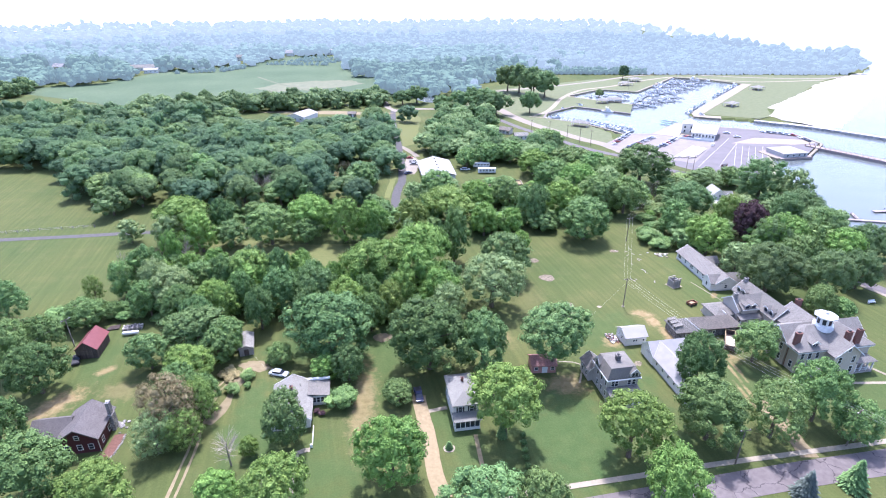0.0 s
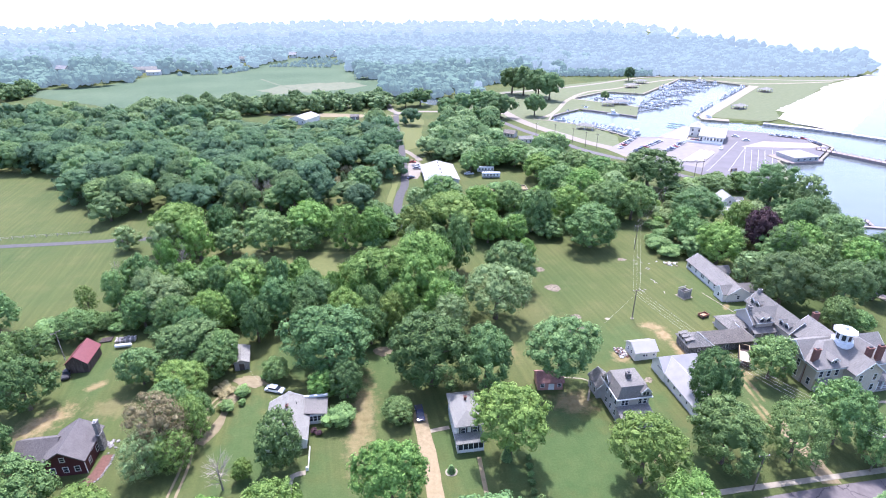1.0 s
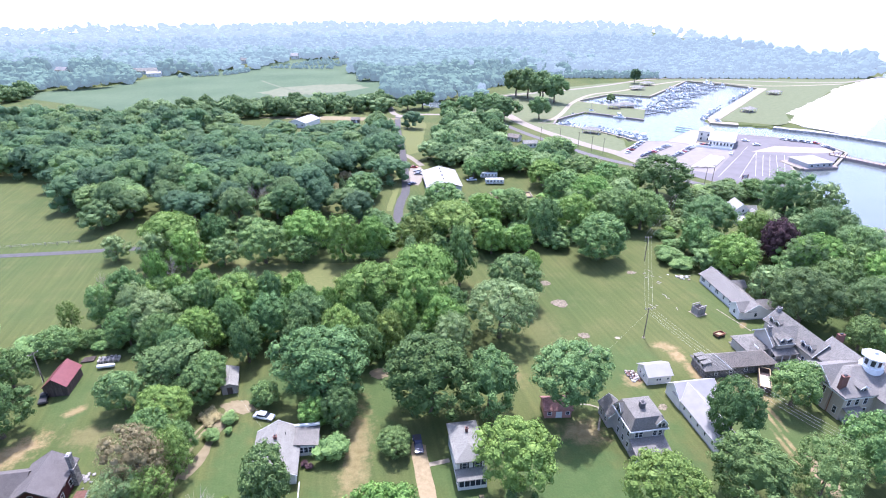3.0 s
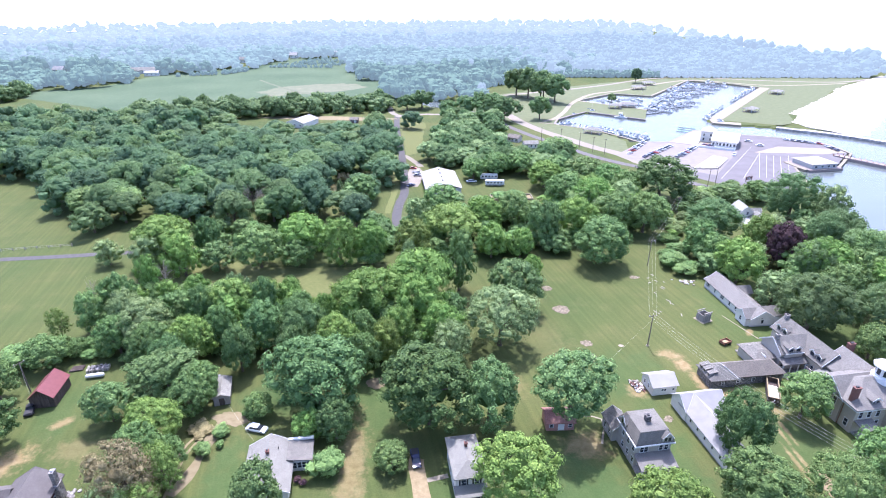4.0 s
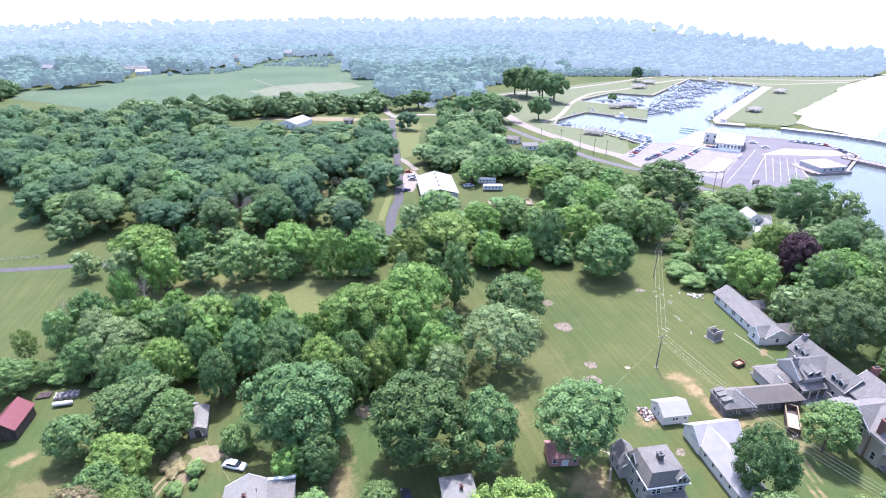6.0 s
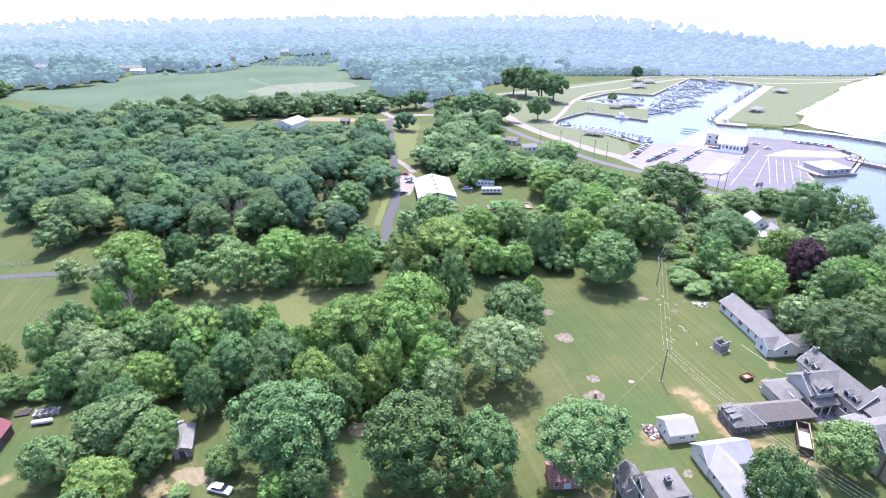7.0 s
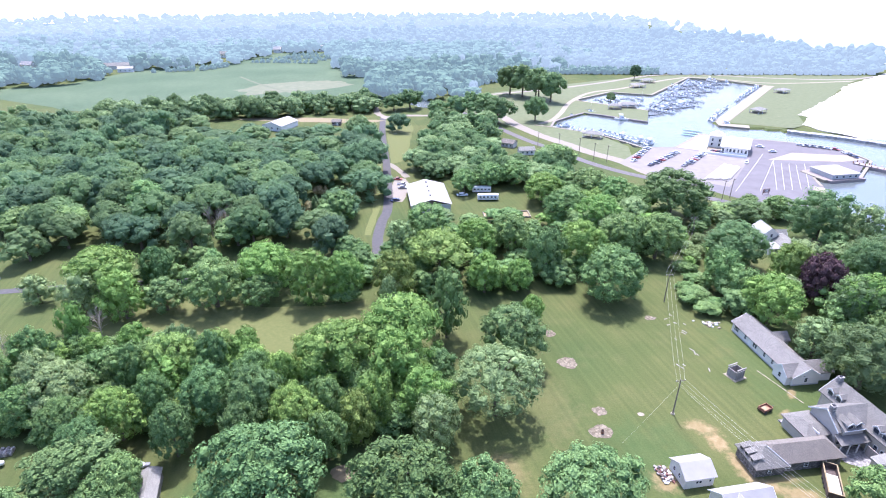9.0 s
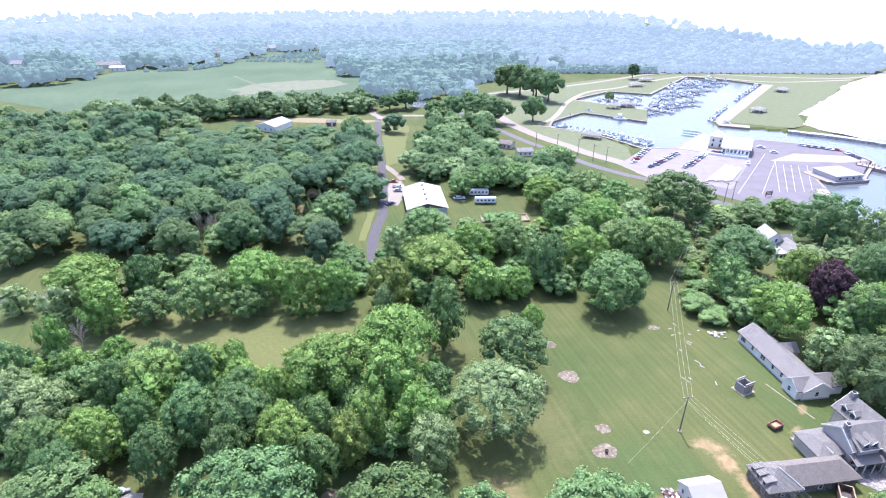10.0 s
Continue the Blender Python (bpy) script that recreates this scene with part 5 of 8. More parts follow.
ribbon("driveway", [(-6.6, 106), (-6.6, 103.5), (-4, 92), (-2.2, 82), (-0.2, 76)], 3.3, 0.05, DRIVE, "pale sandy gravel driveway", "driveway", wobble=0.25)
ribbon("path", [(-4.2, 100.2), (0, 101.5)], 1.1, 0.06, CONCRETE, "short pale path to the house", "path")
ribbon("path", [(6.4, 93), (7.5, 84), (8.8, 76)], 0.9, 0.055, DIRT, "narrow trodden front walk", "path")
ribbon("path", [(-29.2, 88), (-31.7, 87), (-31.4, 83), (-30, 74)], 1.2, 0.055, CONCRETE, "narrow concrete walk", "path")
for dx in (-0.75, 0.75):
    ribbon("driveway", [(-53 + dx, 72), (-54.4 + dx, 87), (-56 + dx, 96), (-56.5 + dx, 106), (-54 + dx, 114)], 0.55, 0.05, DIRT, "one wheel rut of a dirt drive", "driveway", wobble=0.25)
ribbon("dirt", [(-54, 95), (-52.5, 102), (-52.5, 110), (-51.5, 117), (-47, 115.2)], 2.3, 0.045, DIRT, "bare brown earth of a worn drive", "dirt", wobble=1.4)
patch("dirt", -50.2, 116.2, 4.4, 1.9, 0.052, DIRT, "bare trodden earth between shed and drive", "dirt", 168, 0.5, 6)
patch("dirt", -18.5, 130, 2.8, 2.2, 0.05, DIRT, "bare sandy spot under trees", "dirt", seed=2)
for x, y, rx, ry, a in ((33.9, 166.4, 2.5, 2.3, -30), (36.6, 142, 2.6, 2.0, 20), (37.7, 148.5, 1.6, 1.4, 0), (62.6, 188.3, 1.6, 1.2, 0), (31.2, 179.8, 1.6, 1.6, 0)):
    patch("fire_pit", x, y, rx, ry, 0.05, RUBBLE, "bare ring of ash and stones in the lawn", "fire pit", a, seed=x)
patch("fire_pit", 50.3, 119.0, 1.2, 0.9, 0.05, RUBBLE, "brown ring of burnt earth in the lawn", "fire pit", 20, 0.6, 6)
patch("patio", 88.4, 135.4, 3.4, 2.6, 0.05, PALE_STONE, "pale stone flags of the court before the porch", "patio", 12, 0.25, 3)
ribbon("path", [(81, 147), (84, 141), (85.5, 137)], 0.6, 0.05, CONCRETE, "thin pale path to the inn", "path")
ribbon("path", [(28.5, 119.6), (35, 118.6), (33.2, 111)], 0.4, 0.05, CONCRETE, "pale stone path behind the house", "path", wobble=0.2)
patch("flower_bed", 0.6, 88.8, 1.3, 1.1, 0.06, CONCRETE, "round pale stone bed", "flower bed", rough=0.1)
sheet("flower_bed", [(-74.4, 81.6), (-71.9, 83.3), (-70.7, 86), (-70.9, 89.4), (-71.4, 92), (-73.4, 91.6), (-73.0, 87)], 0.06, MULCH, "reddish mulched bed along the house wall", "flower bed")

# harbour ground
# Both lawn sheets carry the painted haze in their paler green.
sheet("park_lawn", [(252, 522), (313, 608), (345, 640), (420, 640), (383, 600), (332, 539), (290, 496), (269, 475), (255, 440), (240, 430), (202, 448)], 0.03, PARK, "park lawn paled for haze between basin and beach", "lawn", 0.025)
sheet("park_lawn", [(10, 485), (40, 440), (62, 400), (85, 370), (105, 345), (112, 380), (99, 412), (74, 431), (79, 448), (90, 461), (106, 477), (117, 471), (146, 449), (159, 488), (112, 528), (113, 534), (150, 570), (184, 556), (257, 659), (292, 637), (313, 610), (330, 620), (420, 640), (470, 678), (285, 690), (160, 640), (50, 570), (20, 548)], 0.045, PARK, "park lawn paled for haze round the harbour basin", "lawn", 0.025)
sheet("parking_lot", [(112, 322), (99, 347), (121, 378), (140, 378), (169, 411), (197, 399), (209, 395), (228, 386), (239, 374), (239, 353), (214, 324), (191, 324), (186, 306), (172, 283), (150, 276), (132, 296)], 0.05, LOT, "wide grey asphalt harbour parking lot", "parking lot")
sheet("pale_lot", [(97, 346), (121, 377), (140, 377), (150, 371), (158, 367), (175, 357), (140, 306), (132, 312), (113, 326), (106, 331)], 0.07, PALE_LOT, "pale worn concrete part of the harbour lot", "parking lot")
sheet("concrete_apron", [(183, 353), (200, 352), (222, 350), (238, 354), (238, 362), (205, 368)], 0.09, CONCRETE, "white concrete apron on the quay", "quay", 0.05)
sheet("concrete_apron", [(140, 378.5), (169, 412), (180, 408), (186, 398), (172, 380), (156, 360), (148, 362), (152, 372)], 0.085, CONCRETE, "white concrete apron by the harbour building", "quay", 0.05)
sheet("concrete_apron", [(186, 306), (182, 308), (165, 281), (171, 280), (181, 292)], 0.09, CONCRETE, "pale concrete strip along the water", "quay", 0.05)
for a, b in (((187.2, 366.2), (140.0, 299.9)), ((185.7, 352.2), (151.6, 300.1)), ((185.7, 352.2), (161.2, 302.8)), ((186.7, 345.8), (165.0, 302.9)), ((190.8, 345.8), (168.8, 302.9)), ((193.8, 344.1), (173.1, 303.0)), ((199.5, 345.9), (178.4, 305.7))):
    ribbon("line", [a, b], 0.15, 0.095, PAINT_LINE, "white painted parking line", "marking", 0.02)
ribbon("quay", [(62, 436), (74, 430), (99, 412), (112, 393), (120, 378), (140, 378), (169, 412), (197, 399.4), (209, 395.4), (228, 386.4), (240, 373.5), (240.5, 352), (214, 321.5), (190, 321.5), (186, 308)], 1.6, 0.16, CONCRETE, "concrete quay wall round the harbour lot", "quay", 3.0, straight=True)
ribbon("quay", [(212, 433.5), (196, 440), (199.5, 449.5), (253.5, 522.5), (317, 608.5)], 9.0, 0.16, CONCRETE, "pale concrete quay along the east basin", "quay", 3.0, straight=True)
ribbon("quay", [(313, 611), (292, 638), (257, 660), (184, 556.5), (150, 570.5), (113, 534.5), (111, 528), (159, 488)], 2.2, 0.16, CONCRETE, "pale concrete quay of the north basin", "quay", 3.0, straight=True)
ribbon("quay", [(146, 448.5), (117, 471.5), (106, 478), (90, 462), (78, 448.5), (73, 431)], 1.4, 0.16, DARK_DOCK, "timber quay edge of a grassy spit", "quay", 3.0, straight=True)
ribbon("breakwater", [(232, 422), (250, 411), (267, 397), (292, 369), (330, 320), (390, 240)], 5, 0.5, ROCK, "low rock breakwater in the lake", "breakwater", 3.0, wobble=1.5)
ribbon("pier", [(228, 347), (252, 312), (300, 240)], 4.5, 0.6, DARK_DOCK, "long dark pier deck reaching into the lake", "pier", 1.8)
ribbon("driveway", [(76.6, 87.5), (76.4, 94), (76.2, 99), (74.5, 105)], 3.6, 0.05, DRIVE, "short gravel drive off the street", "driveway", wobble=0.6)
patch("patio", 88, 136.5, 4.5, 2.2, 0.06, PALE_STONE, "pale stone patio in the courtyard", "patio", 10, 0.15)
patch("fallow", -150, 588, 55, 30, 0.075, FALLOW, "weedy brown corner of the field", "field", 35, 0.4, 3)
ribbon("path", [(-225, 655), (-195, 615), (-160, 575), (-130, 548)], 3, 0.085, FALLOW, "pale farm track across the field", "track", wobble=1.0)
patch("gravel_yard", -22, 300, 5, 17, 0.055, GRAVEL, "pale gravel yard beside the metal barn", "yard", 3, 0.3, 5)
patch("pond", -20, 511, 11, 15, 0.09, WATER, "small dark farm pond with reedy edge", "pond", 20, 0.3, 8)
ribbon("road", [(-31.6, 342), (-25, 330), (-19.5, 318)], 3.6, 0.058, GRAVEL, "short gravel spur to the barn", "road", wobble=0.6)
# Floor sheet shares the glowing haze material of the far woods.
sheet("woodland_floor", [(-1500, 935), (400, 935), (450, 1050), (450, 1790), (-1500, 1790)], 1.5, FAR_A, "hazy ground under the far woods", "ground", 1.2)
ribbon("path", [(100.4, 112.0), (110.1, 112.2), (124.1, 111.9)], 0.9, 0.055, CONCRETE, "pale stone walk before the mansion", "path", wobble=0.15)
ribbon("path", [(109.6, 120.8), (112.4, 115.5), (122.4, 111.5)], 0.9, 0.055, CONCRETE, "pale stone walk beside the mansion", "path", wobble=0.15)
patch("well_cover", 47.1, 147.7, 0.75, 0.6, 0.06, CONCRETE, "small pale concrete well cover in the lawn", "well cover", 0, 0.1)
sheet("mown_strip", frayed([(-46, 447), (-30, 448), (-23, 430), (-23, 390), (-21, 350), (-29.8, 341), (-35, 375), (-40.5, 412)], 0.8), 0.03, HAY, "sunny mown verge beside the lane", "lawn", 0.025)
sheet("mown_strip", frayed([(-53.5, 438), (-50.2, 438), (-38.5, 366), (-31.5, 312), (-28.4, 284), (-28.6, 246), (-31, 246), (-32, 284), (-36, 318), (-45, 368)], 0.6), 0.03, HAY, "narrow mown verge between the lane and the wood", "lawn", 0.025)
sheet("mown_strip", frayed([(-118.7, 202.3), (-102.4, 204.5), (-67.8, 192.4), (-39.5, 192.8), (-23.3, 197.6), (-22.4, 185.0), (-33.8, 168.0), (-45.8, 161.7), (-62.5, 170.1), (-80.1, 173.9), (-100.2, 175.0)], 1.2), 0.03, HAY, "sunny yellow-green mown strip between the hedges", "lawn", 0.025)

# ---- houses of the village street ----
TURN_V = 10.5


def red_barn():
    e = thing("barn", "small dark board barn with a bright red roof", "barn", -96.8, 122.9, TURN_V)
    walls(e, -2.6, 2.6, -4, 4, 0, 3, DARK_WOOD, 0.15)
    gable_roof(e, -2.6, 2.6, -4, 4, 3, 5.2, RED_METAL, DARK_WOOD, "y", 0.35, 0.1)
    for s in (-0.75, 0.75):
        part("door", boxes((s - 0.7, s + 0.7, -4.06, -3.98, 0.1, 2.4), (s - 0.7, s + 0.7, -4.1, -4.06, 1.2, 1.35)), DARK_WOOD, e)
    for k in range(6):
        part("rib", boxes((0, 0.05, -4.2 + k * 1.65, -4.1 + k * 1.65, 5.32, 5.36)), RED_METAL, e)


def maroon_house():
    e = thing("house", "maroon sided house with slate grey roof and stone chimney", "house", -78.4, 90.6, TURN_V)
    walls(e, -3.8, 4, -4.4, 4.6, 0, 3.9, MAROON)
    gable_roof(e, -3.8, 4, -4.4, 4.6, 3.9, 6.4, SHINGLE_DARK, MAROON, "y", 0.5, 0.18, SHINGLE_DARK)
    walls(e, -10, -3.8, -2, 4.4, 0, 3.0, MAROON)
    gable_roof(e, -10, -3, -2, 4.4, 3.0, 5.3, SHINGLE_DARK, MAROON, "x", 0.5, 0.18, SHINGLE_DARK, (True, False))
    for y in (-2.4, 1.0):
        window(e, "e", 4, y, 1.6, 0.9, 1.3)
    window(e, "e", 4, -0.7, 3.3, 0.7, 0.8)
    for x in (-2.2, 0.2, 2.4):
        window(e, "s", -4.4, x, 1.6, 0.9, 1.3)
    window(e, "s", -4.4, 0.1, 4.2, 0.8, 1.0)
    window(e, "s", -2, -7, 1.6, 0.9, 1.2)
    part("corner_board", boxes((3.96, 4.06, -4.46, -4.3, 0, 3.9)), TRIM, e)
    c = part("chimney", boxes((4, 4.9, 1.6, 3.4, 0, 4.2), (4.05, 4.75, 1.9, 3.1, 4.2, 7.2), (3.98, 4.82, 1.83, 3.17, 7.2, 7.4)), PALE_STONE, e, "pale field stone chimney")
    part("flue", boxes((4.2, 4.6, 2.3, 2.7, 7.4, 7.7)), TRIM, c)
    rng = random.Random(8)
    edge = [(-74.0, 81.2), (-71.7, 83.1), (-70.4, 85.9), (-70.6, 89.4), (-71.2, 92.2)]
    spots = []
    for (ax, ay), (bx, by) in zip(edge, edge[1:]):
        n = int(math.hypot(bx - ax, by - ay) / 0.55)
        spots += [(ax + (bx - ax) * k / n + rng.uniform(-0.1, 0.1), ay + (by - ay) * k / n, rng.uniform(0.22, 0.34)) for k in range(n)]
    spots += [(-73.6 + rng.gauss(0, 0.9), 94.6 + rng.gauss(0, 1.3), rng.uniform(0.25, 0.55)) for k in range(16)]
    for x, y, a in spots:
        yard = thing("garden_rock", "rough pale rock in the garden edge", "rock", x, y, rng.uniform(0, 90), group="garden rocks")
        bm = bmesh.new()
        bmesh.ops.create_icosphere(bm, subdivisions=1, radius=a)
        for v in bm.verts:
            v.co = Vector((v.co.x * rng.uniform(0.8, 1.25), v.co.y * rng.uniform(0.7, 1.1), max(-0.05, v.co.z * 0.5 + 0.1)))
        part("rock", bm, PALE_STONE, yard)


def pale_roof_bungalow():
    e = thing("house", "low white bungalow with pale grey shingle roof", "house", -35.8, 100.8, TURN_V)
    walls(e, -4.6, 4.0, -7, 5.5, 0, 2.8, WHITE_SIDING)
    gable_roof(e, -4.6, 4.0, -7, 5.5, 2.8, 5.2, SHINGLE_PALE, WHITE_SIDING, "y", 0.5, 0.15, TRIM)
    walls(e, 4.0, 8.0, 0.2, 5.4, 0, 2.7, WHITE_SIDING)
    shed_roof(e, 3.2, 8.3, -0.1, 5.6, 2.85, 3.6, "w", SHINGLE_GREY)
    part("parapet", boxes((3.0, 8.3, 5.3, 5.9, 3.3, 3.75)), TRIM, e)
    for i in range(4):
        window(e, "s", 0.2, 4.6 + i * 0.95, 1.6, 0.75, 1.4)
    for y in (-5, -2):
        window(e, "e", 4.0, y, 1.6)
    for x in (-3, 1.5):
        window(e, "s", -7, x, 1.6)
    for y in (-4, 0, 3):
        window(e, "w", -4.6, y, 1.6)
    chimney(e, -0.3, 0.6, 4.2, 5.9, 0.6, 0.6, RED_BRICK)
    part("vent", tube([(1.5, 2.5, 3.9), (1.5, 2.5, 5.0)], [0.08, 0.08], 8), BLACK, e)
    part("fence", boxes((4.55, 4.7, -13, -7, 0, 0.5), (4.2, 4.7, -13.3, -13, 0, 0.9)), TRIM, e, "low white edging wall")


def white_house():
    e = thing("house", "narrow white two-storey house with glazed front porch", "house", 3.4, 101.2, TURN_V)
    walls(e, -2.8, 2.8, -5, 5.2, 0, 5.6, WHITE_SIDING)
    hip_roof(e, -2.8, 2.8, -5, 5.2, 5.6, 7.3, SHINGLE_PALE, 0.0)
    for x in (-1.3, 1.3):
        window(e, "s", -5, x, 4.3, 0.9, 1.5, BLACK)
    for y in (-3, 1, 4):
        window(e, "w", -2.8, y, 4.2, 0.8, 1.4)
        window(e, "w", -2.8, y, 1.6, 0.8, 1.4)
    walls(e, -2.9, 2.9, -7, -5, 0, 0.8, WHITE_SIDING, 0.15)
    for i in range(6):
        x = -2.8 + i * 1.1
        part("porch_post", boxes((x, x + 0.14, -7, -6.86, 0.8, 2.7)), TRIM, e)
        if i < 5:
            part("pane", boxes((x + 0.14, x + 1.1, -6.95, -6.9, 0.8, 2.5)), GLASS, e)
    part("porch_beam", boxes((-2.95, 2.95, -7.05, -5, 2.5, 2.75)), TRIM, e)
    shed_roof(e, -3.2, 3.2, -7.4, -5, 2.9, 3.7, "n", SHINGLE_PALE)
    chimney(e, 0.3, 1.3, 6.6, 8.0, 0.55, 0.55, RED_BRICK)
    walls(e, -2.2, 2.2, 5.2, 8.0, 0, 2.6, WHITE_SIDING)
    shed_roof(e, -2.5, 2.5, 5.2, 8.3, 2.75, 3.5, "s", SHINGLE_PALE)


def red_shed():
    e = thing("shed", "small faded red shed with brown shingle roof", "shed", 24.6, 117.1, 4)
    walls(e, -3.1, 3.1, -2.3, 2.3, 0, 2.4, PINK_SIDING)
    gable_roof(e, -3.1, 3.1, -2.3, 2.3, 2.4, 3.9, SHINGLE_RED, PINK_SIDING, "x", 0.35)
    for x in (-2, 2.2):
        window(e, "s", -2.3, x, 1.4, 0.8, 0.9)
    door(e, "s", -2.3, 0.2, 1.2, 2.0)


def grey_house():
    e = thing("house", "grey two-storey house with dark steep roof and dormers", "house", 41.8, 107.2, TURN_V)
    walls(e, -4.2, 3.4, -1.8, 5.8, 0, 6.2, GREY_SIDING)
    # steep lower slopes with a nearly flat top
    hip_roof(e, -4.2, 3.4, -1.8, 5.8, 6.2, 8.6, SHINGLE_GREY, 0.0, 0.7, 0.4)
    hip_roof(e, -3.35, 2.55, -0.95, 4.95, 8.6, 9.15, SHINGLE_GREY, 0.6, None, 0.15, 0.08)
    part("cornice", boxes((-4.75, 3.95, -2.35, -1.8, 5.85, 6.15), (-4.75, 3.95, 5.8, 6.3, 5.85, 6.15), (-4.75, -4.2, -1.8, 5.8, 5.85, 6.15), (3.4, 3.95, -1.8, 5.8, 5.85, 6.15)), TRIM, e)
    for x, y, side in ((2.2, -2.1, "s"), (-4.5, 3.9, "w")):
        d = new("dormer")
        d.parent = e
        d.matrix_local = pose(x, y, 6.2, 0, 0, 0 if side == "s" else 270)
        walls(d, -1.1, 1.1, 0, 1.6, 0.05, 1.3, GREY_SIDING, 0.12)
        gable_roof(d, -1.1, 1.1, 0, 2.2, 1.3, 2.5, SHINGLE_GREY, GREY_SIDING, "y", 0.22, 0.1, TRIM, (True, False))
        for k in (-0.4, 0.4):
            part("pane", boxes((k - 0.3, k + 0.3, -0.04, 0.01, 0.35, 1.25)), GLASS, d)
    for x in (-2.9, -2.0, 1.2, 2.4):
        window(e, "s", -1.8, x, 4.75, 0.75, 1.4)
    for x in (-3.0, 2.2):
        window(e, "s", -1.8, x, 1.6, 0.9, 1.5)
    for y in (-0.8, 1.4, 3.6):
        window(e, "w", -4.2, y, 4.5, 0.8, 1.4)
        window(e, "w", -4.2, y - 0.3, 1.7, 0.8, 1.4)
    shed_roof(e, -4.6, 3.4, -5.6, -1.8, 2.9, 3.9, "n", SHINGLE_SLATE)
    part("porch_floor", boxes((-4.3, 3.2, -5.3, -1.8, 0, 0.45)), GREY_WOOD, e)
    for x in (-4.1, -1.7, 0.7, 3.0):
        part("porch_post", boxes((x - 0.09, x + 0.09, -5.25, -5.07, 0.45, 2.85)), TRIM, e)
    part("porch_rail", boxes((-4.1, 3.0, -5.2, -5.12, 1.2, 1.28)), TRIM, e)
    door(e, "s", -1.82, 0.1)
    chimney(e, -0.7, 1.6, 8.7, 10.3, 1.0, 1.0, DARK_STONE)
    # gabled kitchen wing behind
    walls(e, -5.4, -1.2, 5.8, 10.8, 0, 3.3, GREY_SIDING)
    gable_roof(e, -5.4, -1.2, 5.8, 10.8, 3.3, 5.1, SHINGLE_GREY, GREY_SIDING, "y", 0.35, 0.15, TRIM, (True, True))
    for y in (7.2, 9.4):
        window(e, "w", -5.4, y, 1.6, 0.8, 1.3)


def small_garage():
    e = thing("garage", "small white garage with white metal roof", "garage", 51.6, 130.2, TURN_V)
    walls(e, -3.1, 3.1, -2.7, 2.7, 0, 2.7, WHITE_SIDING, 0.15)
    gable_roof(e, -3.1, 3.1, -2.7, 2.7, 2.7, 4.3, WHITE_METAL, WHITE_SIDING, "x", 0.35, 0.08)
    for x in (-0.6, 0.1, 2.2):
        window(e, "s", -2.7, x, 1.5, 0.5, 0.6, None, False)
    window(e, "w", -3.1, -0.6, 1.6, 0.6, 1.0)
    window(e, "w", -3.1, 1.2, 1.6, 0.6, 1.0)
    heap = thing("junk_pile", "heap of pale scrap and debris beside the garage", "debris", 46.6, 130.4, 0)
    rng = random.Random(31)
    mats = (GREY_TRIM, DARK_WOOD, TRIM, RED_BRICK, GREY_WOOD, STORED, GREY_WOOD)
    for i in range(90):
        x, y = rng.uniform(-1.3, 1.3), rng.uniform(-2.1, 2.0)
        x -= 0.25 * y
        s = rng.uniform(0.12, 0.42)
        p = part("scrap", boxes((-s, s, -s * 0.6, s * 0.6, -0.1, s * rng.uniform(0.3, 0.9))), mats[i % 7], heap)
        p.matrix_local = pose(x, y, 0.12 + 0.6 * rng.random() * math.exp(-x * x - 0.3 * y * y), rng.uniform(-20, 20), rng.uniform(-20, 20), rng.uniform(0, 180))


def long_white_building():
    e = thing("hall", "long white sided hall with white metal roof", "building", 59.2, 112.9, TURN_V)
    walls(e, -4.2, 1.4, -10, 6.5, 0, 3.0, WHITE_SIDING)
    gable_roof(e, -4.2, 1.4, -10, 9.3, 3.0, 5.35, WHITE_METAL, WHITE_SIDING, "y", 0.4, 0.08, TRIM, (True, False))
    walls(e, -4.4, 5.2, 6.5, 12.5, 0, 3.0, WHITE_SIDING)
    gable_roof(e, -4.4, 5.2, 6.5, 12.5, 3.0, 5.4, WHITE_METAL, WHITE_SIDING, "x", 0.4, 0.08, TRIM)
    for i in range(6):
        window(e, "w", -4.2, -8.7 + i * 2.7, 1.7, 0.55, 0.9, None, False)
    part("valley_flashing", tube([(-4.4, 6.2, 2.9), (-1.4, 9.3, 5.46)], [0.07, 0.07], 5), GREY_TRIM, e)
    part("plinth", boxes((-4.26, -4.18, -10.04, 12.54, 0, 0.3)), GREY_TRIM, e)


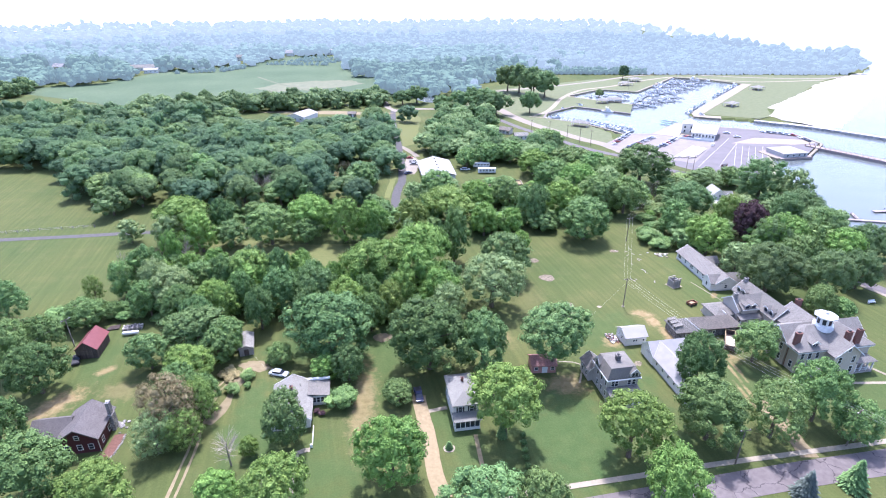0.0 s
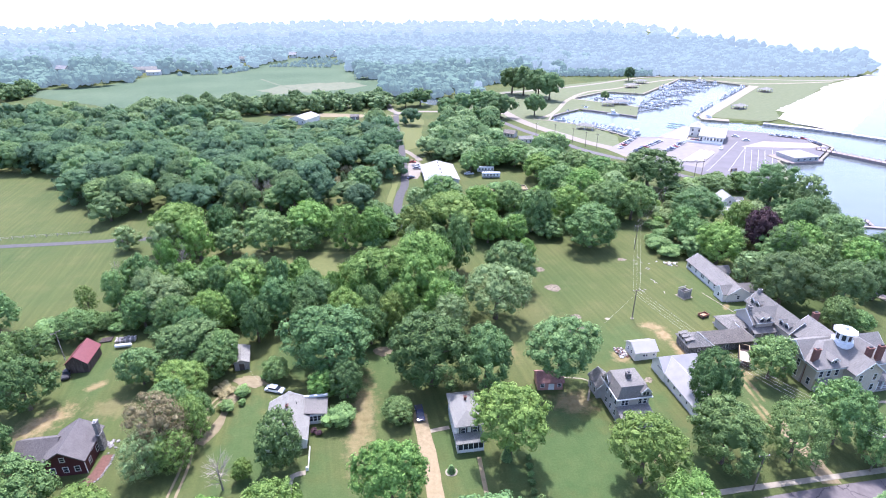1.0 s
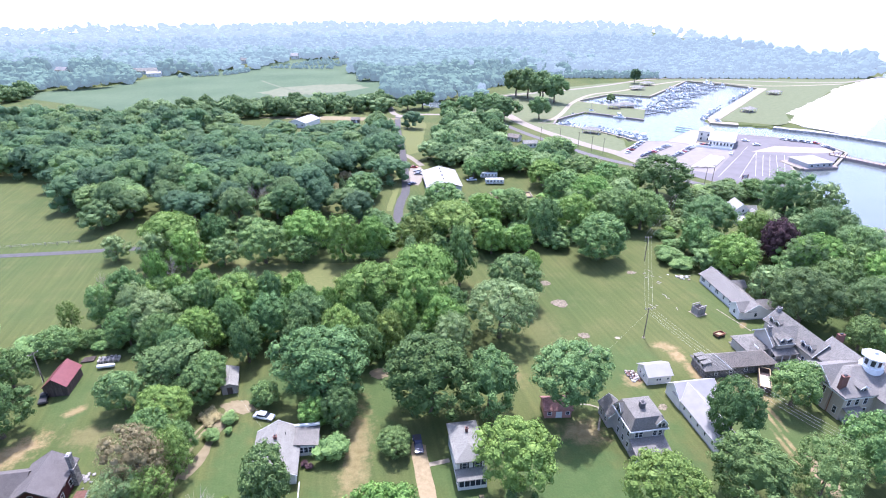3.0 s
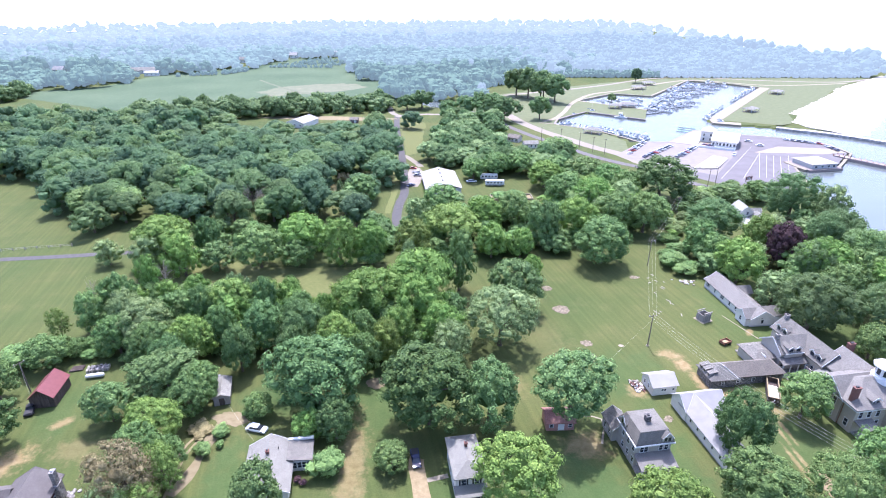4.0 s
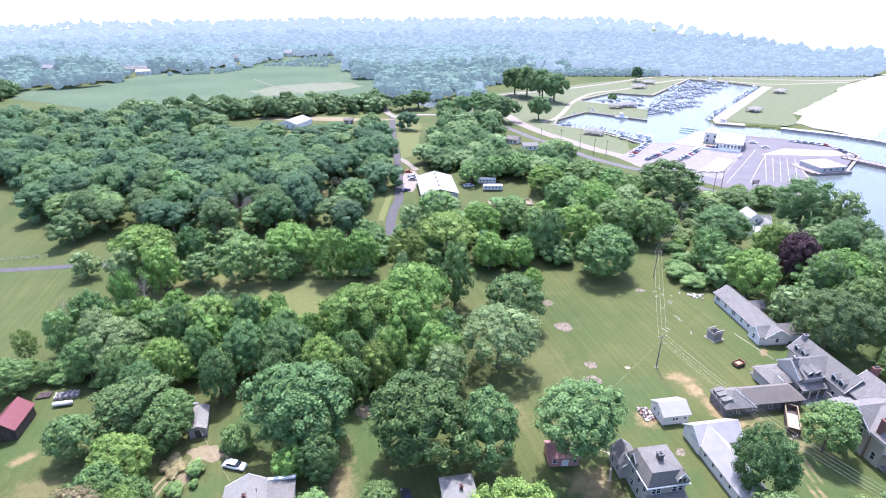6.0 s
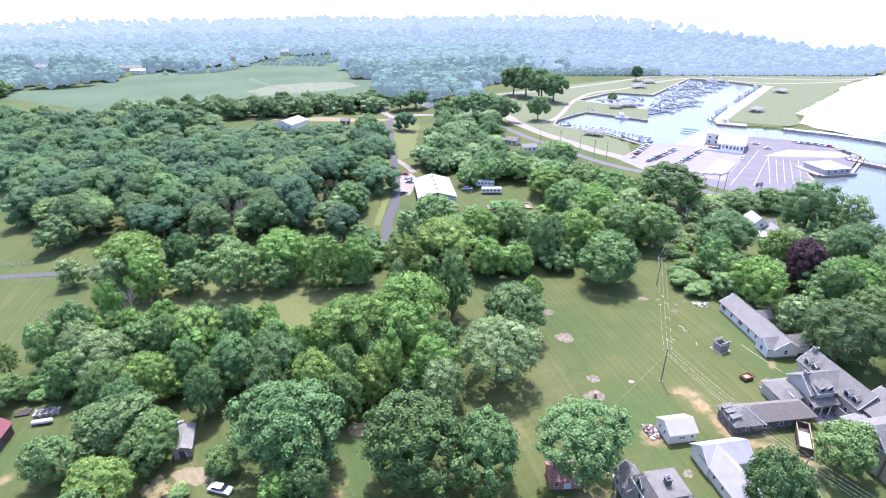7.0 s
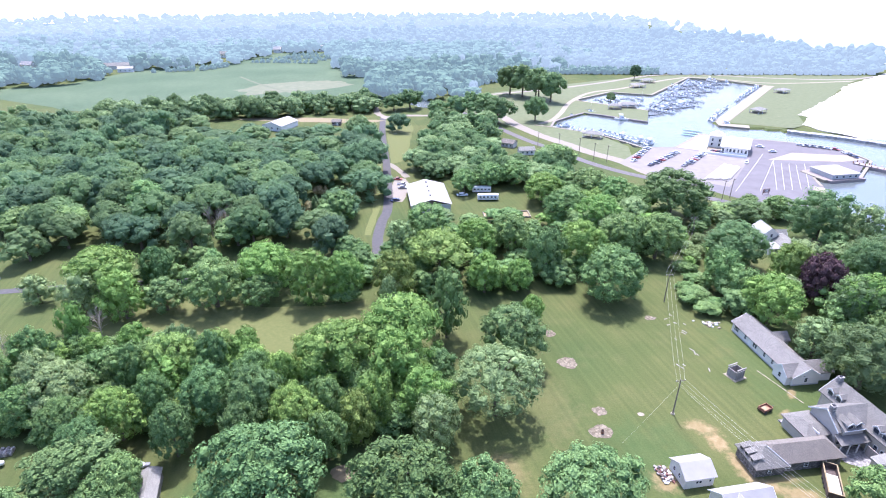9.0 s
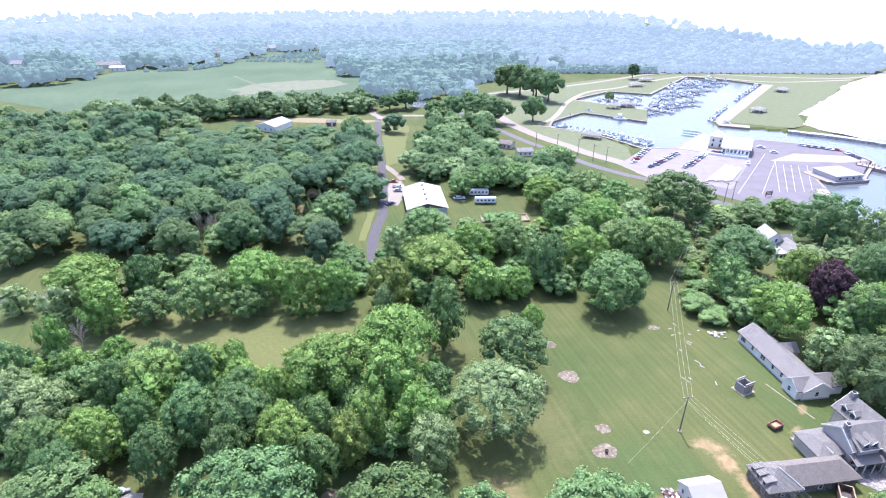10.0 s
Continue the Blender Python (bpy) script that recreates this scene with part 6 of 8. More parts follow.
def stone_cottage():
    """The low dark building with the long brown roof."""
    e = thing("outbuilding", "low dark stone outbuilding with brown-grey hipped roof", "building", 74.3, 134.5, TURN_V - 2)
    walls(e, -5.2, 8.9, -2.3, 3.0, 0, 2.5, DARK_STONE, 0.35)
    hip_roof(e, -8, 8.9, -2.3, 3.0, 2.5, 5.0, SHINGLE_BROWN, 0.0, None, 0.5)
    walls(e, -10.6, -4.2, -2.9, 3.2, 0, 2.4, DARK_STONE, 0.35)
    hip_roof(e, -10.6, -4.2, -2.9, 3.2, 2.4, 5.05, SHINGLE_GREY, 0.0, None, 0.5)
    part("hip_board", tube([(-3.68, -3.42, 2.62), (-7.0, 0.05, 5.1)], [0.1, 0.1], 5), TRIM, e, "white hip flashing")
    for y in (-1.3, 0.5, 2.1):
        d = part("dormer", boxes((-10.7, -9.0, y - 0.5, y + 0.5, 2.6, 3.7)), GREY_WOOD, e)
        part("pane", boxes((-10.75, -10.7, y - 0.35, y + 0.35, 2.75, 3.5)), GLASS, d)
        part("dormer_roof", slab(bmesh.new(), [(-11.0, y - 0.65, 3.75), (-8.6, y - 0.65, 4.2), (-8.6, y + 0.65, 4.2), (-11.0, y + 0.65, 3.75)][::1], 0.08), SHINGLE_GREY, d)
    for x in (-3, 1, 5):
        window(e, "s", -2.3, x, 1.3, 0.8, 0.9)
    window(e, "s", -2.9, -7.5, 1.3, 0.7, 0.8)


def long_house():
    e = thing("long_house", "long low white house with grey shingle roof", "house", 88.9, 172.6, 8)
    walls(e, -3.6, 3.6, -14, 10.5, 0, 2.8, WHITE_SIDING)
    gable_roof(e, -3.6, 3.6, -14, 10.5, 2.8, 5.0, SHINGLE_SLATE, WHITE_SIDING, "y", 0.45, 0.18, TRIM)
    walls(e, -5.0, -3.6, -13.6, -8.9, 0, 2.8, WHITE_SIDING)
    gable_roof(e, -5.0, -0.4, -13.6, -8.9, 2.8, 4.6, SHINGLE_SLATE, WHITE_SIDING, "x", 0.4, 0.18, TRIM, (True, False))
    walls(e, 3.6, 7.6, -13.0, -8.4, 0, 2.8, WHITE_SIDING)
    gable_roof(e, 0.4, 7.6, -13.0, -8.4, 2.8, 4.6, SHINGLE_SLATE, WHITE_SIDING, "x", 0.4, 0.18, TRIM, (False, True))
    part("plinth", boxes((-3.66, 3.66, -14.06, -13.98, 0, 0.35), (-3.68, -3.6, -8.9, 10.5, 0, 0.35)), GREY_TRIM, e, "grey concrete plinth")
    walls(e, 3.6, 6.2, 0.5, 4.5, 0, 2.6, WHITE_SIDING)
    gable_roof(e, 2.0, 6.2, 0.5, 4.5, 2.6, 4.2, SHINGLE_SLATE, WHITE_SIDING, "x", 0.35, 0.15, None, (False, True))
    for y in (8.6, 4.6, 0.9, 0.1, -3.4, -6.6):
        window(e, "w", -3.6, y, 1.6, 0.75, 1.2, BLACK if y == 8.6 else None)
    window(e, "w", -5.0, -11.2, 1.6, 0.8, 1.2)
    window(e, "s", -14, 0, 1.5, 0.8, 1.2)
    door(e, "w", -3.62, 2.6)


def mansion():
    e = thing("mansion", "large buff brick mansion with white octagonal cupola", "house", 98.4, 122.6, TURN_V)
    walls(e, -10.7, 10.2, -4.9, 6.0, 0, 6.6, BUFF_BRICK, 0.4)
    hip_roof(e, -10.7, 10.2, -4.9, 6.6, 6.6, 10.2, SHINGLE_SLATE, 0.0, 5.6, 0.7, 0.2)
    part("cornice", boxes((-11.3, 10.8, -5.5, -4.9, 6.2, 6.58), (-11.3, -10.7, -4.9, 6.0, 6.2, 6.58), (10.2, 10.8, -4.9, 6.0, 6.2, 6.58)), TRIM, e)
    # gabled block behind, end walls towards both sides
    walls(e, -11.0, 11.6, -1.4, 6.4, 0, 6.6, BUFF_BRICK, 0.4)
    gable_roof(e, -11.0, 11.6, -1.4, 6.4, 6.6, 9.8, SHINGLE_SLATE, BUFF_BRICK, "x", 0.45, 0.2, TRIM)
    part("downpipe", tube([(-10.85, -1.75, 0), (-10.85, -1.75, 6.2)], [0.09, 0.09], 6), RUST, e)
    # front gable bay
    walls(e, -2.9, 4.4, -7.9, -4.9, 0, 6.6, BUFF_BRICK, 0.4)
    gable_roof(e, -2.9, 4.4, -7.9, -0.5, 6.6, 9.5, SHINGLE_SLATE, BUFF_BRICK, "y", 0.6, 0.2, TRIM, (True, False))
    for x in (-1.2, 2.7):
        for z in (1.9, 4.9):
            window(e, "s", -7.9, x, z, 0.9, 1.8)
    window(e, "s", -7.9, 0.75, 7.9, 0.8, 1.1)
    for x in (-9.3, -7.2, -5.0):
        window(e, "s", -4.9, x, 4.9, 0.9, 1.8)
    window(e, "s", -4.9, -4.6, 1.9, 0.9, 1.8)
    for y in (0.4, 2.6, 4.8):
        for z in (1.9, 4.9):
            window(e, "w", -11.0, y, z, 0.9, 1.8)
    window(e, "w", -11.0, 2.5, 8.0, 0.8, 1.3)
    window(e, "w", -10.7, -3.4, 1.9, 0.9, 1.8)
    # small entry porch in the corner
    part("porch_floor", boxes((-10.2, -6.4, -7.4, -4.9, 0, 0.4)), PALE_STONE, e)
    shed_roof(e, -10.5, -6.1, -7.8, -4.9, 3.0, 3.5, "n", SHINGLE_SLATE)
    for x in (-10.1, -8.3, -6.5):
        part("porch_post", boxes((x - 0.1, x + 0.1, -7.4, -7.2, 0.4, 2.85)), TRIM, e)
    # dormer on the street slope
    d = part("dormer", boxes((-7.0, -5.2, -4.4, -1.6, 6.9, 8.3)), SHINGLE_SLATE, e)
    for x in (-6.5, -5.7):
        part("pane", boxes((x - 0.28, x + 0.28, -4.46, -4.38, 7.2, 8.1)), GLASS, d)
        part("pane_frame", boxes((x - 0.36, x + 0.36, -4.43, -4.4, 7.12, 8.18)), TRIM, d)
    gd = new("dormer_roof")
    gd.parent = e
    gable_roof(gd, -7.1, -5.1, -4.5, -0.8, 8.25, 9.0, SHINGLE_SLATE, TRIM, "y", 0.25, 0.1, TRIM, (True, False))
    # side porch
    part("porch_floor", boxes((4.4, 9.8, -7.8, -4.9, 0, 0.6)), GREY_WOOD, e)
    hip_roof(e, 4.4, 9.8, -7.8, -4.9, 3.4, 4.3, SHINGLE_SLATE, 1.0, None, 0.4, 0.15, "porch_roof")
    for x, y in ((4.7, -7.6), (6.3, -7.6), (8.0, -7.6), (9.6, -7.6), (9.6, -5.2)):
        part("porch_post", boxes((x - 0.14, x + 0.14, y - 0.14, y + 0.14, 0.6, 3.4)), TRIM, e)
    part("porch_rail", boxes((4.7, 9.6, -7.66, -7.54, 1.35, 1.45), (4.7, 9.6, -7.64, -7.56, 0.8, 0.86)), TRIM, e)
    # cupola
    c = new("cupola")
    c.parent = e
    c.location = (-0.2, 0.5, 9.9)
    def octagon(r0, r1, z0, z1):
        bm = bmesh.new()
        a = [bm.verts.new((r0 * math.cos(0.3927 + k * 0.7854), r0 * math.sin(0.3927 + k * 0.7854), z0)) for k in range(8)]
        b = [bm.verts.new((r1 * math.cos(0.3927 + k * 0.7854), r1 * math.sin(0.3927 + k * 0.7854), z1)) for k in range(8)]
        bm.faces.new(a[::-1]), bm.faces.new(b)
        for k in range(8):
            bm.faces.new((a[k], a[(k + 1) % 8], b[(k + 1) % 8], b[k]))
        return bm
    part("base", octagon(2.7, 2.5, -0.8, 0.5), TRIM, c)
    part("drum", octagon(1.95, 1.95, 0.5, 2.9), TRIM, c)
    part("eave", octagon(2.75, 2.75, 2.9, 3.15), TRIM, c)
    part("cap", octagon(2.6, 1.0, 3.15, 3.6), WHITE_METAL, c)
    part("finial", octagon(0.55, 0.4, 3.6, 4.1), TRIM, c)
    for k in range(8):
        p = part("pane", boxes((-0.42, 0.42, -0.05, 0.03, -0.75, 0.75)), GLASS, c)
        a = k * 0.7854
        p.matrix_local = pose(1.8 * math.cos(a), 1.8 * math.sin(a), 1.7, 0, 0, math.degrees(a) + 90)
    for x, y, z0, z1 in ((-10.0, -2.6, 6.6, 10.6), (3.1, -4.2, 7.2, 10.6), (5.7, -4.6, 6.4, 11.2)):
        chimney(e, x, y, z0, z1, 1.5, 0.8, RED_BRICK)
    # rear wing
    walls(e, -3.0, 6.8, 6.0, 13.2, 0, 5.2, BUFF_BRICK, 0.35)
    gable_roof(e, -3.0, 6.8, 3.6, 13.2, 5.2, 8.9, SHINGLE_SLATE, BUFF_BRICK, "y", 0.5, 0.2, TRIM, (False, True))
    chimney(e, 3.2, 12.8, 7.0, 10.1, 1.7, 0.9, RED_BRICK)
    part("vent", tube([(-0.6, 11.0, 6.6), (-0.6, 11.0, 7.6)], [0.09, 0.09], 7), BLACK, e)
    walls(e, -8.2, -3.0, 8.0, 11.4, 0, 3.3, BUFF_BRICK, 0.35)
    shed_roof(e, -8.6, -2.9, 7.7, 11.7, 3.5, 4.3, "e", SHINGLE_PALE)
    window(e, "w", -3.0, 7.1, 4.2, 0.8, 1.2)


def dormer(parent, x, y, z, turn, wide=1.2):
    d = new("dormer")
    d.parent = parent
    d.matrix_local = pose(x, y, z, 0, 0, turn)
    w = wide / 2
    walls(d, -w, w, 0, 1.6, 0, 1.45, GREY_SIDING, 0.12)
    gable_roof(d, -w, w, 0, 2.6, 1.4, 1.95, SHINGLE_GREY, GREY_SIDING, "y", 0.2, 0.1, TRIM, (True, False))
    part("pane", boxes((-w + 0.2, w - 0.2, -0.04, 0.02, 0.25, 1.25)), GLASS, d)


def carriage_house():
    e = thing("carriage_house", "large grey-roofed carriage house with many dormers", "house", 93.2, 142.6, TURN_V)
    # long block with its ridge running away from the street
    walls(e, -2.6, 4.0, -8.6, 8.8, 0, 5, BUFF_BRICK, 0.3)
    gable_roof(e, -2.6, 4.0, -8.6, 8.8, 5, 8.0, SHINGLE_GREY, GREY_SIDING, "y", 0.5, 0.2, TRIM)
    chimney(e, 0.4, 8.3, 7.2, 8.8, 1.1, 0.8, PALE_STONE)
    for y in (7.0, 4.8, -4.9, -7.0):
        dormer(e, -2.4, y, 5.0, 270, 1.5)
    # cross wing with its dormers over a roofed porch
    walls(e, -9.2, -2.6, -2.9, 4.4, 0, 5, GREY_SIDING, 0.3)
    gable_roof(e, -9.2, 0.4, -2.9, 4.4, 5, 7.7, SHINGLE_GREY, GREY_SIDING, "x", 0.45, 0.2, TRIM, (True, False))
    b = part("bay", boxes((-8.6, -3.7, -3.5, -1.2, 4.1, 5.5)), GREY_SIDING, e, "grey boarded bay over the porch")
    part("bay_roof", slab(bmesh.new(), [(-8.8, -3.8, 5.5), (-3.5, -3.8, 5.5), (-3.5, -0.9, 6.75), (-8.8, -0.9, 6.75)], 0.14), SHINGLE_GREY, b)
    part("bay_fascia", boxes((-8.8, -3.5, -3.86, -3.8, 5.3, 5.52)), TRIM, b)
    for x in (-7.1, -5.1):
        dormer(e, x, -3.3, 5.2, 0, 1.5)
    chimney(e, -8.7, 0.4, 6.4, 8.7, 0.9, 0.9, PALE_STONE)
    shed_roof(e, -10.0, -2.6, -5.2, -2.9, 3.1, 4.1, "n", SHINGLE_SLATE)
    for x in (-9.6, -7.4, -5.2, -3.2):
        part("porch_post", boxes((x - 0.09, x + 0.09, -5.0, -4.82, 0, 3.0)), TRIM, e)
    for x in (-8.2, -6.0, -3.8):
        window(e, "s", -2.9, x, 1.8, 0.9, 1.5)
    for y in (-4.4, -6.2, -7.8):
        window(e, "w", -2.6, y, 2.2, 0.8, 1.4)
    # low west wing
    walls(e, -15.0, -9.2, -1.4, 5.0, 0, 2.8, GREY_SIDING, 0.3)
    hip_roof(e, -15.0, -8.8, -1.4, 5.0, 2.8, 4.1, SHINGLE_GREY, 2.0, None, 0.5)
    part("ridge_flashing", boxes((-12.5, -12.4, -1.85, 1.0, 3.4, 3.82)), TRIM, e)
    for x in (-13.8, -11.2):
        window(e, "s", -1.4, x, 1.5, 0.8, 1.1)
    part("step", boxes((-14.6, -11.6, 5.0, 6.4, 0, 0.3)), PALE_STONE, e)
    # board screen round the court
    part("screen", boxes((-3.6, -3.4, -9.0, -5.4, 0, 2.4)), GREY_WOOD, e, "weathered board screen")


def stone_ruin():
    e = thing("shed", "small grey open-topped board shed on the lawn", "shed", 75.2, 161.8, 25)
    walls(e, -1.5, 1.5, -1.3, 1.3, 0, 2.3, GREY_WOOD, 0.18)
    for x in (-1.3, -0.5, 0.3, 1.1):
        part("post", boxes((x, x + 0.2, -1.4, -1.2, 0, 2.9)), GREY_WOOD, e)
    part("lintel", boxes((-1.6, 1.6, -1.42, -1.18, 2.9, 3.1)), GREY_WOOD, e)
    part("lintel", boxes((-1.6, 1.6, 1.18, 1.42, 2.7, 2.9)), GREY_WOOD, e)
    part("slab", boxes((-2, 2, -1.9, 1.8, 0, 0.12)), CONCRETE, e)


def weathered_shed():
    e = thing("shed", "weathered grey board shed with mossy roof", "shed", -55.2, 124.4, 18)
    walls(e, -1.8, 1.8, -3.6, 3.6, 0, 2.4, GREY_WOOD, 0.12)
    gable_roof(e, -1.8, 1.8, -3.6, 3.6, 2.4, 3.2, SHINGLE_PALE, GREY_WOOD, "y", 0.3, 0.1)
    part("door", boxes((-0.6, 0.6, -3.66, -3.6, 0.05, 2.0)), DARK_WOOD, e)


red_barn()
maroon_house()
pale_roof_bungalow()
white_house()
red_shed()
grey_house()
small_garage()
long_white_building()
stone_cottage()
long_house()
mansion()
carriage_house()
stone_ruin()
weathered_shed()

# ---- vehicles ----
def car_bodies(paint, long=4.6, roofed=True):
    bm = bmesh.new()
    h = long / 2
    side = [(-h, 0.35), (-h, 0.72), (-h + 0.15, 0.86), (h - 1.3, 0.92), (h - 0.1, 0.74), (h, 0.55), (h, 0.35)]
    for s in (-0.88, 0.88):
        side_v = [bm.verts.new((x, s, z)) for x, z in side]
        bm.faces.new(side_v if s < 0 else side_v[::-1])
    bm.verts.ensure_lookup_table()
    n = len(side)
    for k in range(n):
        bm.faces.new((bm.verts[(k + 1) % n], bm.verts[k], bm.verts[n + k], bm.verts[n + (k + 1) % n]))
    bmesh.ops.recalc_face_normals(bm, faces=bm.faces[:])
    return bm


def car(name, label, x, y, turn, paint, long=4.6, pickup=False, group=""):
    e = thing(name, label, "car", x, y, turn, group=group)
    body = part("body", car_bodies(paint, long), paint, e)
    h = long / 2
    c0, c1 = (-0.6, 1.1) if pickup else (-h + 0.75, h - 1.6)
    bm = bmesh.new()
    low = [bm.verts.new(p) for p in ((c0, -0.8, 0.86), (c1 + 0.5, -0.8, 0.88), (c1 + 0.5, 0.8, 0.88), (c0, 0.8, 0.86))]
    top = [bm.verts.new(p) for p in ((c0 + 0.5, -0.62, 1.42), (c1 - 0.35, -0.62, 1.42), (c1 - 0.35, 0.62, 1.42), (c0 + 0.5, 0.62, 1.42))]
    for k in range(4):
        bm.faces.new((low[k], low[(k + 1) % 4], top[(k + 1) % 4], top[k]))
    bm.faces.new(top), bm.faces.new(low[::-1])
    part("cabin_glass", bm, GLASS, e)
    part("cabin_roof", boxes((c0 + 0.4, c1 - 0.25, -0.7, 0.7, 1.4, 1.47)), paint, e)
    if pickup:
        part("bed", boxes((-h + 0.15, -0.75, -0.7, 0.7, 0.9, 0.95)), BLACK, e)
    for wx in (-h + 0.85, h - 0.85):
        for s in (-0.86, 0.86):
            w = part("wheel", tube([(wx, s - 0.1, 0.33), (wx, s + 0.1, 0.33)], [0.33, 0.33], 12), RUBBER, e)
            part("rim", tube([(wx, s - 0.11, 0.33), (wx, s + 0.11, 0.33)], [0.19, 0.19], 10), STEEL, w)
    for s in (-0.6, 0.6):
        part("headlight", boxes((h - 0.02, h + 0.02, s - 0.18, s + 0.18, 0.58, 0.7)), TRIM, e)
    return e


car("car", "white sedan parked on a dirt drive", -43.1, 113.0, -13, CAR_WHITE, 4.9)
car("pickup_truck", "dark blue pickup truck parked on the gravel drive", -6.9, 105.4, -78, CAR_BLUE, 5.2, True)
car("pickup_truck", "dark pickup parked beside the red barn", -98.4, 117.8, 115, BLACK, 4.8, True)
car("car", "orange-red truck beside a metal barn", -26 + 1.5, 314, 0, CAR_RED, 5.4, True)
car("car", "white truck beside a metal barn", -21, 306.5, -5, CAR_WHITE, 5.4, True)
car("car", "pale car beside a metal barn", -20.5, 301, 0, CAR_GREY)
car("car", "dark car beside a metal barn", -22.5, 284, 40, CAR_BLUE)

lot_a = car("car", "parked car in the harbour lot", 106, 349, 40, CAR_WHITE, group="cars in the harbour lot")
lot_b = car("car", "dark parked car in the harbour lot", 113, 341, 40, CAR_BLUE, group="cars in the harbour lot")
lot_c = car("car", "grey parked car in the harbour lot", 131, 340, 40, CAR_GREY, group="cars in the harbour lot")
lot_d = car("car", "red parked car in the harbour lot", 160, 368, -30, CAR_RED, group="cars in the harbour lot")
LOT_RNG = random.Random(12)


def row_of_cars(a, b, count, turn):
    for i in range(count):
        t = (i + 0.5) / count
        x, y = a[0] + (b[0] - a[0]) * t, a[1] + (b[1] - a[1]) * t
        if LOT_RNG.random() < 0.9:
            copy_thing(LOT_RNG.choice((lot_a, lot_b, lot_c, lot_c, lot_a, lot_d)), pose(x + LOT_RNG.uniform(-0.3, 0.3), y, 0.05, 0, 0, turn + LOT_RNG.uniform(-4, 4)))


row_of_cars((108, 353), (123, 377), 7, 10)
row_of_cars((115, 343), (137, 367), 9, 0)
row_of_cars((133, 342), (152, 365), 9, 0)
row_of_cars((158, 370), (163, 366), 2, -30)
row_of_cars((214, 387), (236, 373.5), 7, -60)
row_of_cars((235.5, 370), (235.5, 356), 3, 80)
for x, y, a in ((192, 380, -30), (194, 369, -10), (168, 347, 60)):
    copy_thing(lot_a, pose(x, y, 0.05, 0, 0, a))


def trailer_rows():
    """Long floating dock sections laid side by side on low stands."""
    for i in range(9):
        t = i / 8
        x0, y0, x1, y1 = 132 + 11.5 * t, 316.5 - 1.1 * t, 154.5 + 6.3 * t, 344 - 5 * t
        a = math.atan2(y1 - y0, x1 - x0)
        n = math.hypot(x1 - x0, y1 - y0) / 2 - (i % 3) * 1.1
        e = thing("dock_section", "long pale dock section stored in the harbour lot", "dock", (x0 + x1) / 2, (y0 + y1) / 2, math.degrees(a), 0.05, "stored dock sections")
        part("deck", boxes((-n, n, -0.34, 0.34, 0.55, 0.75)), STORED, e)
        for s in (-0.3, 0.3):
            part("beam", boxes((-n, n, s - 0.07, s + 0.07, 0.35, 0.55)), TRIM, e)
        for k in range(4):
            x = -n * 0.85 + k * n * 0.567
            part("stand", boxes((x - 0.3, x + 0.3, -0.5, 0.5, 0, 0.35)), DARK_DOCK, e)


trailer_rows()


def camper(x, y, turn, long, label):
    e = thing("travel_trailer", label, "camper", x, y, turn)
    part("body", soft(boxes((-long / 2, long / 2, -1.2, 1.2, 0.5, 3.0)), 0.18), TRIM, e)
    for i in range(int(long / 1.8)):
        part("window", boxes((-long / 2 + 0.8 + i * 1.7, -long / 2 + 1.7 + i * 1.7, -1.23, -1.19, 1.6, 2.3)), GLASS, e)
    part("stripe", boxes((-long / 2 + 0.2, long / 2 - 0.2, -1.22, -1.195, 1.0, 1.2)), CAR_BLUE, e)
    part("air_conditioner", boxes((-0.5, 0.4, -0.35, 0.35, 3.0, 3.25)), TRIM, e)
    for wx in (-0.4, 0.4):
        for s in (-1.1, 1.1):
            part("wheel", tube([(wx, s - 0.1, 0.35), (wx, s + 0.1, 0.35)], [0.35, 0.35], 10), RUBBER, e)
    part("hitch", boxes((long / 2, long / 2 + 1.0, -0.08, 0.08, 0.5, 0.6)), BLACK, e)


camper(20, 286, 1, 9.5, "white travel trailer with dark windows and a blue stripe")
camper(17.5, 296.5, 1, 9, "white travel trailer parked under trees")
car("van", "white van parked by the travel trailers", 8.4, 291.5, 10, CAR_WHITE, 5.4)


def dumpster():
    e = thing("dump_trailer", "long brown open-topped dump trailer with pale load", "trailer", 78.4, 128.4, 66)
    part("bed", boxes((-4.2, 4.2, -1.3, 1.3, 0.6, 0.8), (-4.2, 4.2, -1.3, -1.18, 0.8, 2.0), (-4.2, 4.2, 1.18, 1.3, 0.8, 2.0), (-4.2, -4.08, -1.18, 1.18, 0.8, 2.0), (4.08, 4.2, -1.18, 1.18, 0.8, 2.0)), DARK_WOOD, e)
    part("rim", boxes((-4.25, 4.25, -1.36, -1.12, 2.0, 2.1), (-4.25, 4.25, 1.12, 1.36, 2.0, 2.1), (-4.25, -4.05, -1.12, 1.12, 2.0, 2.1), (4.05, 4.25, -1.12, 1.12, 2.0, 2.1)), STRAW, e)
    part("load", boxes((-3.9, 1.4, -1.1, 1.1, 0.8, 1.55)), SAND, e, "pale sandy load")
    for wx in (-1.2, 0.0, 1.2):
        for s in (-1.2, 1.2):
            part("wheel", tube([(wx, s - 0.13, 0.4), (wx, s + 0.13, 0.4)], [0.4, 0.4], 10), RUBBER, e)


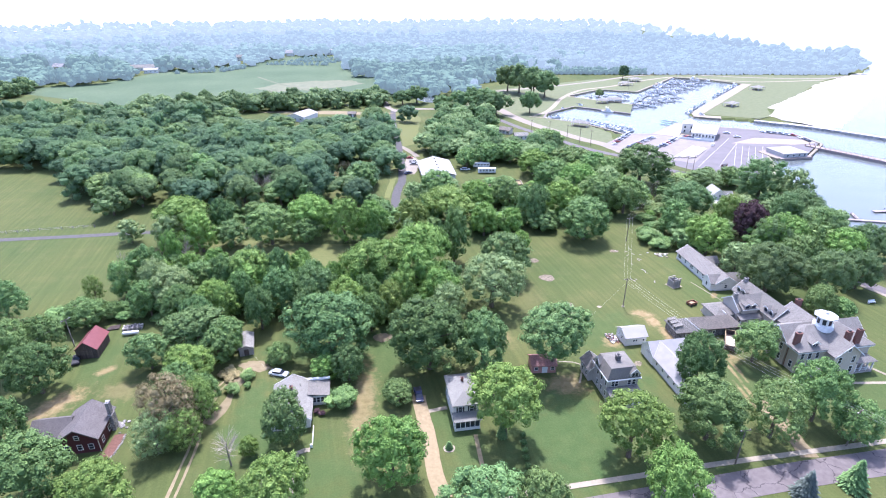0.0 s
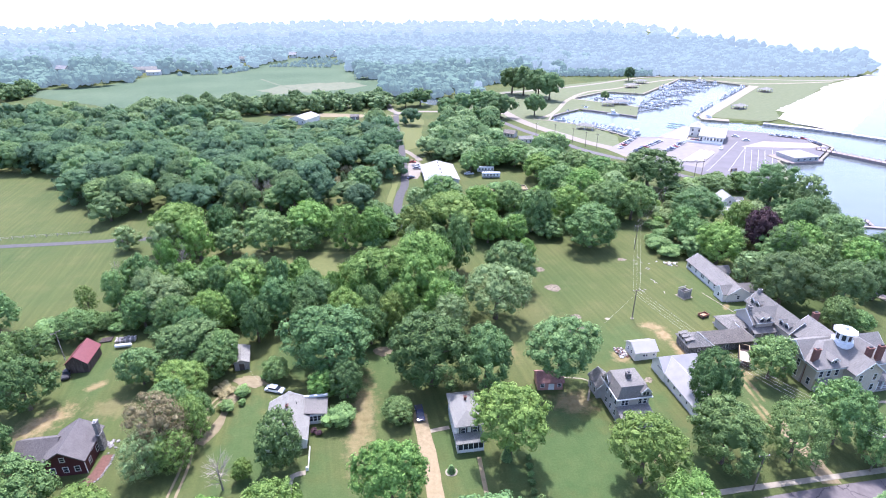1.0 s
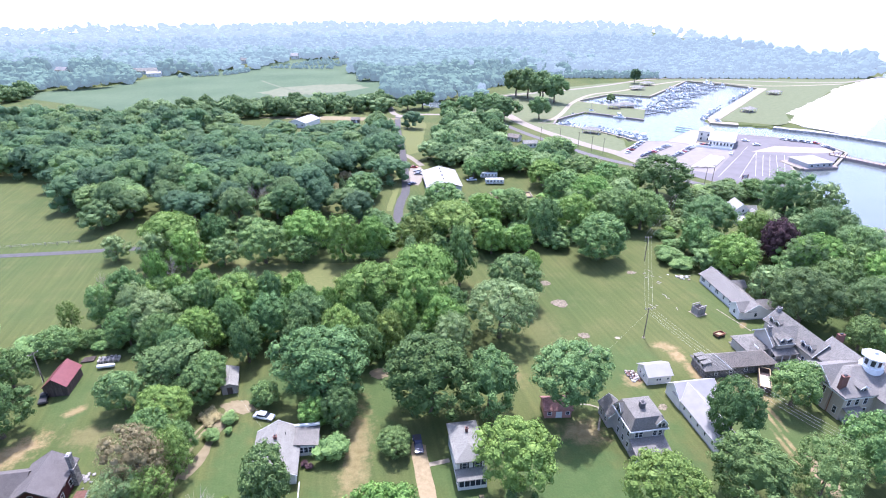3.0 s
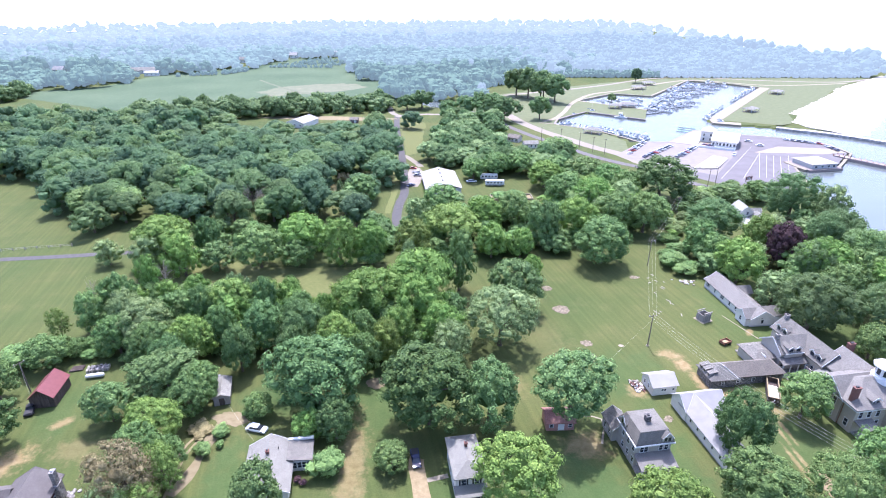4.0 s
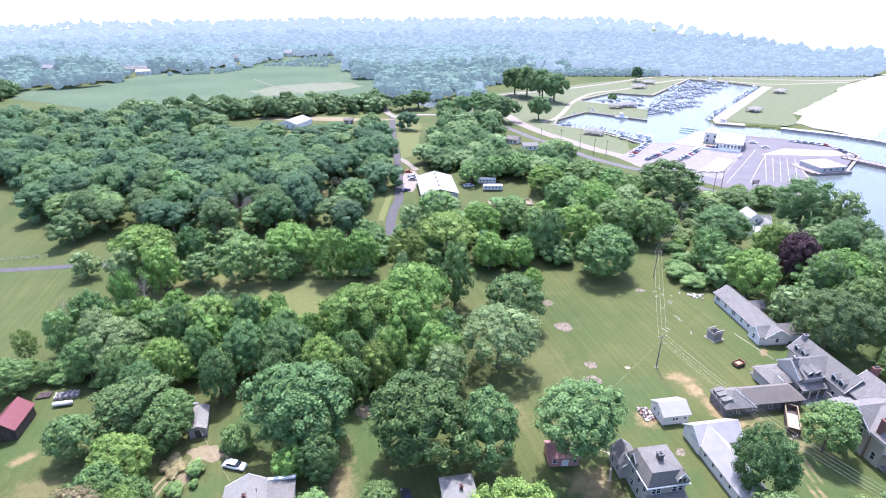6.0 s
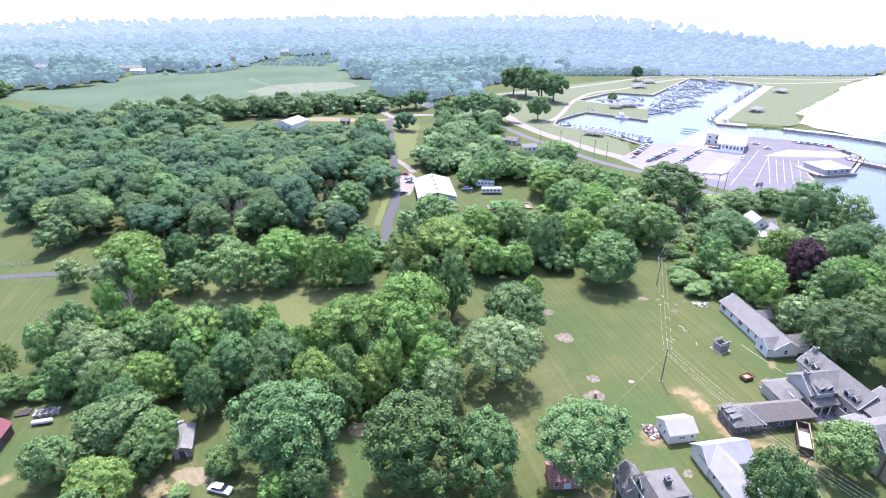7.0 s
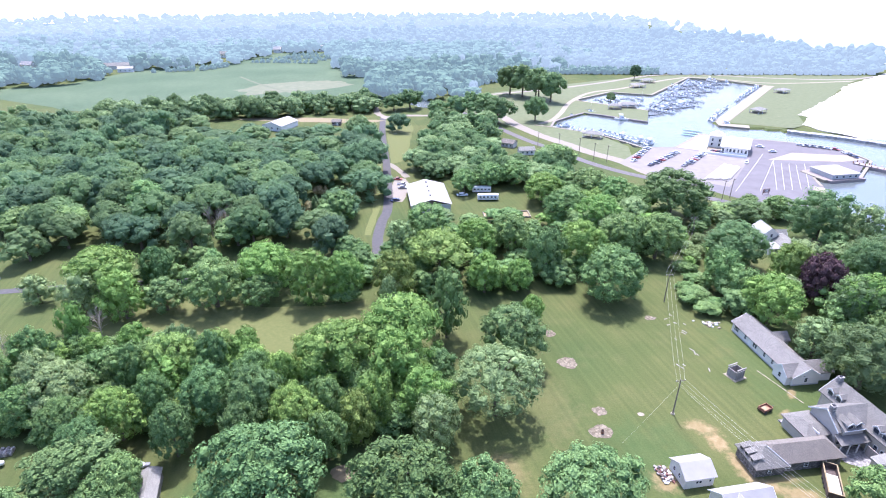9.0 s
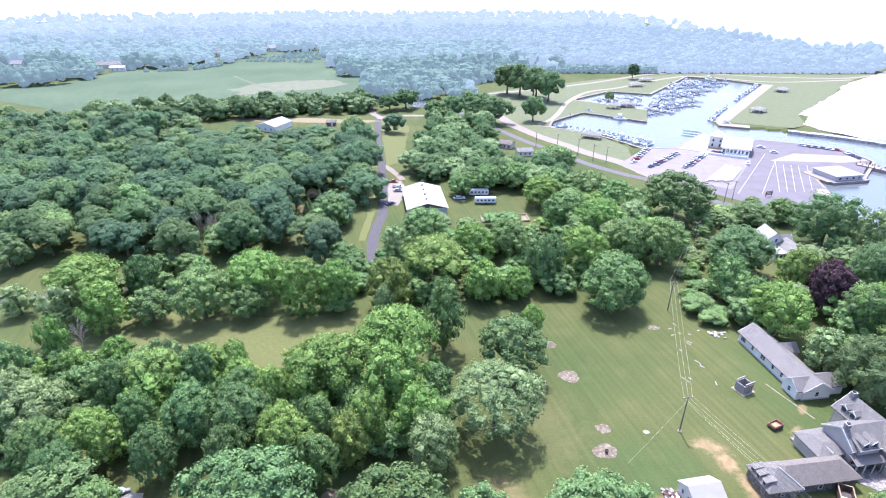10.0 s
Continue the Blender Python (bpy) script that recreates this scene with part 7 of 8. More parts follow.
def cart():
    e = thing("hay_wagon", "small rusty red wagon on the lawn", "wagon", 76.3, 149.4, 25)
    part("box", boxes((-1.4, 1.4, -0.9, 0.9, 0.5, 0.62), (-1.4, 1.4, -0.9, -0.8, 0.62, 1.15), (-1.4, 1.4, 0.8, 0.9, 0.62, 1.15), (-1.4, -1.3, -0.8, 0.8, 0.62, 1.15), (1.3, 1.4, -0.8, 0.8, 0.62, 1.15)), RUST, e)
    part("load", boxes((-0.9, 0.5, -0.6, 0.5, 0.62, 0.95)), STRAW, e)
    for wx in (-0.9, 0.9):
        for s in (-0.95, 0.95):
            part("wheel", tube([(wx, s - 0.06, 0.4), (wx, s + 0.06, 0.4)], [0.4, 0.4], 12), BLACK, e)
    part("tongue", boxes((1.4, 3.0, -0.05, 0.05, 0.4, 0.5)), BLACK, e)


WEATHERED = (STORED, GREY_WOOD, PALE_STONE)


def tank_and_firewood():
    e = thing("propane_tank", "long white tank lying on the grass", "tank", -90.6, 130.2, 14)
    part("shell", tube([(-2.2, 0, 0.75), (-1.9, 0, 0.75), (1.9, 0, 0.75), (2.2, 0, 0.75)], [0.25, 0.55, 0.55, 0.25], 14), TRIM, e)
    for x in (-1.3, 1.3):
        part("foot", boxes((x - 0.1, x + 0.1, -0.4, 0.4, 0, 0.3)), CONCRETE, e)
    w = thing("firewood_stack", "split grey firewood stacked in rows beside the tank", "firewood", -91.6, 133.4, 18)
    rng = random.Random(3)
    for row in range(3):
        for k in range(13):
            x, z = -2.5 + 0.4 * k + rng.uniform(-0.08, 0.08), rng.uniform(0.75, 1.15)
            part("billet", soft(boxes((x - 0.17, x + 0.17, row * 0.72 - 1.05, row * 0.72 - 0.38, 0.0, z)), 0.06), WEATHERED[k * 7 % 3], w)
    logs = thing("log_pile", "row of dark logs along the yard edge", "logs", -97.4, 133.5, 15)
    for i in range(5):
        part("log", tube([(-1.6 + 0.1 * i, i * 0.45 - 1, 0.25), (1.6, i * 0.45 - 1 + 0.1, 0.25)], [0.24, 0.2], 8), DARK_WOOD, logs)



def covered_mower():
    e = thing("mower", "garden mower under a grey-blue cover behind the shed", "mower", -59.8, 130.6, 12)
    part("cover", soft(boxes((-1.5, 0.4, -0.6, 0.6, 0.35, 1.0), (-0.9, 0.2, -0.5, 0.5, 1.0, 1.45)), 0.15), TARP, e)
    part("bonnet", soft(boxes((0.4, 1.4, -0.45, 0.45, 0.4, 0.95)), 0.1), CAR_GREY, e)
    for wx in (-0.9, 0.9):
        for sy in (-0.6, 0.6):
            part("wheel", tube([(wx, sy - 0.12, 0.3), (wx, sy + 0.12, 0.3)], [0.3, 0.3], 10), RUBBER, e)


covered_mower()
dumpster()
cart()
tank_and_firewood()


# ---- poles, wires and fences ----
def utility_pole(x, y, height, arm_turn, lean=0.0):
    e = thing("utility_pole", "tall brown wooden utility pole with crossarm", "utility pole", x, y, arm_turn)
    part("pole", tube([(0, 0, -0.3), (0, 0, height)], [0.17, 0.11], 8), POLE_WOOD, e)
    part("crossarm", boxes((-1.2, 1.2, -0.07, 0.07, height - 0.45, height - 0.3)), POLE_WOOD, e)
    for k in (-1.05, 0.0, 1.05):
        part("insulator", tube([(k, 0, height - 0.3), (k, 0, height - 0.08)], [0.07, 0.05], 8), TRIM, e)
    return e


def wires(ends, offsets, sag=0.7, radius=0.015, label="pale overhead wire strung between poles"):
    for off in offsets:
        pts = []
        for a, b in zip(ends, ends[1:]):
            A, B = Vector(a), Vector(b)
            side = Vector((B.y - A.y, A.x - B.x, 0)).normalized() * off
            for k in range(8):
                t = k / 8
                p = A.lerp(B, t) + side
                p.z -= sag * 4 * t * (1 - t)
                pts.append(p)
        pts.append(Vector(ends[-1]) + side)
        tagged(part("overhead_wire", tube([tuple(p) for p in pts], [radius] * len(pts), 5), WIRE, None), label, "wire", "overhead wires")


part("collar", tube([(0, 0, 0), (0, 0, 0.25)], [0.5, 0.42], 14), CONCRETE, utility_pole(54.5, 148.0, 10.0, 12), "pale concrete collar")
wires([(54.5, 148, 8.6), (40.4, 138.9, 0.05)], (0.0,), 0.1, 0.012, "thin guy wire from a pole to the lawn")
utility_pole(69.8, 197.5, 10.0, 12)
utility_pole(68.6, 114.0, 10.0, 30)
utility_pole(86.2, 90.8, 10.0, 30)
utility_pole(60.0, 85.5, 9.5, 10)
utility_pole(-103.3, 124.4, 9.0, 60)
utility_pole(96.0, 243.0, 10.0, 30)
wires([(96, 243, 9.9), (69.8, 197.5, 9.9), (54.5, 148, 9.9), (68.6, 114, 9.9), (86.2, 90.8, 9.9), (118, 55, 9.9)], (-1.05, 0.0, 1.05))
wires([(54.5, 148, 8.3), (68.6, 114, 8.3), (86.2, 90.8, 8.3)], (0.0,))
wires([(-103.3, 124.4, 8.6), (-98.8, 119.4, 3.6)], (0.0,), 0.2)
wires([(-103.3, 124.4, 8.6), (-108, 112, 7.5)], (0.0,), 0.3)
wires([(-53.6, 121, 2.6), (-41, 106.5, 3.2)], (0.0,), 0.3, 0.012)
for x, y in ((56, 378), (68, 374), (78, 363), (84, 352), (90, 347), (128, 288), (133, 291)):
    utility_pole(x, y, 9.5, -50)


def meadow_fence():
    e = thing("fence", "low wooden post and rail fence along the meadow", "fence", 0, 0)
    pts = [(-240 + i * 4, 187.5 + i * 0.9) for i in range(24)]
    for i, (x, y) in enumerate(pts):
        part("post", boxes((x - 0.08, x + 0.08, y - 0.08, y + 0.08, 0, 1.3)), GREY_WOOD, e)
        if i:
            for z in (0.6, 1.1):
                part("rail", tube([(*pts[i - 1], z), (x, y, z)], [0.05, 0.05], 5), GREY_WOOD, e)


meadow_fence()


def round_bush(x, y, height, radius, look_name="mid"):
    tree("shrub", look_name, x, y, height, radius)


spruce(0.6, 88.9, 1.9, 0.55, LEAF_DARK, "small dark clipped evergreen in a stone bed")
spruce(12.2, 92.5, 4.2, 0.9, LEAF_DARK, "narrow dark evergreen beside the lawn")
spruce(69.5, 77.5, 7.0, 2.6)
spruce(80.5, 80.0, 7.5, 2.6, LEAF_DARK, "green spruce beside the street")
dead_tree(-44.5, 83.5, 9, 4.2)
dead_tree(-93.5, 174.5, 11, 3.4)
dead_tree(-106.5, 158.5, 13, 2.0)
dead_tree(-101, 155.5, 12, 1.8)
for k in range(14):
    a, b = THIN_SPOTS[k % 2]
    dead_tree(a + WOOD_RNG.uniform(-5, 5), b + WOOD_RNG.uniform(-12, 12), WOOD_RNG.uniform(9, 15), WOOD_RNG.uniform(1.8, 3.0))
    tree("small_ash", "brown" if k % 3 else "dark", a + WOOD_RNG.uniform(-6, 6), b + WOOD_RNG.uniform(-12, 12), WOOD_RNG.uniform(4, 8), WOOD_RNG.uniform(2.4, 3.6), 0.05)
for x, y, h, r in ((-55.8, 113.6, 1.5, 1.8), (-54.2, 112.4, 1.2, 1.5), (-57.0, 112.0, 1.4, 1.6), (-55.0, 110.6, 1.1, 1.4)):
    round_bush(x, y, h, r, "brown")
# Row of bushes in the darkened leaves, also covering for lawn shadow.
for x, y in ((16.8, 92.6), (16.8, 90.3), (16.8, 88.2), (16.8, 86.1), (16.8, 84.0), (16.9, 82.1)):
    round_bush(x, y, 1.2, 0.75, "shade")
for x, y, h, r in ((-104.6, 138.6, 6.5, 3.4), (-100.2, 139.2, 5.2, 2.8), (-96.8, 138.0, 3.0, 2.4), (-93.0, 139.4, 3.6, 2.6), (-98.6, 141.6, 4.0, 3.0), (-86.0, 137.2, 2.6, 2.2)):
    tree("small_maple" if h > 3.2 else "shrub", "mid", x, y, h, r, 0.04)
for x, y, r in ((-30.2, 99.3, 0.9), (-28.8, 98.6, 0.8)):
    round_bush(x, y, 1.3, r, "purple")
for x, y, r in ((-47, 117.5, 1.0), (-50, 112, 1.2), (-49.4, 108, 1.0), (66, 122, 1.0), (13, 104, 0.9), (-59, 118, 1.3)):
    round_bush(x, y, 1.6, r, "mid")


def bench():
    e = thing("bench", "white garden swing bench on the lawn", "bench", 133.4, 151.2, 10)
    part("seat", boxes((-1.2, 1.2, -0.3, 0.3, 0.45, 0.52)), TRIM, e)
    part("backrest", boxes((-1.2, 1.2, 0.3, 0.38, 0.52, 1.1)), TRIM, e)
    for x in (-1.1, 1.1):
        part("leg", boxes((x - 0.06, x + 0.06, -0.3, 0.36, 0, 0.45)), TRIM, e)


bench()


def fire_pit_box():
    e = thing("fire_barrel", "dark rusty burn barrel on bare ground", "barrel", 36.7, 141.6, 0)
    part("drum", tube([(0, 0, 0), (0, 0, 0.9)], [0.35, 0.35], 14, False), RUST, e)
    part("ash", tube([(0, 0, 0.0), (0, 0, 0.6)], [0.32, 0.32], 12), BLACK, e)


fire_pit_box()

# ---- buildings across the wood ----
def metal_barn():
    e = thing("pole_barn", "pale metal pole barn beside the lane", "barn", -7.4, 284, 8.5)
    walls(e, -8.4, 8.4, -13.5, 13.5, 0, 3.6, GREY_TRIM, 0.15)
    gable_roof(e, -8.4, 8.4, -13.5, 13.5, 3.6, 5.9, WHITE_METAL, DARK_WOOD, "y", 0.6, 0.1)
    for y in (-9, -3, 3, 9):
        part("vent", tube([(0, y, 5.9), (0, y, 6.5)], [0.35, 0.35], 8), BLACK, e)
    for k in range(9):
        for s in (-1, 1):
            part("seam", slab(bmesh.new(), [(s * 0.05, -12 + k * 3, 6.03), (s * 9.0, -12 + k * 3, 3.58), (s * 9.0, -11.92 + k * 3, 3.58), (s * 0.05, -11.92 + k * 3, 6.03)][::s], 0.04), WHITE_METAL, e)
    part("door", boxes((-2.5, 2.5, -13.58, -13.5, 0.05, 3.2)), GREY_WOOD, e)
    f = thing("foundation", "low pale concrete foundation in a clearing", "foundation", 27, 268, 5)
    for r in ((-10, 10, -3.5, -3.1), (-10, 10, 3.1, 3.5), (-10, -9.6, -3.1, 3.1), (9.6, 10, -3.1, 3.1), (0, 0.4, -3.1, 3.1)):
        part("wall", boxes((*r, 0, 0.7)), CONCRETE, f)
    part("floor", boxes((-9.6, 9.6, -3.1, 3.1, 0, 0.12)), DRIVE, f)


def small_house(name, label, x, y, turn, w, l, eave, ridge, wall, roof, along="x"):
    e = thing(name, label, "house", x, y, turn)
    walls(e, -w / 2, w / 2, -l / 2, l / 2, 0, eave, wall)
    gable_roof(e, -w / 2, w / 2, -l / 2, l / 2, eave, ridge, roof, wall, along, 0.4)
    for k in (-0.3, 0.0, 0.3):
        window(e, "s", -l / 2, k * w, eave * 0.55, 0.9, 1.2, None, False)
    for k in (-0.25, 0.25):
        window(e, "w", -w / 2, k * l, eave * 0.55, 0.9, 1.2, None, False)
    door(e, "s", -l / 2, w * 0.15)
    return e


metal_barn()
small_house("barn", "white roofed farm barn beyond the wood", -115, 424, -18, 15, 20, 3.6, 6.0, WHITE_SIDING, WHITE_METAL, "y")


def shore_house():
    e = thing("house", "white shore house with gables and a flat porch", "house", 123.2, 242.6, 0)
    walls(e, -2.8, 2.8, -3.8, 4.0, 0, 5.0, WHITE_SIDING)
    gable_roof(e, -2.8, 2.8, -3.8, 4.0, 5.0, 7.4, WHITE_METAL, WHITE_SIDING, "y", 0.45, 0.15, TRIM)
    window(e, "s", -3.8, 0.6, 4.4, 0.8, 1.2)
    for y in (-2.4, 1.6):
        window(e, "w", -2.8, y, 3.8, 0.8, 1.2)
    walls(e, 2.8, 6.6, -3.4, 0.4, 0, 4.2, WHITE_SIDING)
    gable_roof(e, 1.6, 6.6, -3.4, 0.4, 4.2, 5.9, SHINGLE_PALE, WHITE_SIDING, "x", 0.35, 0.15, TRIM, (False, True))
    walls(e, 1.2, 8.2, -11.0, -3.4, 0, 3.0, WHITE_SIDING)
    gable_roof(e, 1.2, 8.2, -11.0, -3.4, 3.0, 5.2, SHINGLE_PALE, WHITE_SIDING, "y", 0.4, 0.15, TRIM)
    walls(e, -3.6, 1.2, -11.6, -5.6, 0, 2.7, WHITE_SIDING, 0.15)
    part("porch_roof", boxes((-4.0, 1.4, -12.0, -5.3, 2.7, 2.95)), WHITE_METAL, e)
    for x in (-2.6, -1.2, 0.2):
        window(e, "s", -11.6, x, 1.6, 0.9, 1.3, None, False)
    for x in (3.0, 6.0):
        window(e, "s", -11.0, x, 1.6, 0.9, 1.3)


shore_house()
small_house("house", "small white house with grey roof by the harbour road", 47, 363, 8, 9, 5.5, 2.8, 4.2, WHITE_SIDING, SHINGLE_PALE)
small_house("house", "brown house with grey roof by the harbour road", 38.5, 379, -30, 8, 6, 2.8, 4.4, GREY_SIDING, SHINGLE_BROWN)
small_house("house", "white farmhouse beyond the field", -306, 823, 0, 12, 8, 5, 8, WHITE_SIDING, SHINGLE_PALE)
small_house("house", "low farm building with dark roof", -389, 711, 15, 34, 10, 4, 7, WHITE_SIDING, SHINGLE_PALE)
small_house("house", "low farm shed with pale roof", -366, 688, 15, 16, 9, 4, 6, WHITE_SIDING, WHITE_METAL)
small_house("house", "cottage with pale roof near the beach", 462, 705, 20, 14, 9, 3.5, 6, WHITE_SIDING, SHINGLE_PALE)
small_house("house", "cottage with grey roof near the beach", 480, 714, 20, 12, 9, 3.5, 6, WHITE_SIDING, SHINGLE_BROWN)
for i, (x, y) in enumerate(FAR_HOUSES[3:]):
    w, lift = (11, 13, 15)[i % 3], 0
    e = thing("house", "small white house in a gap of the far woods", "house", x, y, (0, 12, -10)[i % 3], group="far houses")
    walls(e, -w / 2, w / 2, -4, 4, lift, lift + 5 + i % 2, WHITE_SIDING)
    gable_roof(e, -w / 2, w / 2, -4, 4, lift + 5 + i % 2, lift + 8.5, WHITE_METAL, WHITE_SIDING, ("x", "y")[i % 2], 0.4)
    for k in (-0.3, 0.3):
        window(e, "s", -4, k * w, lift + 3.2, 1.1, 1.5, None, False)
for x, y in ((-76, 562), (-68, 568), (-60, 572)):
    small_house("shed", "small pale shed behind the trees", x, y, 20, 6, 5, 2.6, 3.8, WHITE_SIDING, WHITE_METAL)
small_house("shed", "small dark shed in the farm yard", -78, 434, 0, 6, 5, 2.6, 3.8, DARK_WOOD, SHINGLE_BROWN)

# ---- harbour ----
def harbour_building():
    e = thing("harbour_building", "white harbour building with white metal roof", "building", 174, 374, -28)
    walls(e, -7, 7, -11, 12, 0, 4, WHITE_SIDING)
    gable_roof(e, -7, 7, -11, 12, 4, 7.6, WHITE_METAL, WHITE_SIDING, "x", 0.9, 0.15, TRIM)
    for i in range(7):
        window(e, "s", -11, -6 + i * 2, 2.0, 1.2, 1.8, None, False)
    for y in (-8, -4, 0, 4, 8):
        window(e, "w", -7, y, 2.0, 1.2, 1.6, None, False)
        window(e, "e", 7, y, 2.0, 1.2, 1.6, None, False)
    walls(e, -15, -7, 0, 10, 0, 6.5, WHITE_SIDING)
    hip_roof(e, -15, -7, 0, 10, 6.5, 9.5, WHITE_METAL, 0.0)
    for y in (2, 5, 8):
        window(e, "w", -15, y, 5, 1.0, 1.4, None, False)
    for x in (-13, -9):
        window(e, "s", 0, x, 4.6, 1.0, 1.6, None, False)
        window(e, "s", 0, x, 1.8, 1.0, 1.6, None, False)
    part("terrace", boxes((-15, 7, -17, -11, 0, 0.5), (-15, 7, -17.3, -17, 0, 1.4), (-15.3, -15, -17.3, 0, 0, 1.4)), TRIM, e, "low white terrace wall")
    for i in range(6):
        part("post", boxes((-7 + i * 2.8, -6.8 + i * 2.8, -12.6, -12.4, 0.5, 3.2)), TRIM, e)


def pavilion(x, y, turn, w, l):
    e = thing("pavilion", "open picnic pavilion with pale hipped roof", "pavilion", x, y, turn, group="picnic pavilions")
    hip_roof(e, -w / 2, w / 2, -l / 2, l / 2, 2.6, 4.4, SHINGLE_PALE, 0.0)
    for px in (-w / 2 + 0.3, 0, w / 2 - 0.3):
        for py in (-l / 2 + 0.3, l / 2 - 0.3):
            part("post", boxes((px - 0.12, px + 0.12, py - 0.12, py + 0.12, 0, 2.6)), TRIM, e)
    part("floor", boxes((-w / 2, w / 2, -l / 2, l / 2, 0, 0.12)), CONCRETE, e)
    for py in (-l / 4, l / 4):
        part("table", boxes((-w / 3, w / 3, py - 0.4, py + 0.4, 0.7, 0.78), (-w / 3, -w / 3 + 0.2, py - 0.3, py + 0.3, 0.1, 0.7), (w / 3 - 0.2, w / 3, py - 0.3, py + 0.3, 0.1, 0.7)), GREY_WOOD, e)


harbour_building()
for x, y, a, w, l in ((242, 482, 35, 11, 8), (309, 571, 35, 12, 9), (95, 402, -28, 12, 6), (146, 500, -10, 14, 7), (134, 494, -10, 10, 6), (184, 597, 10, 13, 8), (203, 626, 10, 13, 8)):
    pavilion(x, y, a, w, l)


def boathouse():
    e = thing("boathouse", "low grey boathouse with pale hipped roof", "boathouse", 203.5, 327, 12)
    hip_roof(e, -8, 8, -7.5, 7.0, 2.5, 4.0, WHITE_METAL, 3.0, None, 0.6, 0.2)
    walls(e, -8, 8, -7.5, 7.0, 0.2, 2.5, GREY_TRIM, 0.2)
    part("deck", boxes((-11, 10.5, -9.5, 9.5, -2.6, 0.25)), DARK_DOCK, e)
    for x in (-5.5, -1.5, 2.5, 6.0):
        window(e, "s", -7.5, x, 1.3, 1.4, 1.0, None, False)
    part("walkway", boxes((-13, -10.9, -8, 8, -2.6, 0.35)), CONCRETE, e)


boathouse()


def pier_posts():
    e = thing("pier_railing", "rusty red railing posts along the pier", "railing", 0, 0)
    for i in range(30):
        t = i / 29
        x, y = (228 + 24 * t * 2.0, 347 - 35 * t * 2.0) if t < 0.5 else (252 + 48 * (t - 0.5) * 2, 312 - 72 * (t - 0.5) * 2)
        for s in (-1.9, 1.9):
            part("post", boxes((x + s - 0.15, x + s + 0.15, y + s * 0.6 - 0.15, y + s * 0.6 + 0.15, 0.4, 1.6)), RUST, e)


pier_posts()


def boat_of(name, label, long, cabin, cover=None):
    """A motor boat: pointed hull, deck, cabin, windscreen."""
    e = thing(name, label, "boat", 0, 0, 0, -1.0, "boats in the harbour")
    w = long * 0.16
    bm = bmesh.new()
    rail = [(-long / 2, -w), (long * 0.15, -w), (long * 0.38, -w * 0.6), (long / 2, 0), (long * 0.38, w * 0.6), (long * 0.15, w), (-long / 2, w)]
    top = [bm.verts.new((x, y, 0.9 + 0.35 * max(0, x / long))) for x, y in rail]
    low = [bm.verts.new((x * 0.93, y * 0.7, -0.3)) for x, y in rail]
    bm.faces.new(top), bm.faces.new(low[::-1])
    for k in range(7):
        bm.faces.new((low[k], low[(k + 1) % 7], top[(k + 1) % 7], top[k]))
    part("hull", bm, TRIM, e)
    part("cockpit", boxes((-long * 0.45, -long * 0.1, -w * 0.75, w * 0.75, 0.92, 0.96)), cover or DOCK, e)
    if cabin:
        part("cabin", boxes((-long * 0.1, long * 0.28, -w * 0.7, w * 0.7, 0.9, 1.9, 0.2)), TRIM, e)
        part("windscreen", boxes((-long * 0.02, long * 0.2, -w * 0.62, w * 0.62, 1.5, 2.3, 0.25)), GLASS, e)
    if cabin > 1:
        part("flybridge", boxes((-long * 0.2, long * 0.1, -w * 0.6, w * 0.6, 2.3, 3.1, 0.2)), TRIM, e)
        part("bimini", boxes((-long * 0.22, long * 0.06, -w * 0.65, w * 0.65, 4.0, 4.08)), cover or TRIM, e)
        for s in (-1, 1):
            part("bimini_pole", boxes((-0.05, 0.05, s * w * 0.55 - 0.04, s * w * 0.55 + 0.04, 3.0, 4.0)), STEEL, e)
    return e


def sail_boat():
    e = boat_of("sailing_boat", "white sailing boat with a bare mast", 9.0, 1, CANVAS_BLUE)
    part("mast", tube([(0.4, 0, 0.9), (0.4, 0, 12)], [0.09, 0.06], 6), STEEL, e)
    part("boom", tube([(0.3, 0, 2.4), (-3.6, 0, 2.4)], [0.16, 0.12], 6), CANVAS_BLUE, e)
    return e


fleet = [boat_of("motor_boat", "white open motor boat at its mooring", 6.5, 1), boat_of("motor_boat", "white cabin cruiser at its mooring", 10, 2), boat_of("motor_boat", "white motor boat with a blue cover", 7.5, 1, CANVAS_BLUE), sail_boat()]
homes = [(78, 434, 30), (197, 455, 54), (84, 436, 20), (112, 484, -30)]
for b, (x, y, a) in zip(fleet, homes):
    b.matrix_world = pose(x, y, -1.0, 0, 0, a)
BOAT_RNG = random.Random(21)


def moor(x, y, turn, kinds=(0, 0, 1, 2, 3)):
    copy_thing(fleet[BOAT_RNG.choice(kinds)], pose(x, y, -1.0, 0, 0, turn + BOAT_RNG.uniform(-4, 4)))


def along_line(a, b, count, off, turn, kinds=(0, 0, 1, 2, 3), fill=0.9):
    dx, dy = b[0] - a[0], b[1] - a[1]
    d = math.hypot(dx, dy)
    for i in range(count):
        t = (i + 0.5) / count
        if BOAT_RNG.random() < fill:
            moor(a[0] + dx * t - dy / d * off, a[1] + dy * t + dx / d * off, turn, kinds)


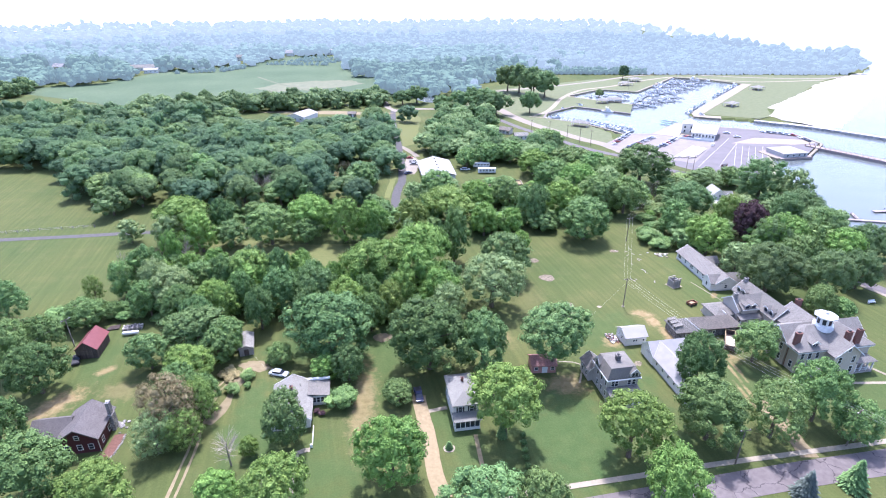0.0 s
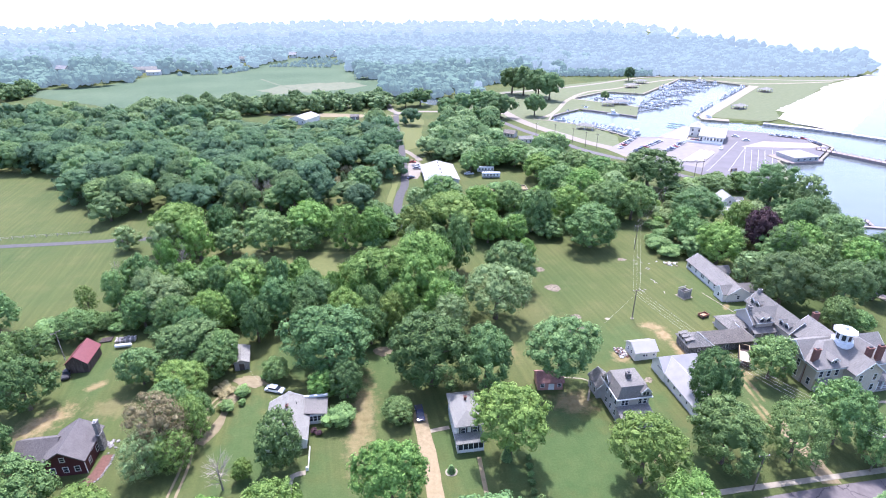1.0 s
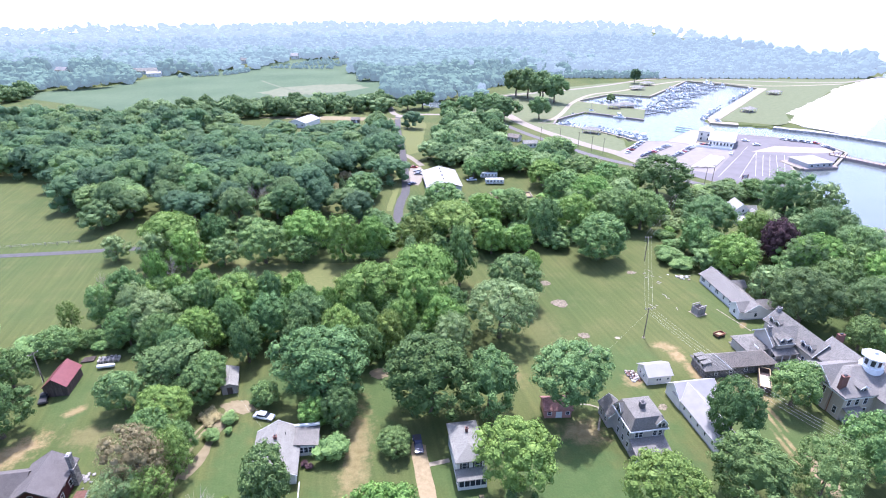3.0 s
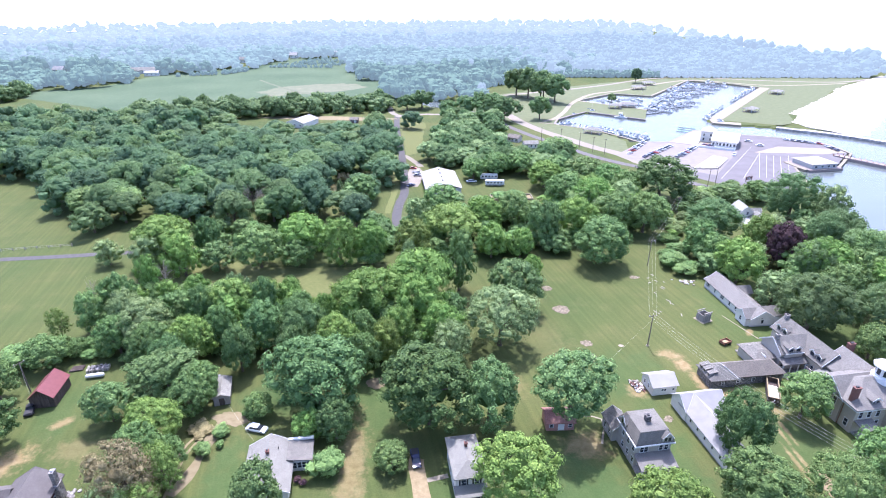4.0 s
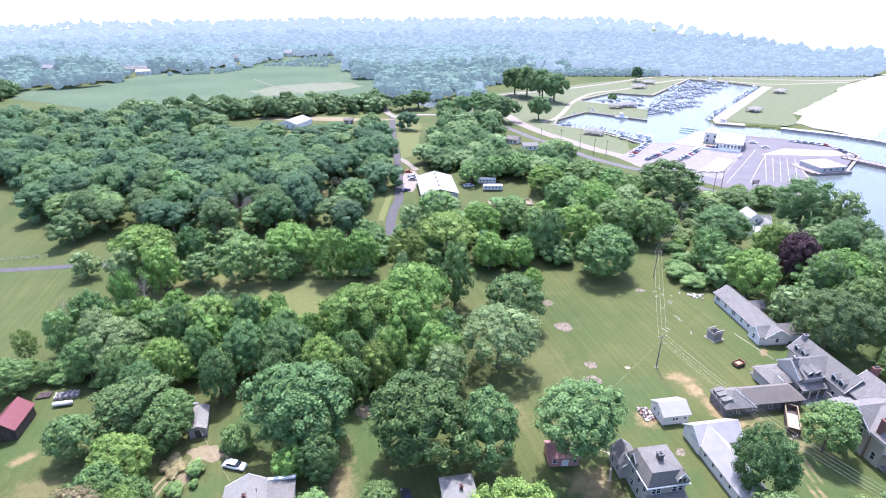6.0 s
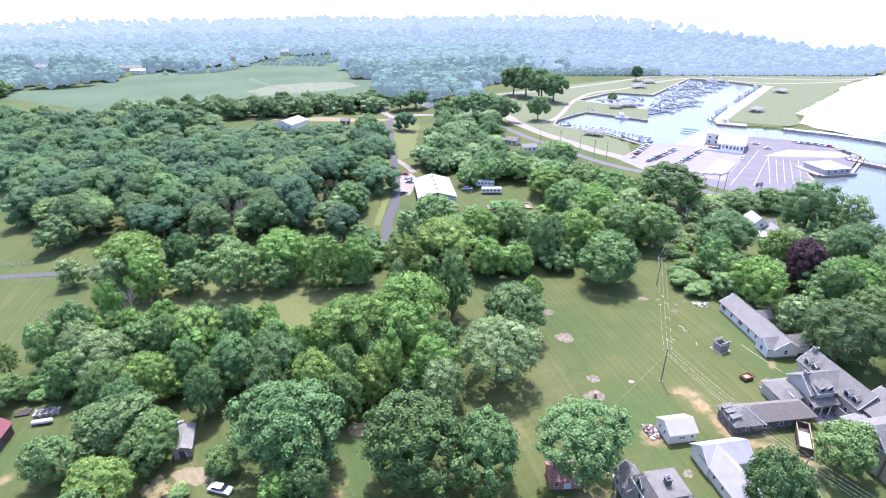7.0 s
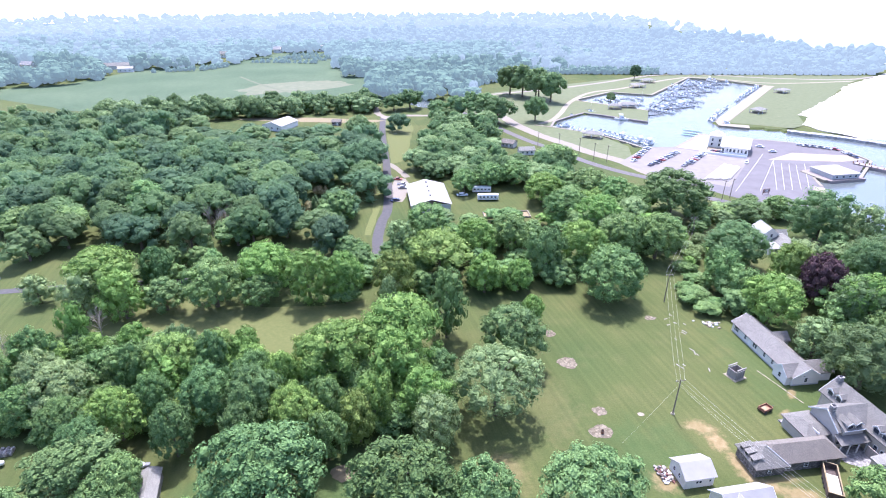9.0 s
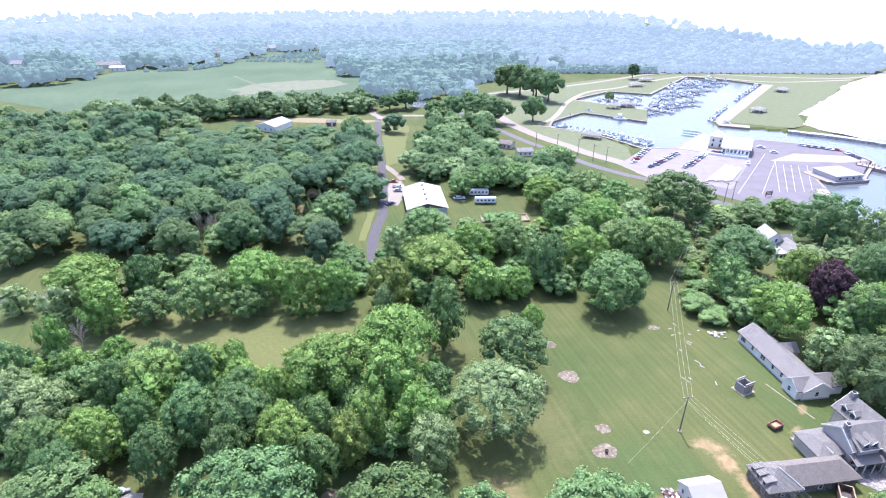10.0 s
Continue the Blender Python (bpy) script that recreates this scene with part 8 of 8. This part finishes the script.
def dock(a, b, width=1.6, mat=None):
    A, B = Vector(a), Vector(b)
    e = thing("dock", "narrow pale floating dock with boards", "dock", *(A + B) / 2, math.degrees(math.atan2(B.y - A.y, B.x - A.x)), -1.0, "floating docks")
    h = (B - A).length / 2
    part("deck", boxes((-h, h, -width / 2, width / 2, 0.25, 0.5)), mat or DOCK, e)
    for i in range(max(2, int(h / 5))):
        x = -h + 2 * h * (i + 0.5) / max(2, int(h / 5))
        part("post", tube([(x, width / 2 + 0.1, -2), (x, width / 2 + 0.1, 1.6)], [0.13, 0.13], 6), DARK_DOCK, e)


along_line((84, 428), (99, 417), 4, 2.5, 60, (0, 2), 1.0)
along_line((99, 419), (112, 399), 6, 5, 35, (0, 2, 1), 1.0)
along_line((112, 399), (124, 384), 6, 6.5, 35, (0, 2, 1), 1.0)
for base, tip, count in (((241, 634), (297, 646), 9), ((222, 607), (283, 626), 9), ((212, 588), (268, 609), 8), ((196, 560), (250, 580), 8), ((186, 540), (232, 562), 7), ((172, 510), (216, 530), 7), ((163, 492), (206, 511), 6), ((152, 472), (182, 494), 5)):
    dock(base, tip, 1.5)
    turn = math.degrees(math.atan2(tip[1] - base[1], tip[0] - base[0]))
    along_line(base, tip, count, 5.0, turn + 90, (0, 0, 2, 1), 0.4)
    along_line(base, tip, count, -5.0, turn - 90, (0, 0, 2, 3), 0.4)
    # finger piers between the berths
    nx, ny = -math.sin(radians(turn)), math.cos(radians(turn))
    for k in range(count + 1):
        fx, fy = base[0] + (tip[0] - base[0]) * k / count, base[1] + (tip[1] - base[1]) * k / count
        for side in (1, -1):
            dock((fx + nx * side * 0.8, fy + ny * side * 0.8), (fx + nx * side * 6.5, fy + ny * side * 6.5), 0.9)
dock((257, 656), (157, 487), 2.4)
dock((128, 536), (172, 546))
along_line((128, 536), (172, 546), 6, -6, 280)
dock((132, 512), (164, 512))
along_line((132, 512), (164, 512), 5, 5, 90)
dock((164, 428), (174, 422), 1.4, GREEN_PAINT)
dock((161, 421), (170, 415), 1.4, GREEN_PAINT)
dock((158, 415), (167, 409), 1.4, GREEN_PAINT)
along_line((196, 452), (248, 523), 8, 4.5, 54, (1, 0, 2))
along_line((250, 526), (312, 608), 8, 4.5, 54, (1, 0, 2))
moor(200, 443, -25, (1,))
moor(130, 459, -30, (1,))
moor(94, 468, 40, (0,))
dock((170, 224), (197, 219), 1.8, DARK_DOCK)
dock((178, 224), (180, 231), 1.6, DARK_DOCK)
dock((191, 233), (215, 236), 1.8, DARK_DOCK)

# trees standing alone round the harbour
# The wood and deep looks carry haze in their leaf colour.
for x, y, h, r, look_name in ((64, 448, 18, 8, "wood"), (87, 521, 25, 11, "wood"), (76, 532, 26, 12, "wood"), (66, 545, 27, 12, "wood"), (56, 556, 26, 12, "wood"), (80, 542, 25, 11, "wood"), (194, 642, 16, 6, "deep"), (138, 522, 8, 5, "wood"), (36, 440, 19, 10, "wood"), (28, 450, 20, 11, "wood"), (18, 458, 19, 10, "wood"), (8, 448, 18, 10, "wood"), (-8, 470, 11, 8, "wood"), (-42, 482, 13, 9, "wood"), (-30, 490, 15, 10, "wood"), (2, 440, 11, 7, "wood")):
    tree("mid_round", look_name, x, y, h, r, 0.15)

# scrub and young conifers along the lane
SCRUB_RNG = random.Random(77)
for i in range(16):
    x, y = SCRUB_RNG.uniform(-60, -39), SCRUB_RNG.uniform(236, 300)
    if i % 3 == 0:
        spruce(x, y, SCRUB_RNG.uniform(6, 10), SCRUB_RNG.uniform(1.8, 2.8), LEAF_DARK, "dark green young conifer in the scrub")
    else:
        tree("shrub", SCRUB_RNG.choice(("dark", "mid", "brown")), x, y, SCRUB_RNG.uniform(3, 7), SCRUB_RNG.uniform(2, 3.6))

def harbour_sign():
    e = thing("sign_board", "brown-red sign board on two posts by the harbour lot", "sign", 152.3, 296.2, 20)
    part("board", soft(boxes((-2.1, 2.1, -0.08, 0.08, 0.9, 2.7)), 0.03), MULCH, e)
    for x in (-1.8, 1.8):
        part("post", boxes((x - 0.1, x + 0.1, -0.05, 0.15, 0, 2.8)), DARK_WOOD, e)
    for z, w in ((2.25, 1.5), (1.75, 1.2), (1.3, 1.4)):
        part("line", boxes((-w, w, -0.1, -0.08, z, z + 0.2)), TRIM, e, "pale line of writing")


harbour_sign()

# pale planks and stones lying on the lawn
LAWN_RNG = random.Random(44)
for i in range(16):
    x, y = LAWN_RNG.uniform(62, 72), LAWN_RNG.uniform(163, 190)
    k = thing("plank", "short pale plank lying on the grass", "plank", x, y, LAWN_RNG.choice((-60, 20, -50, 80)), group="planks on the lawn")
    part("board", boxes((-LAWN_RNG.uniform(0.3, 0.9), LAWN_RNG.uniform(0.3, 0.9), -0.12, 0.12, 0, 0.08)), GREY_WOOD, k)
for i in range(9):
    k = thing("paving_stone", "pale paving stone sunk in the lawn", "stone", 82.2 + i * 0.55, 163.5 - i * 1.35, -65, group="stepping stones")
    part("stone", boxes((-0.62, 0.62, -0.15, 0.15, 0, 0.06)), CONCRETE, k)

# pale rubble at the corner of the long house
RUBBLE_RNG = random.Random(19)
for i in range(18):
    x, y = 79.5 + RUBBLE_RNG.gauss(0, 1.8), 185.2 + RUBBLE_RNG.gauss(0, 0.8)
    k = thing("rubble_block", "broken pale concrete block on the grass", "rubble", x, y, RUBBLE_RNG.uniform(0, 90), group="rubble by the long house")
    h = RUBBLE_RNG.uniform(0.2, 0.5)
    part("block", soft(boxes((-h * 1.4, h * 1.4, -h, h, -0.02, h * 0.8, h * 0.15)), 0.04), GREY_TRIM if i % 2 else CONCRETE, k)

# low green brush under the wires
BRUSH_RNG = random.Random(31)
for x, y in scatter(74, 104, 196, 240, 5.6, lambda u, v: 73 + (v - 196) * 0.42 < u < 85 + (v - 196) * 0.42, BRUSH_RNG):
    tree(BRUSH_RNG.choice(("small_maple", "small_ash", "shrub")), BRUSH_RNG.choice(("mid", "mid", "bright", "pale")), x, y, BRUSH_RNG.uniform(2.4, 4.4), BRUSH_RNG.uniform(2.4, 3.5), 0.03)
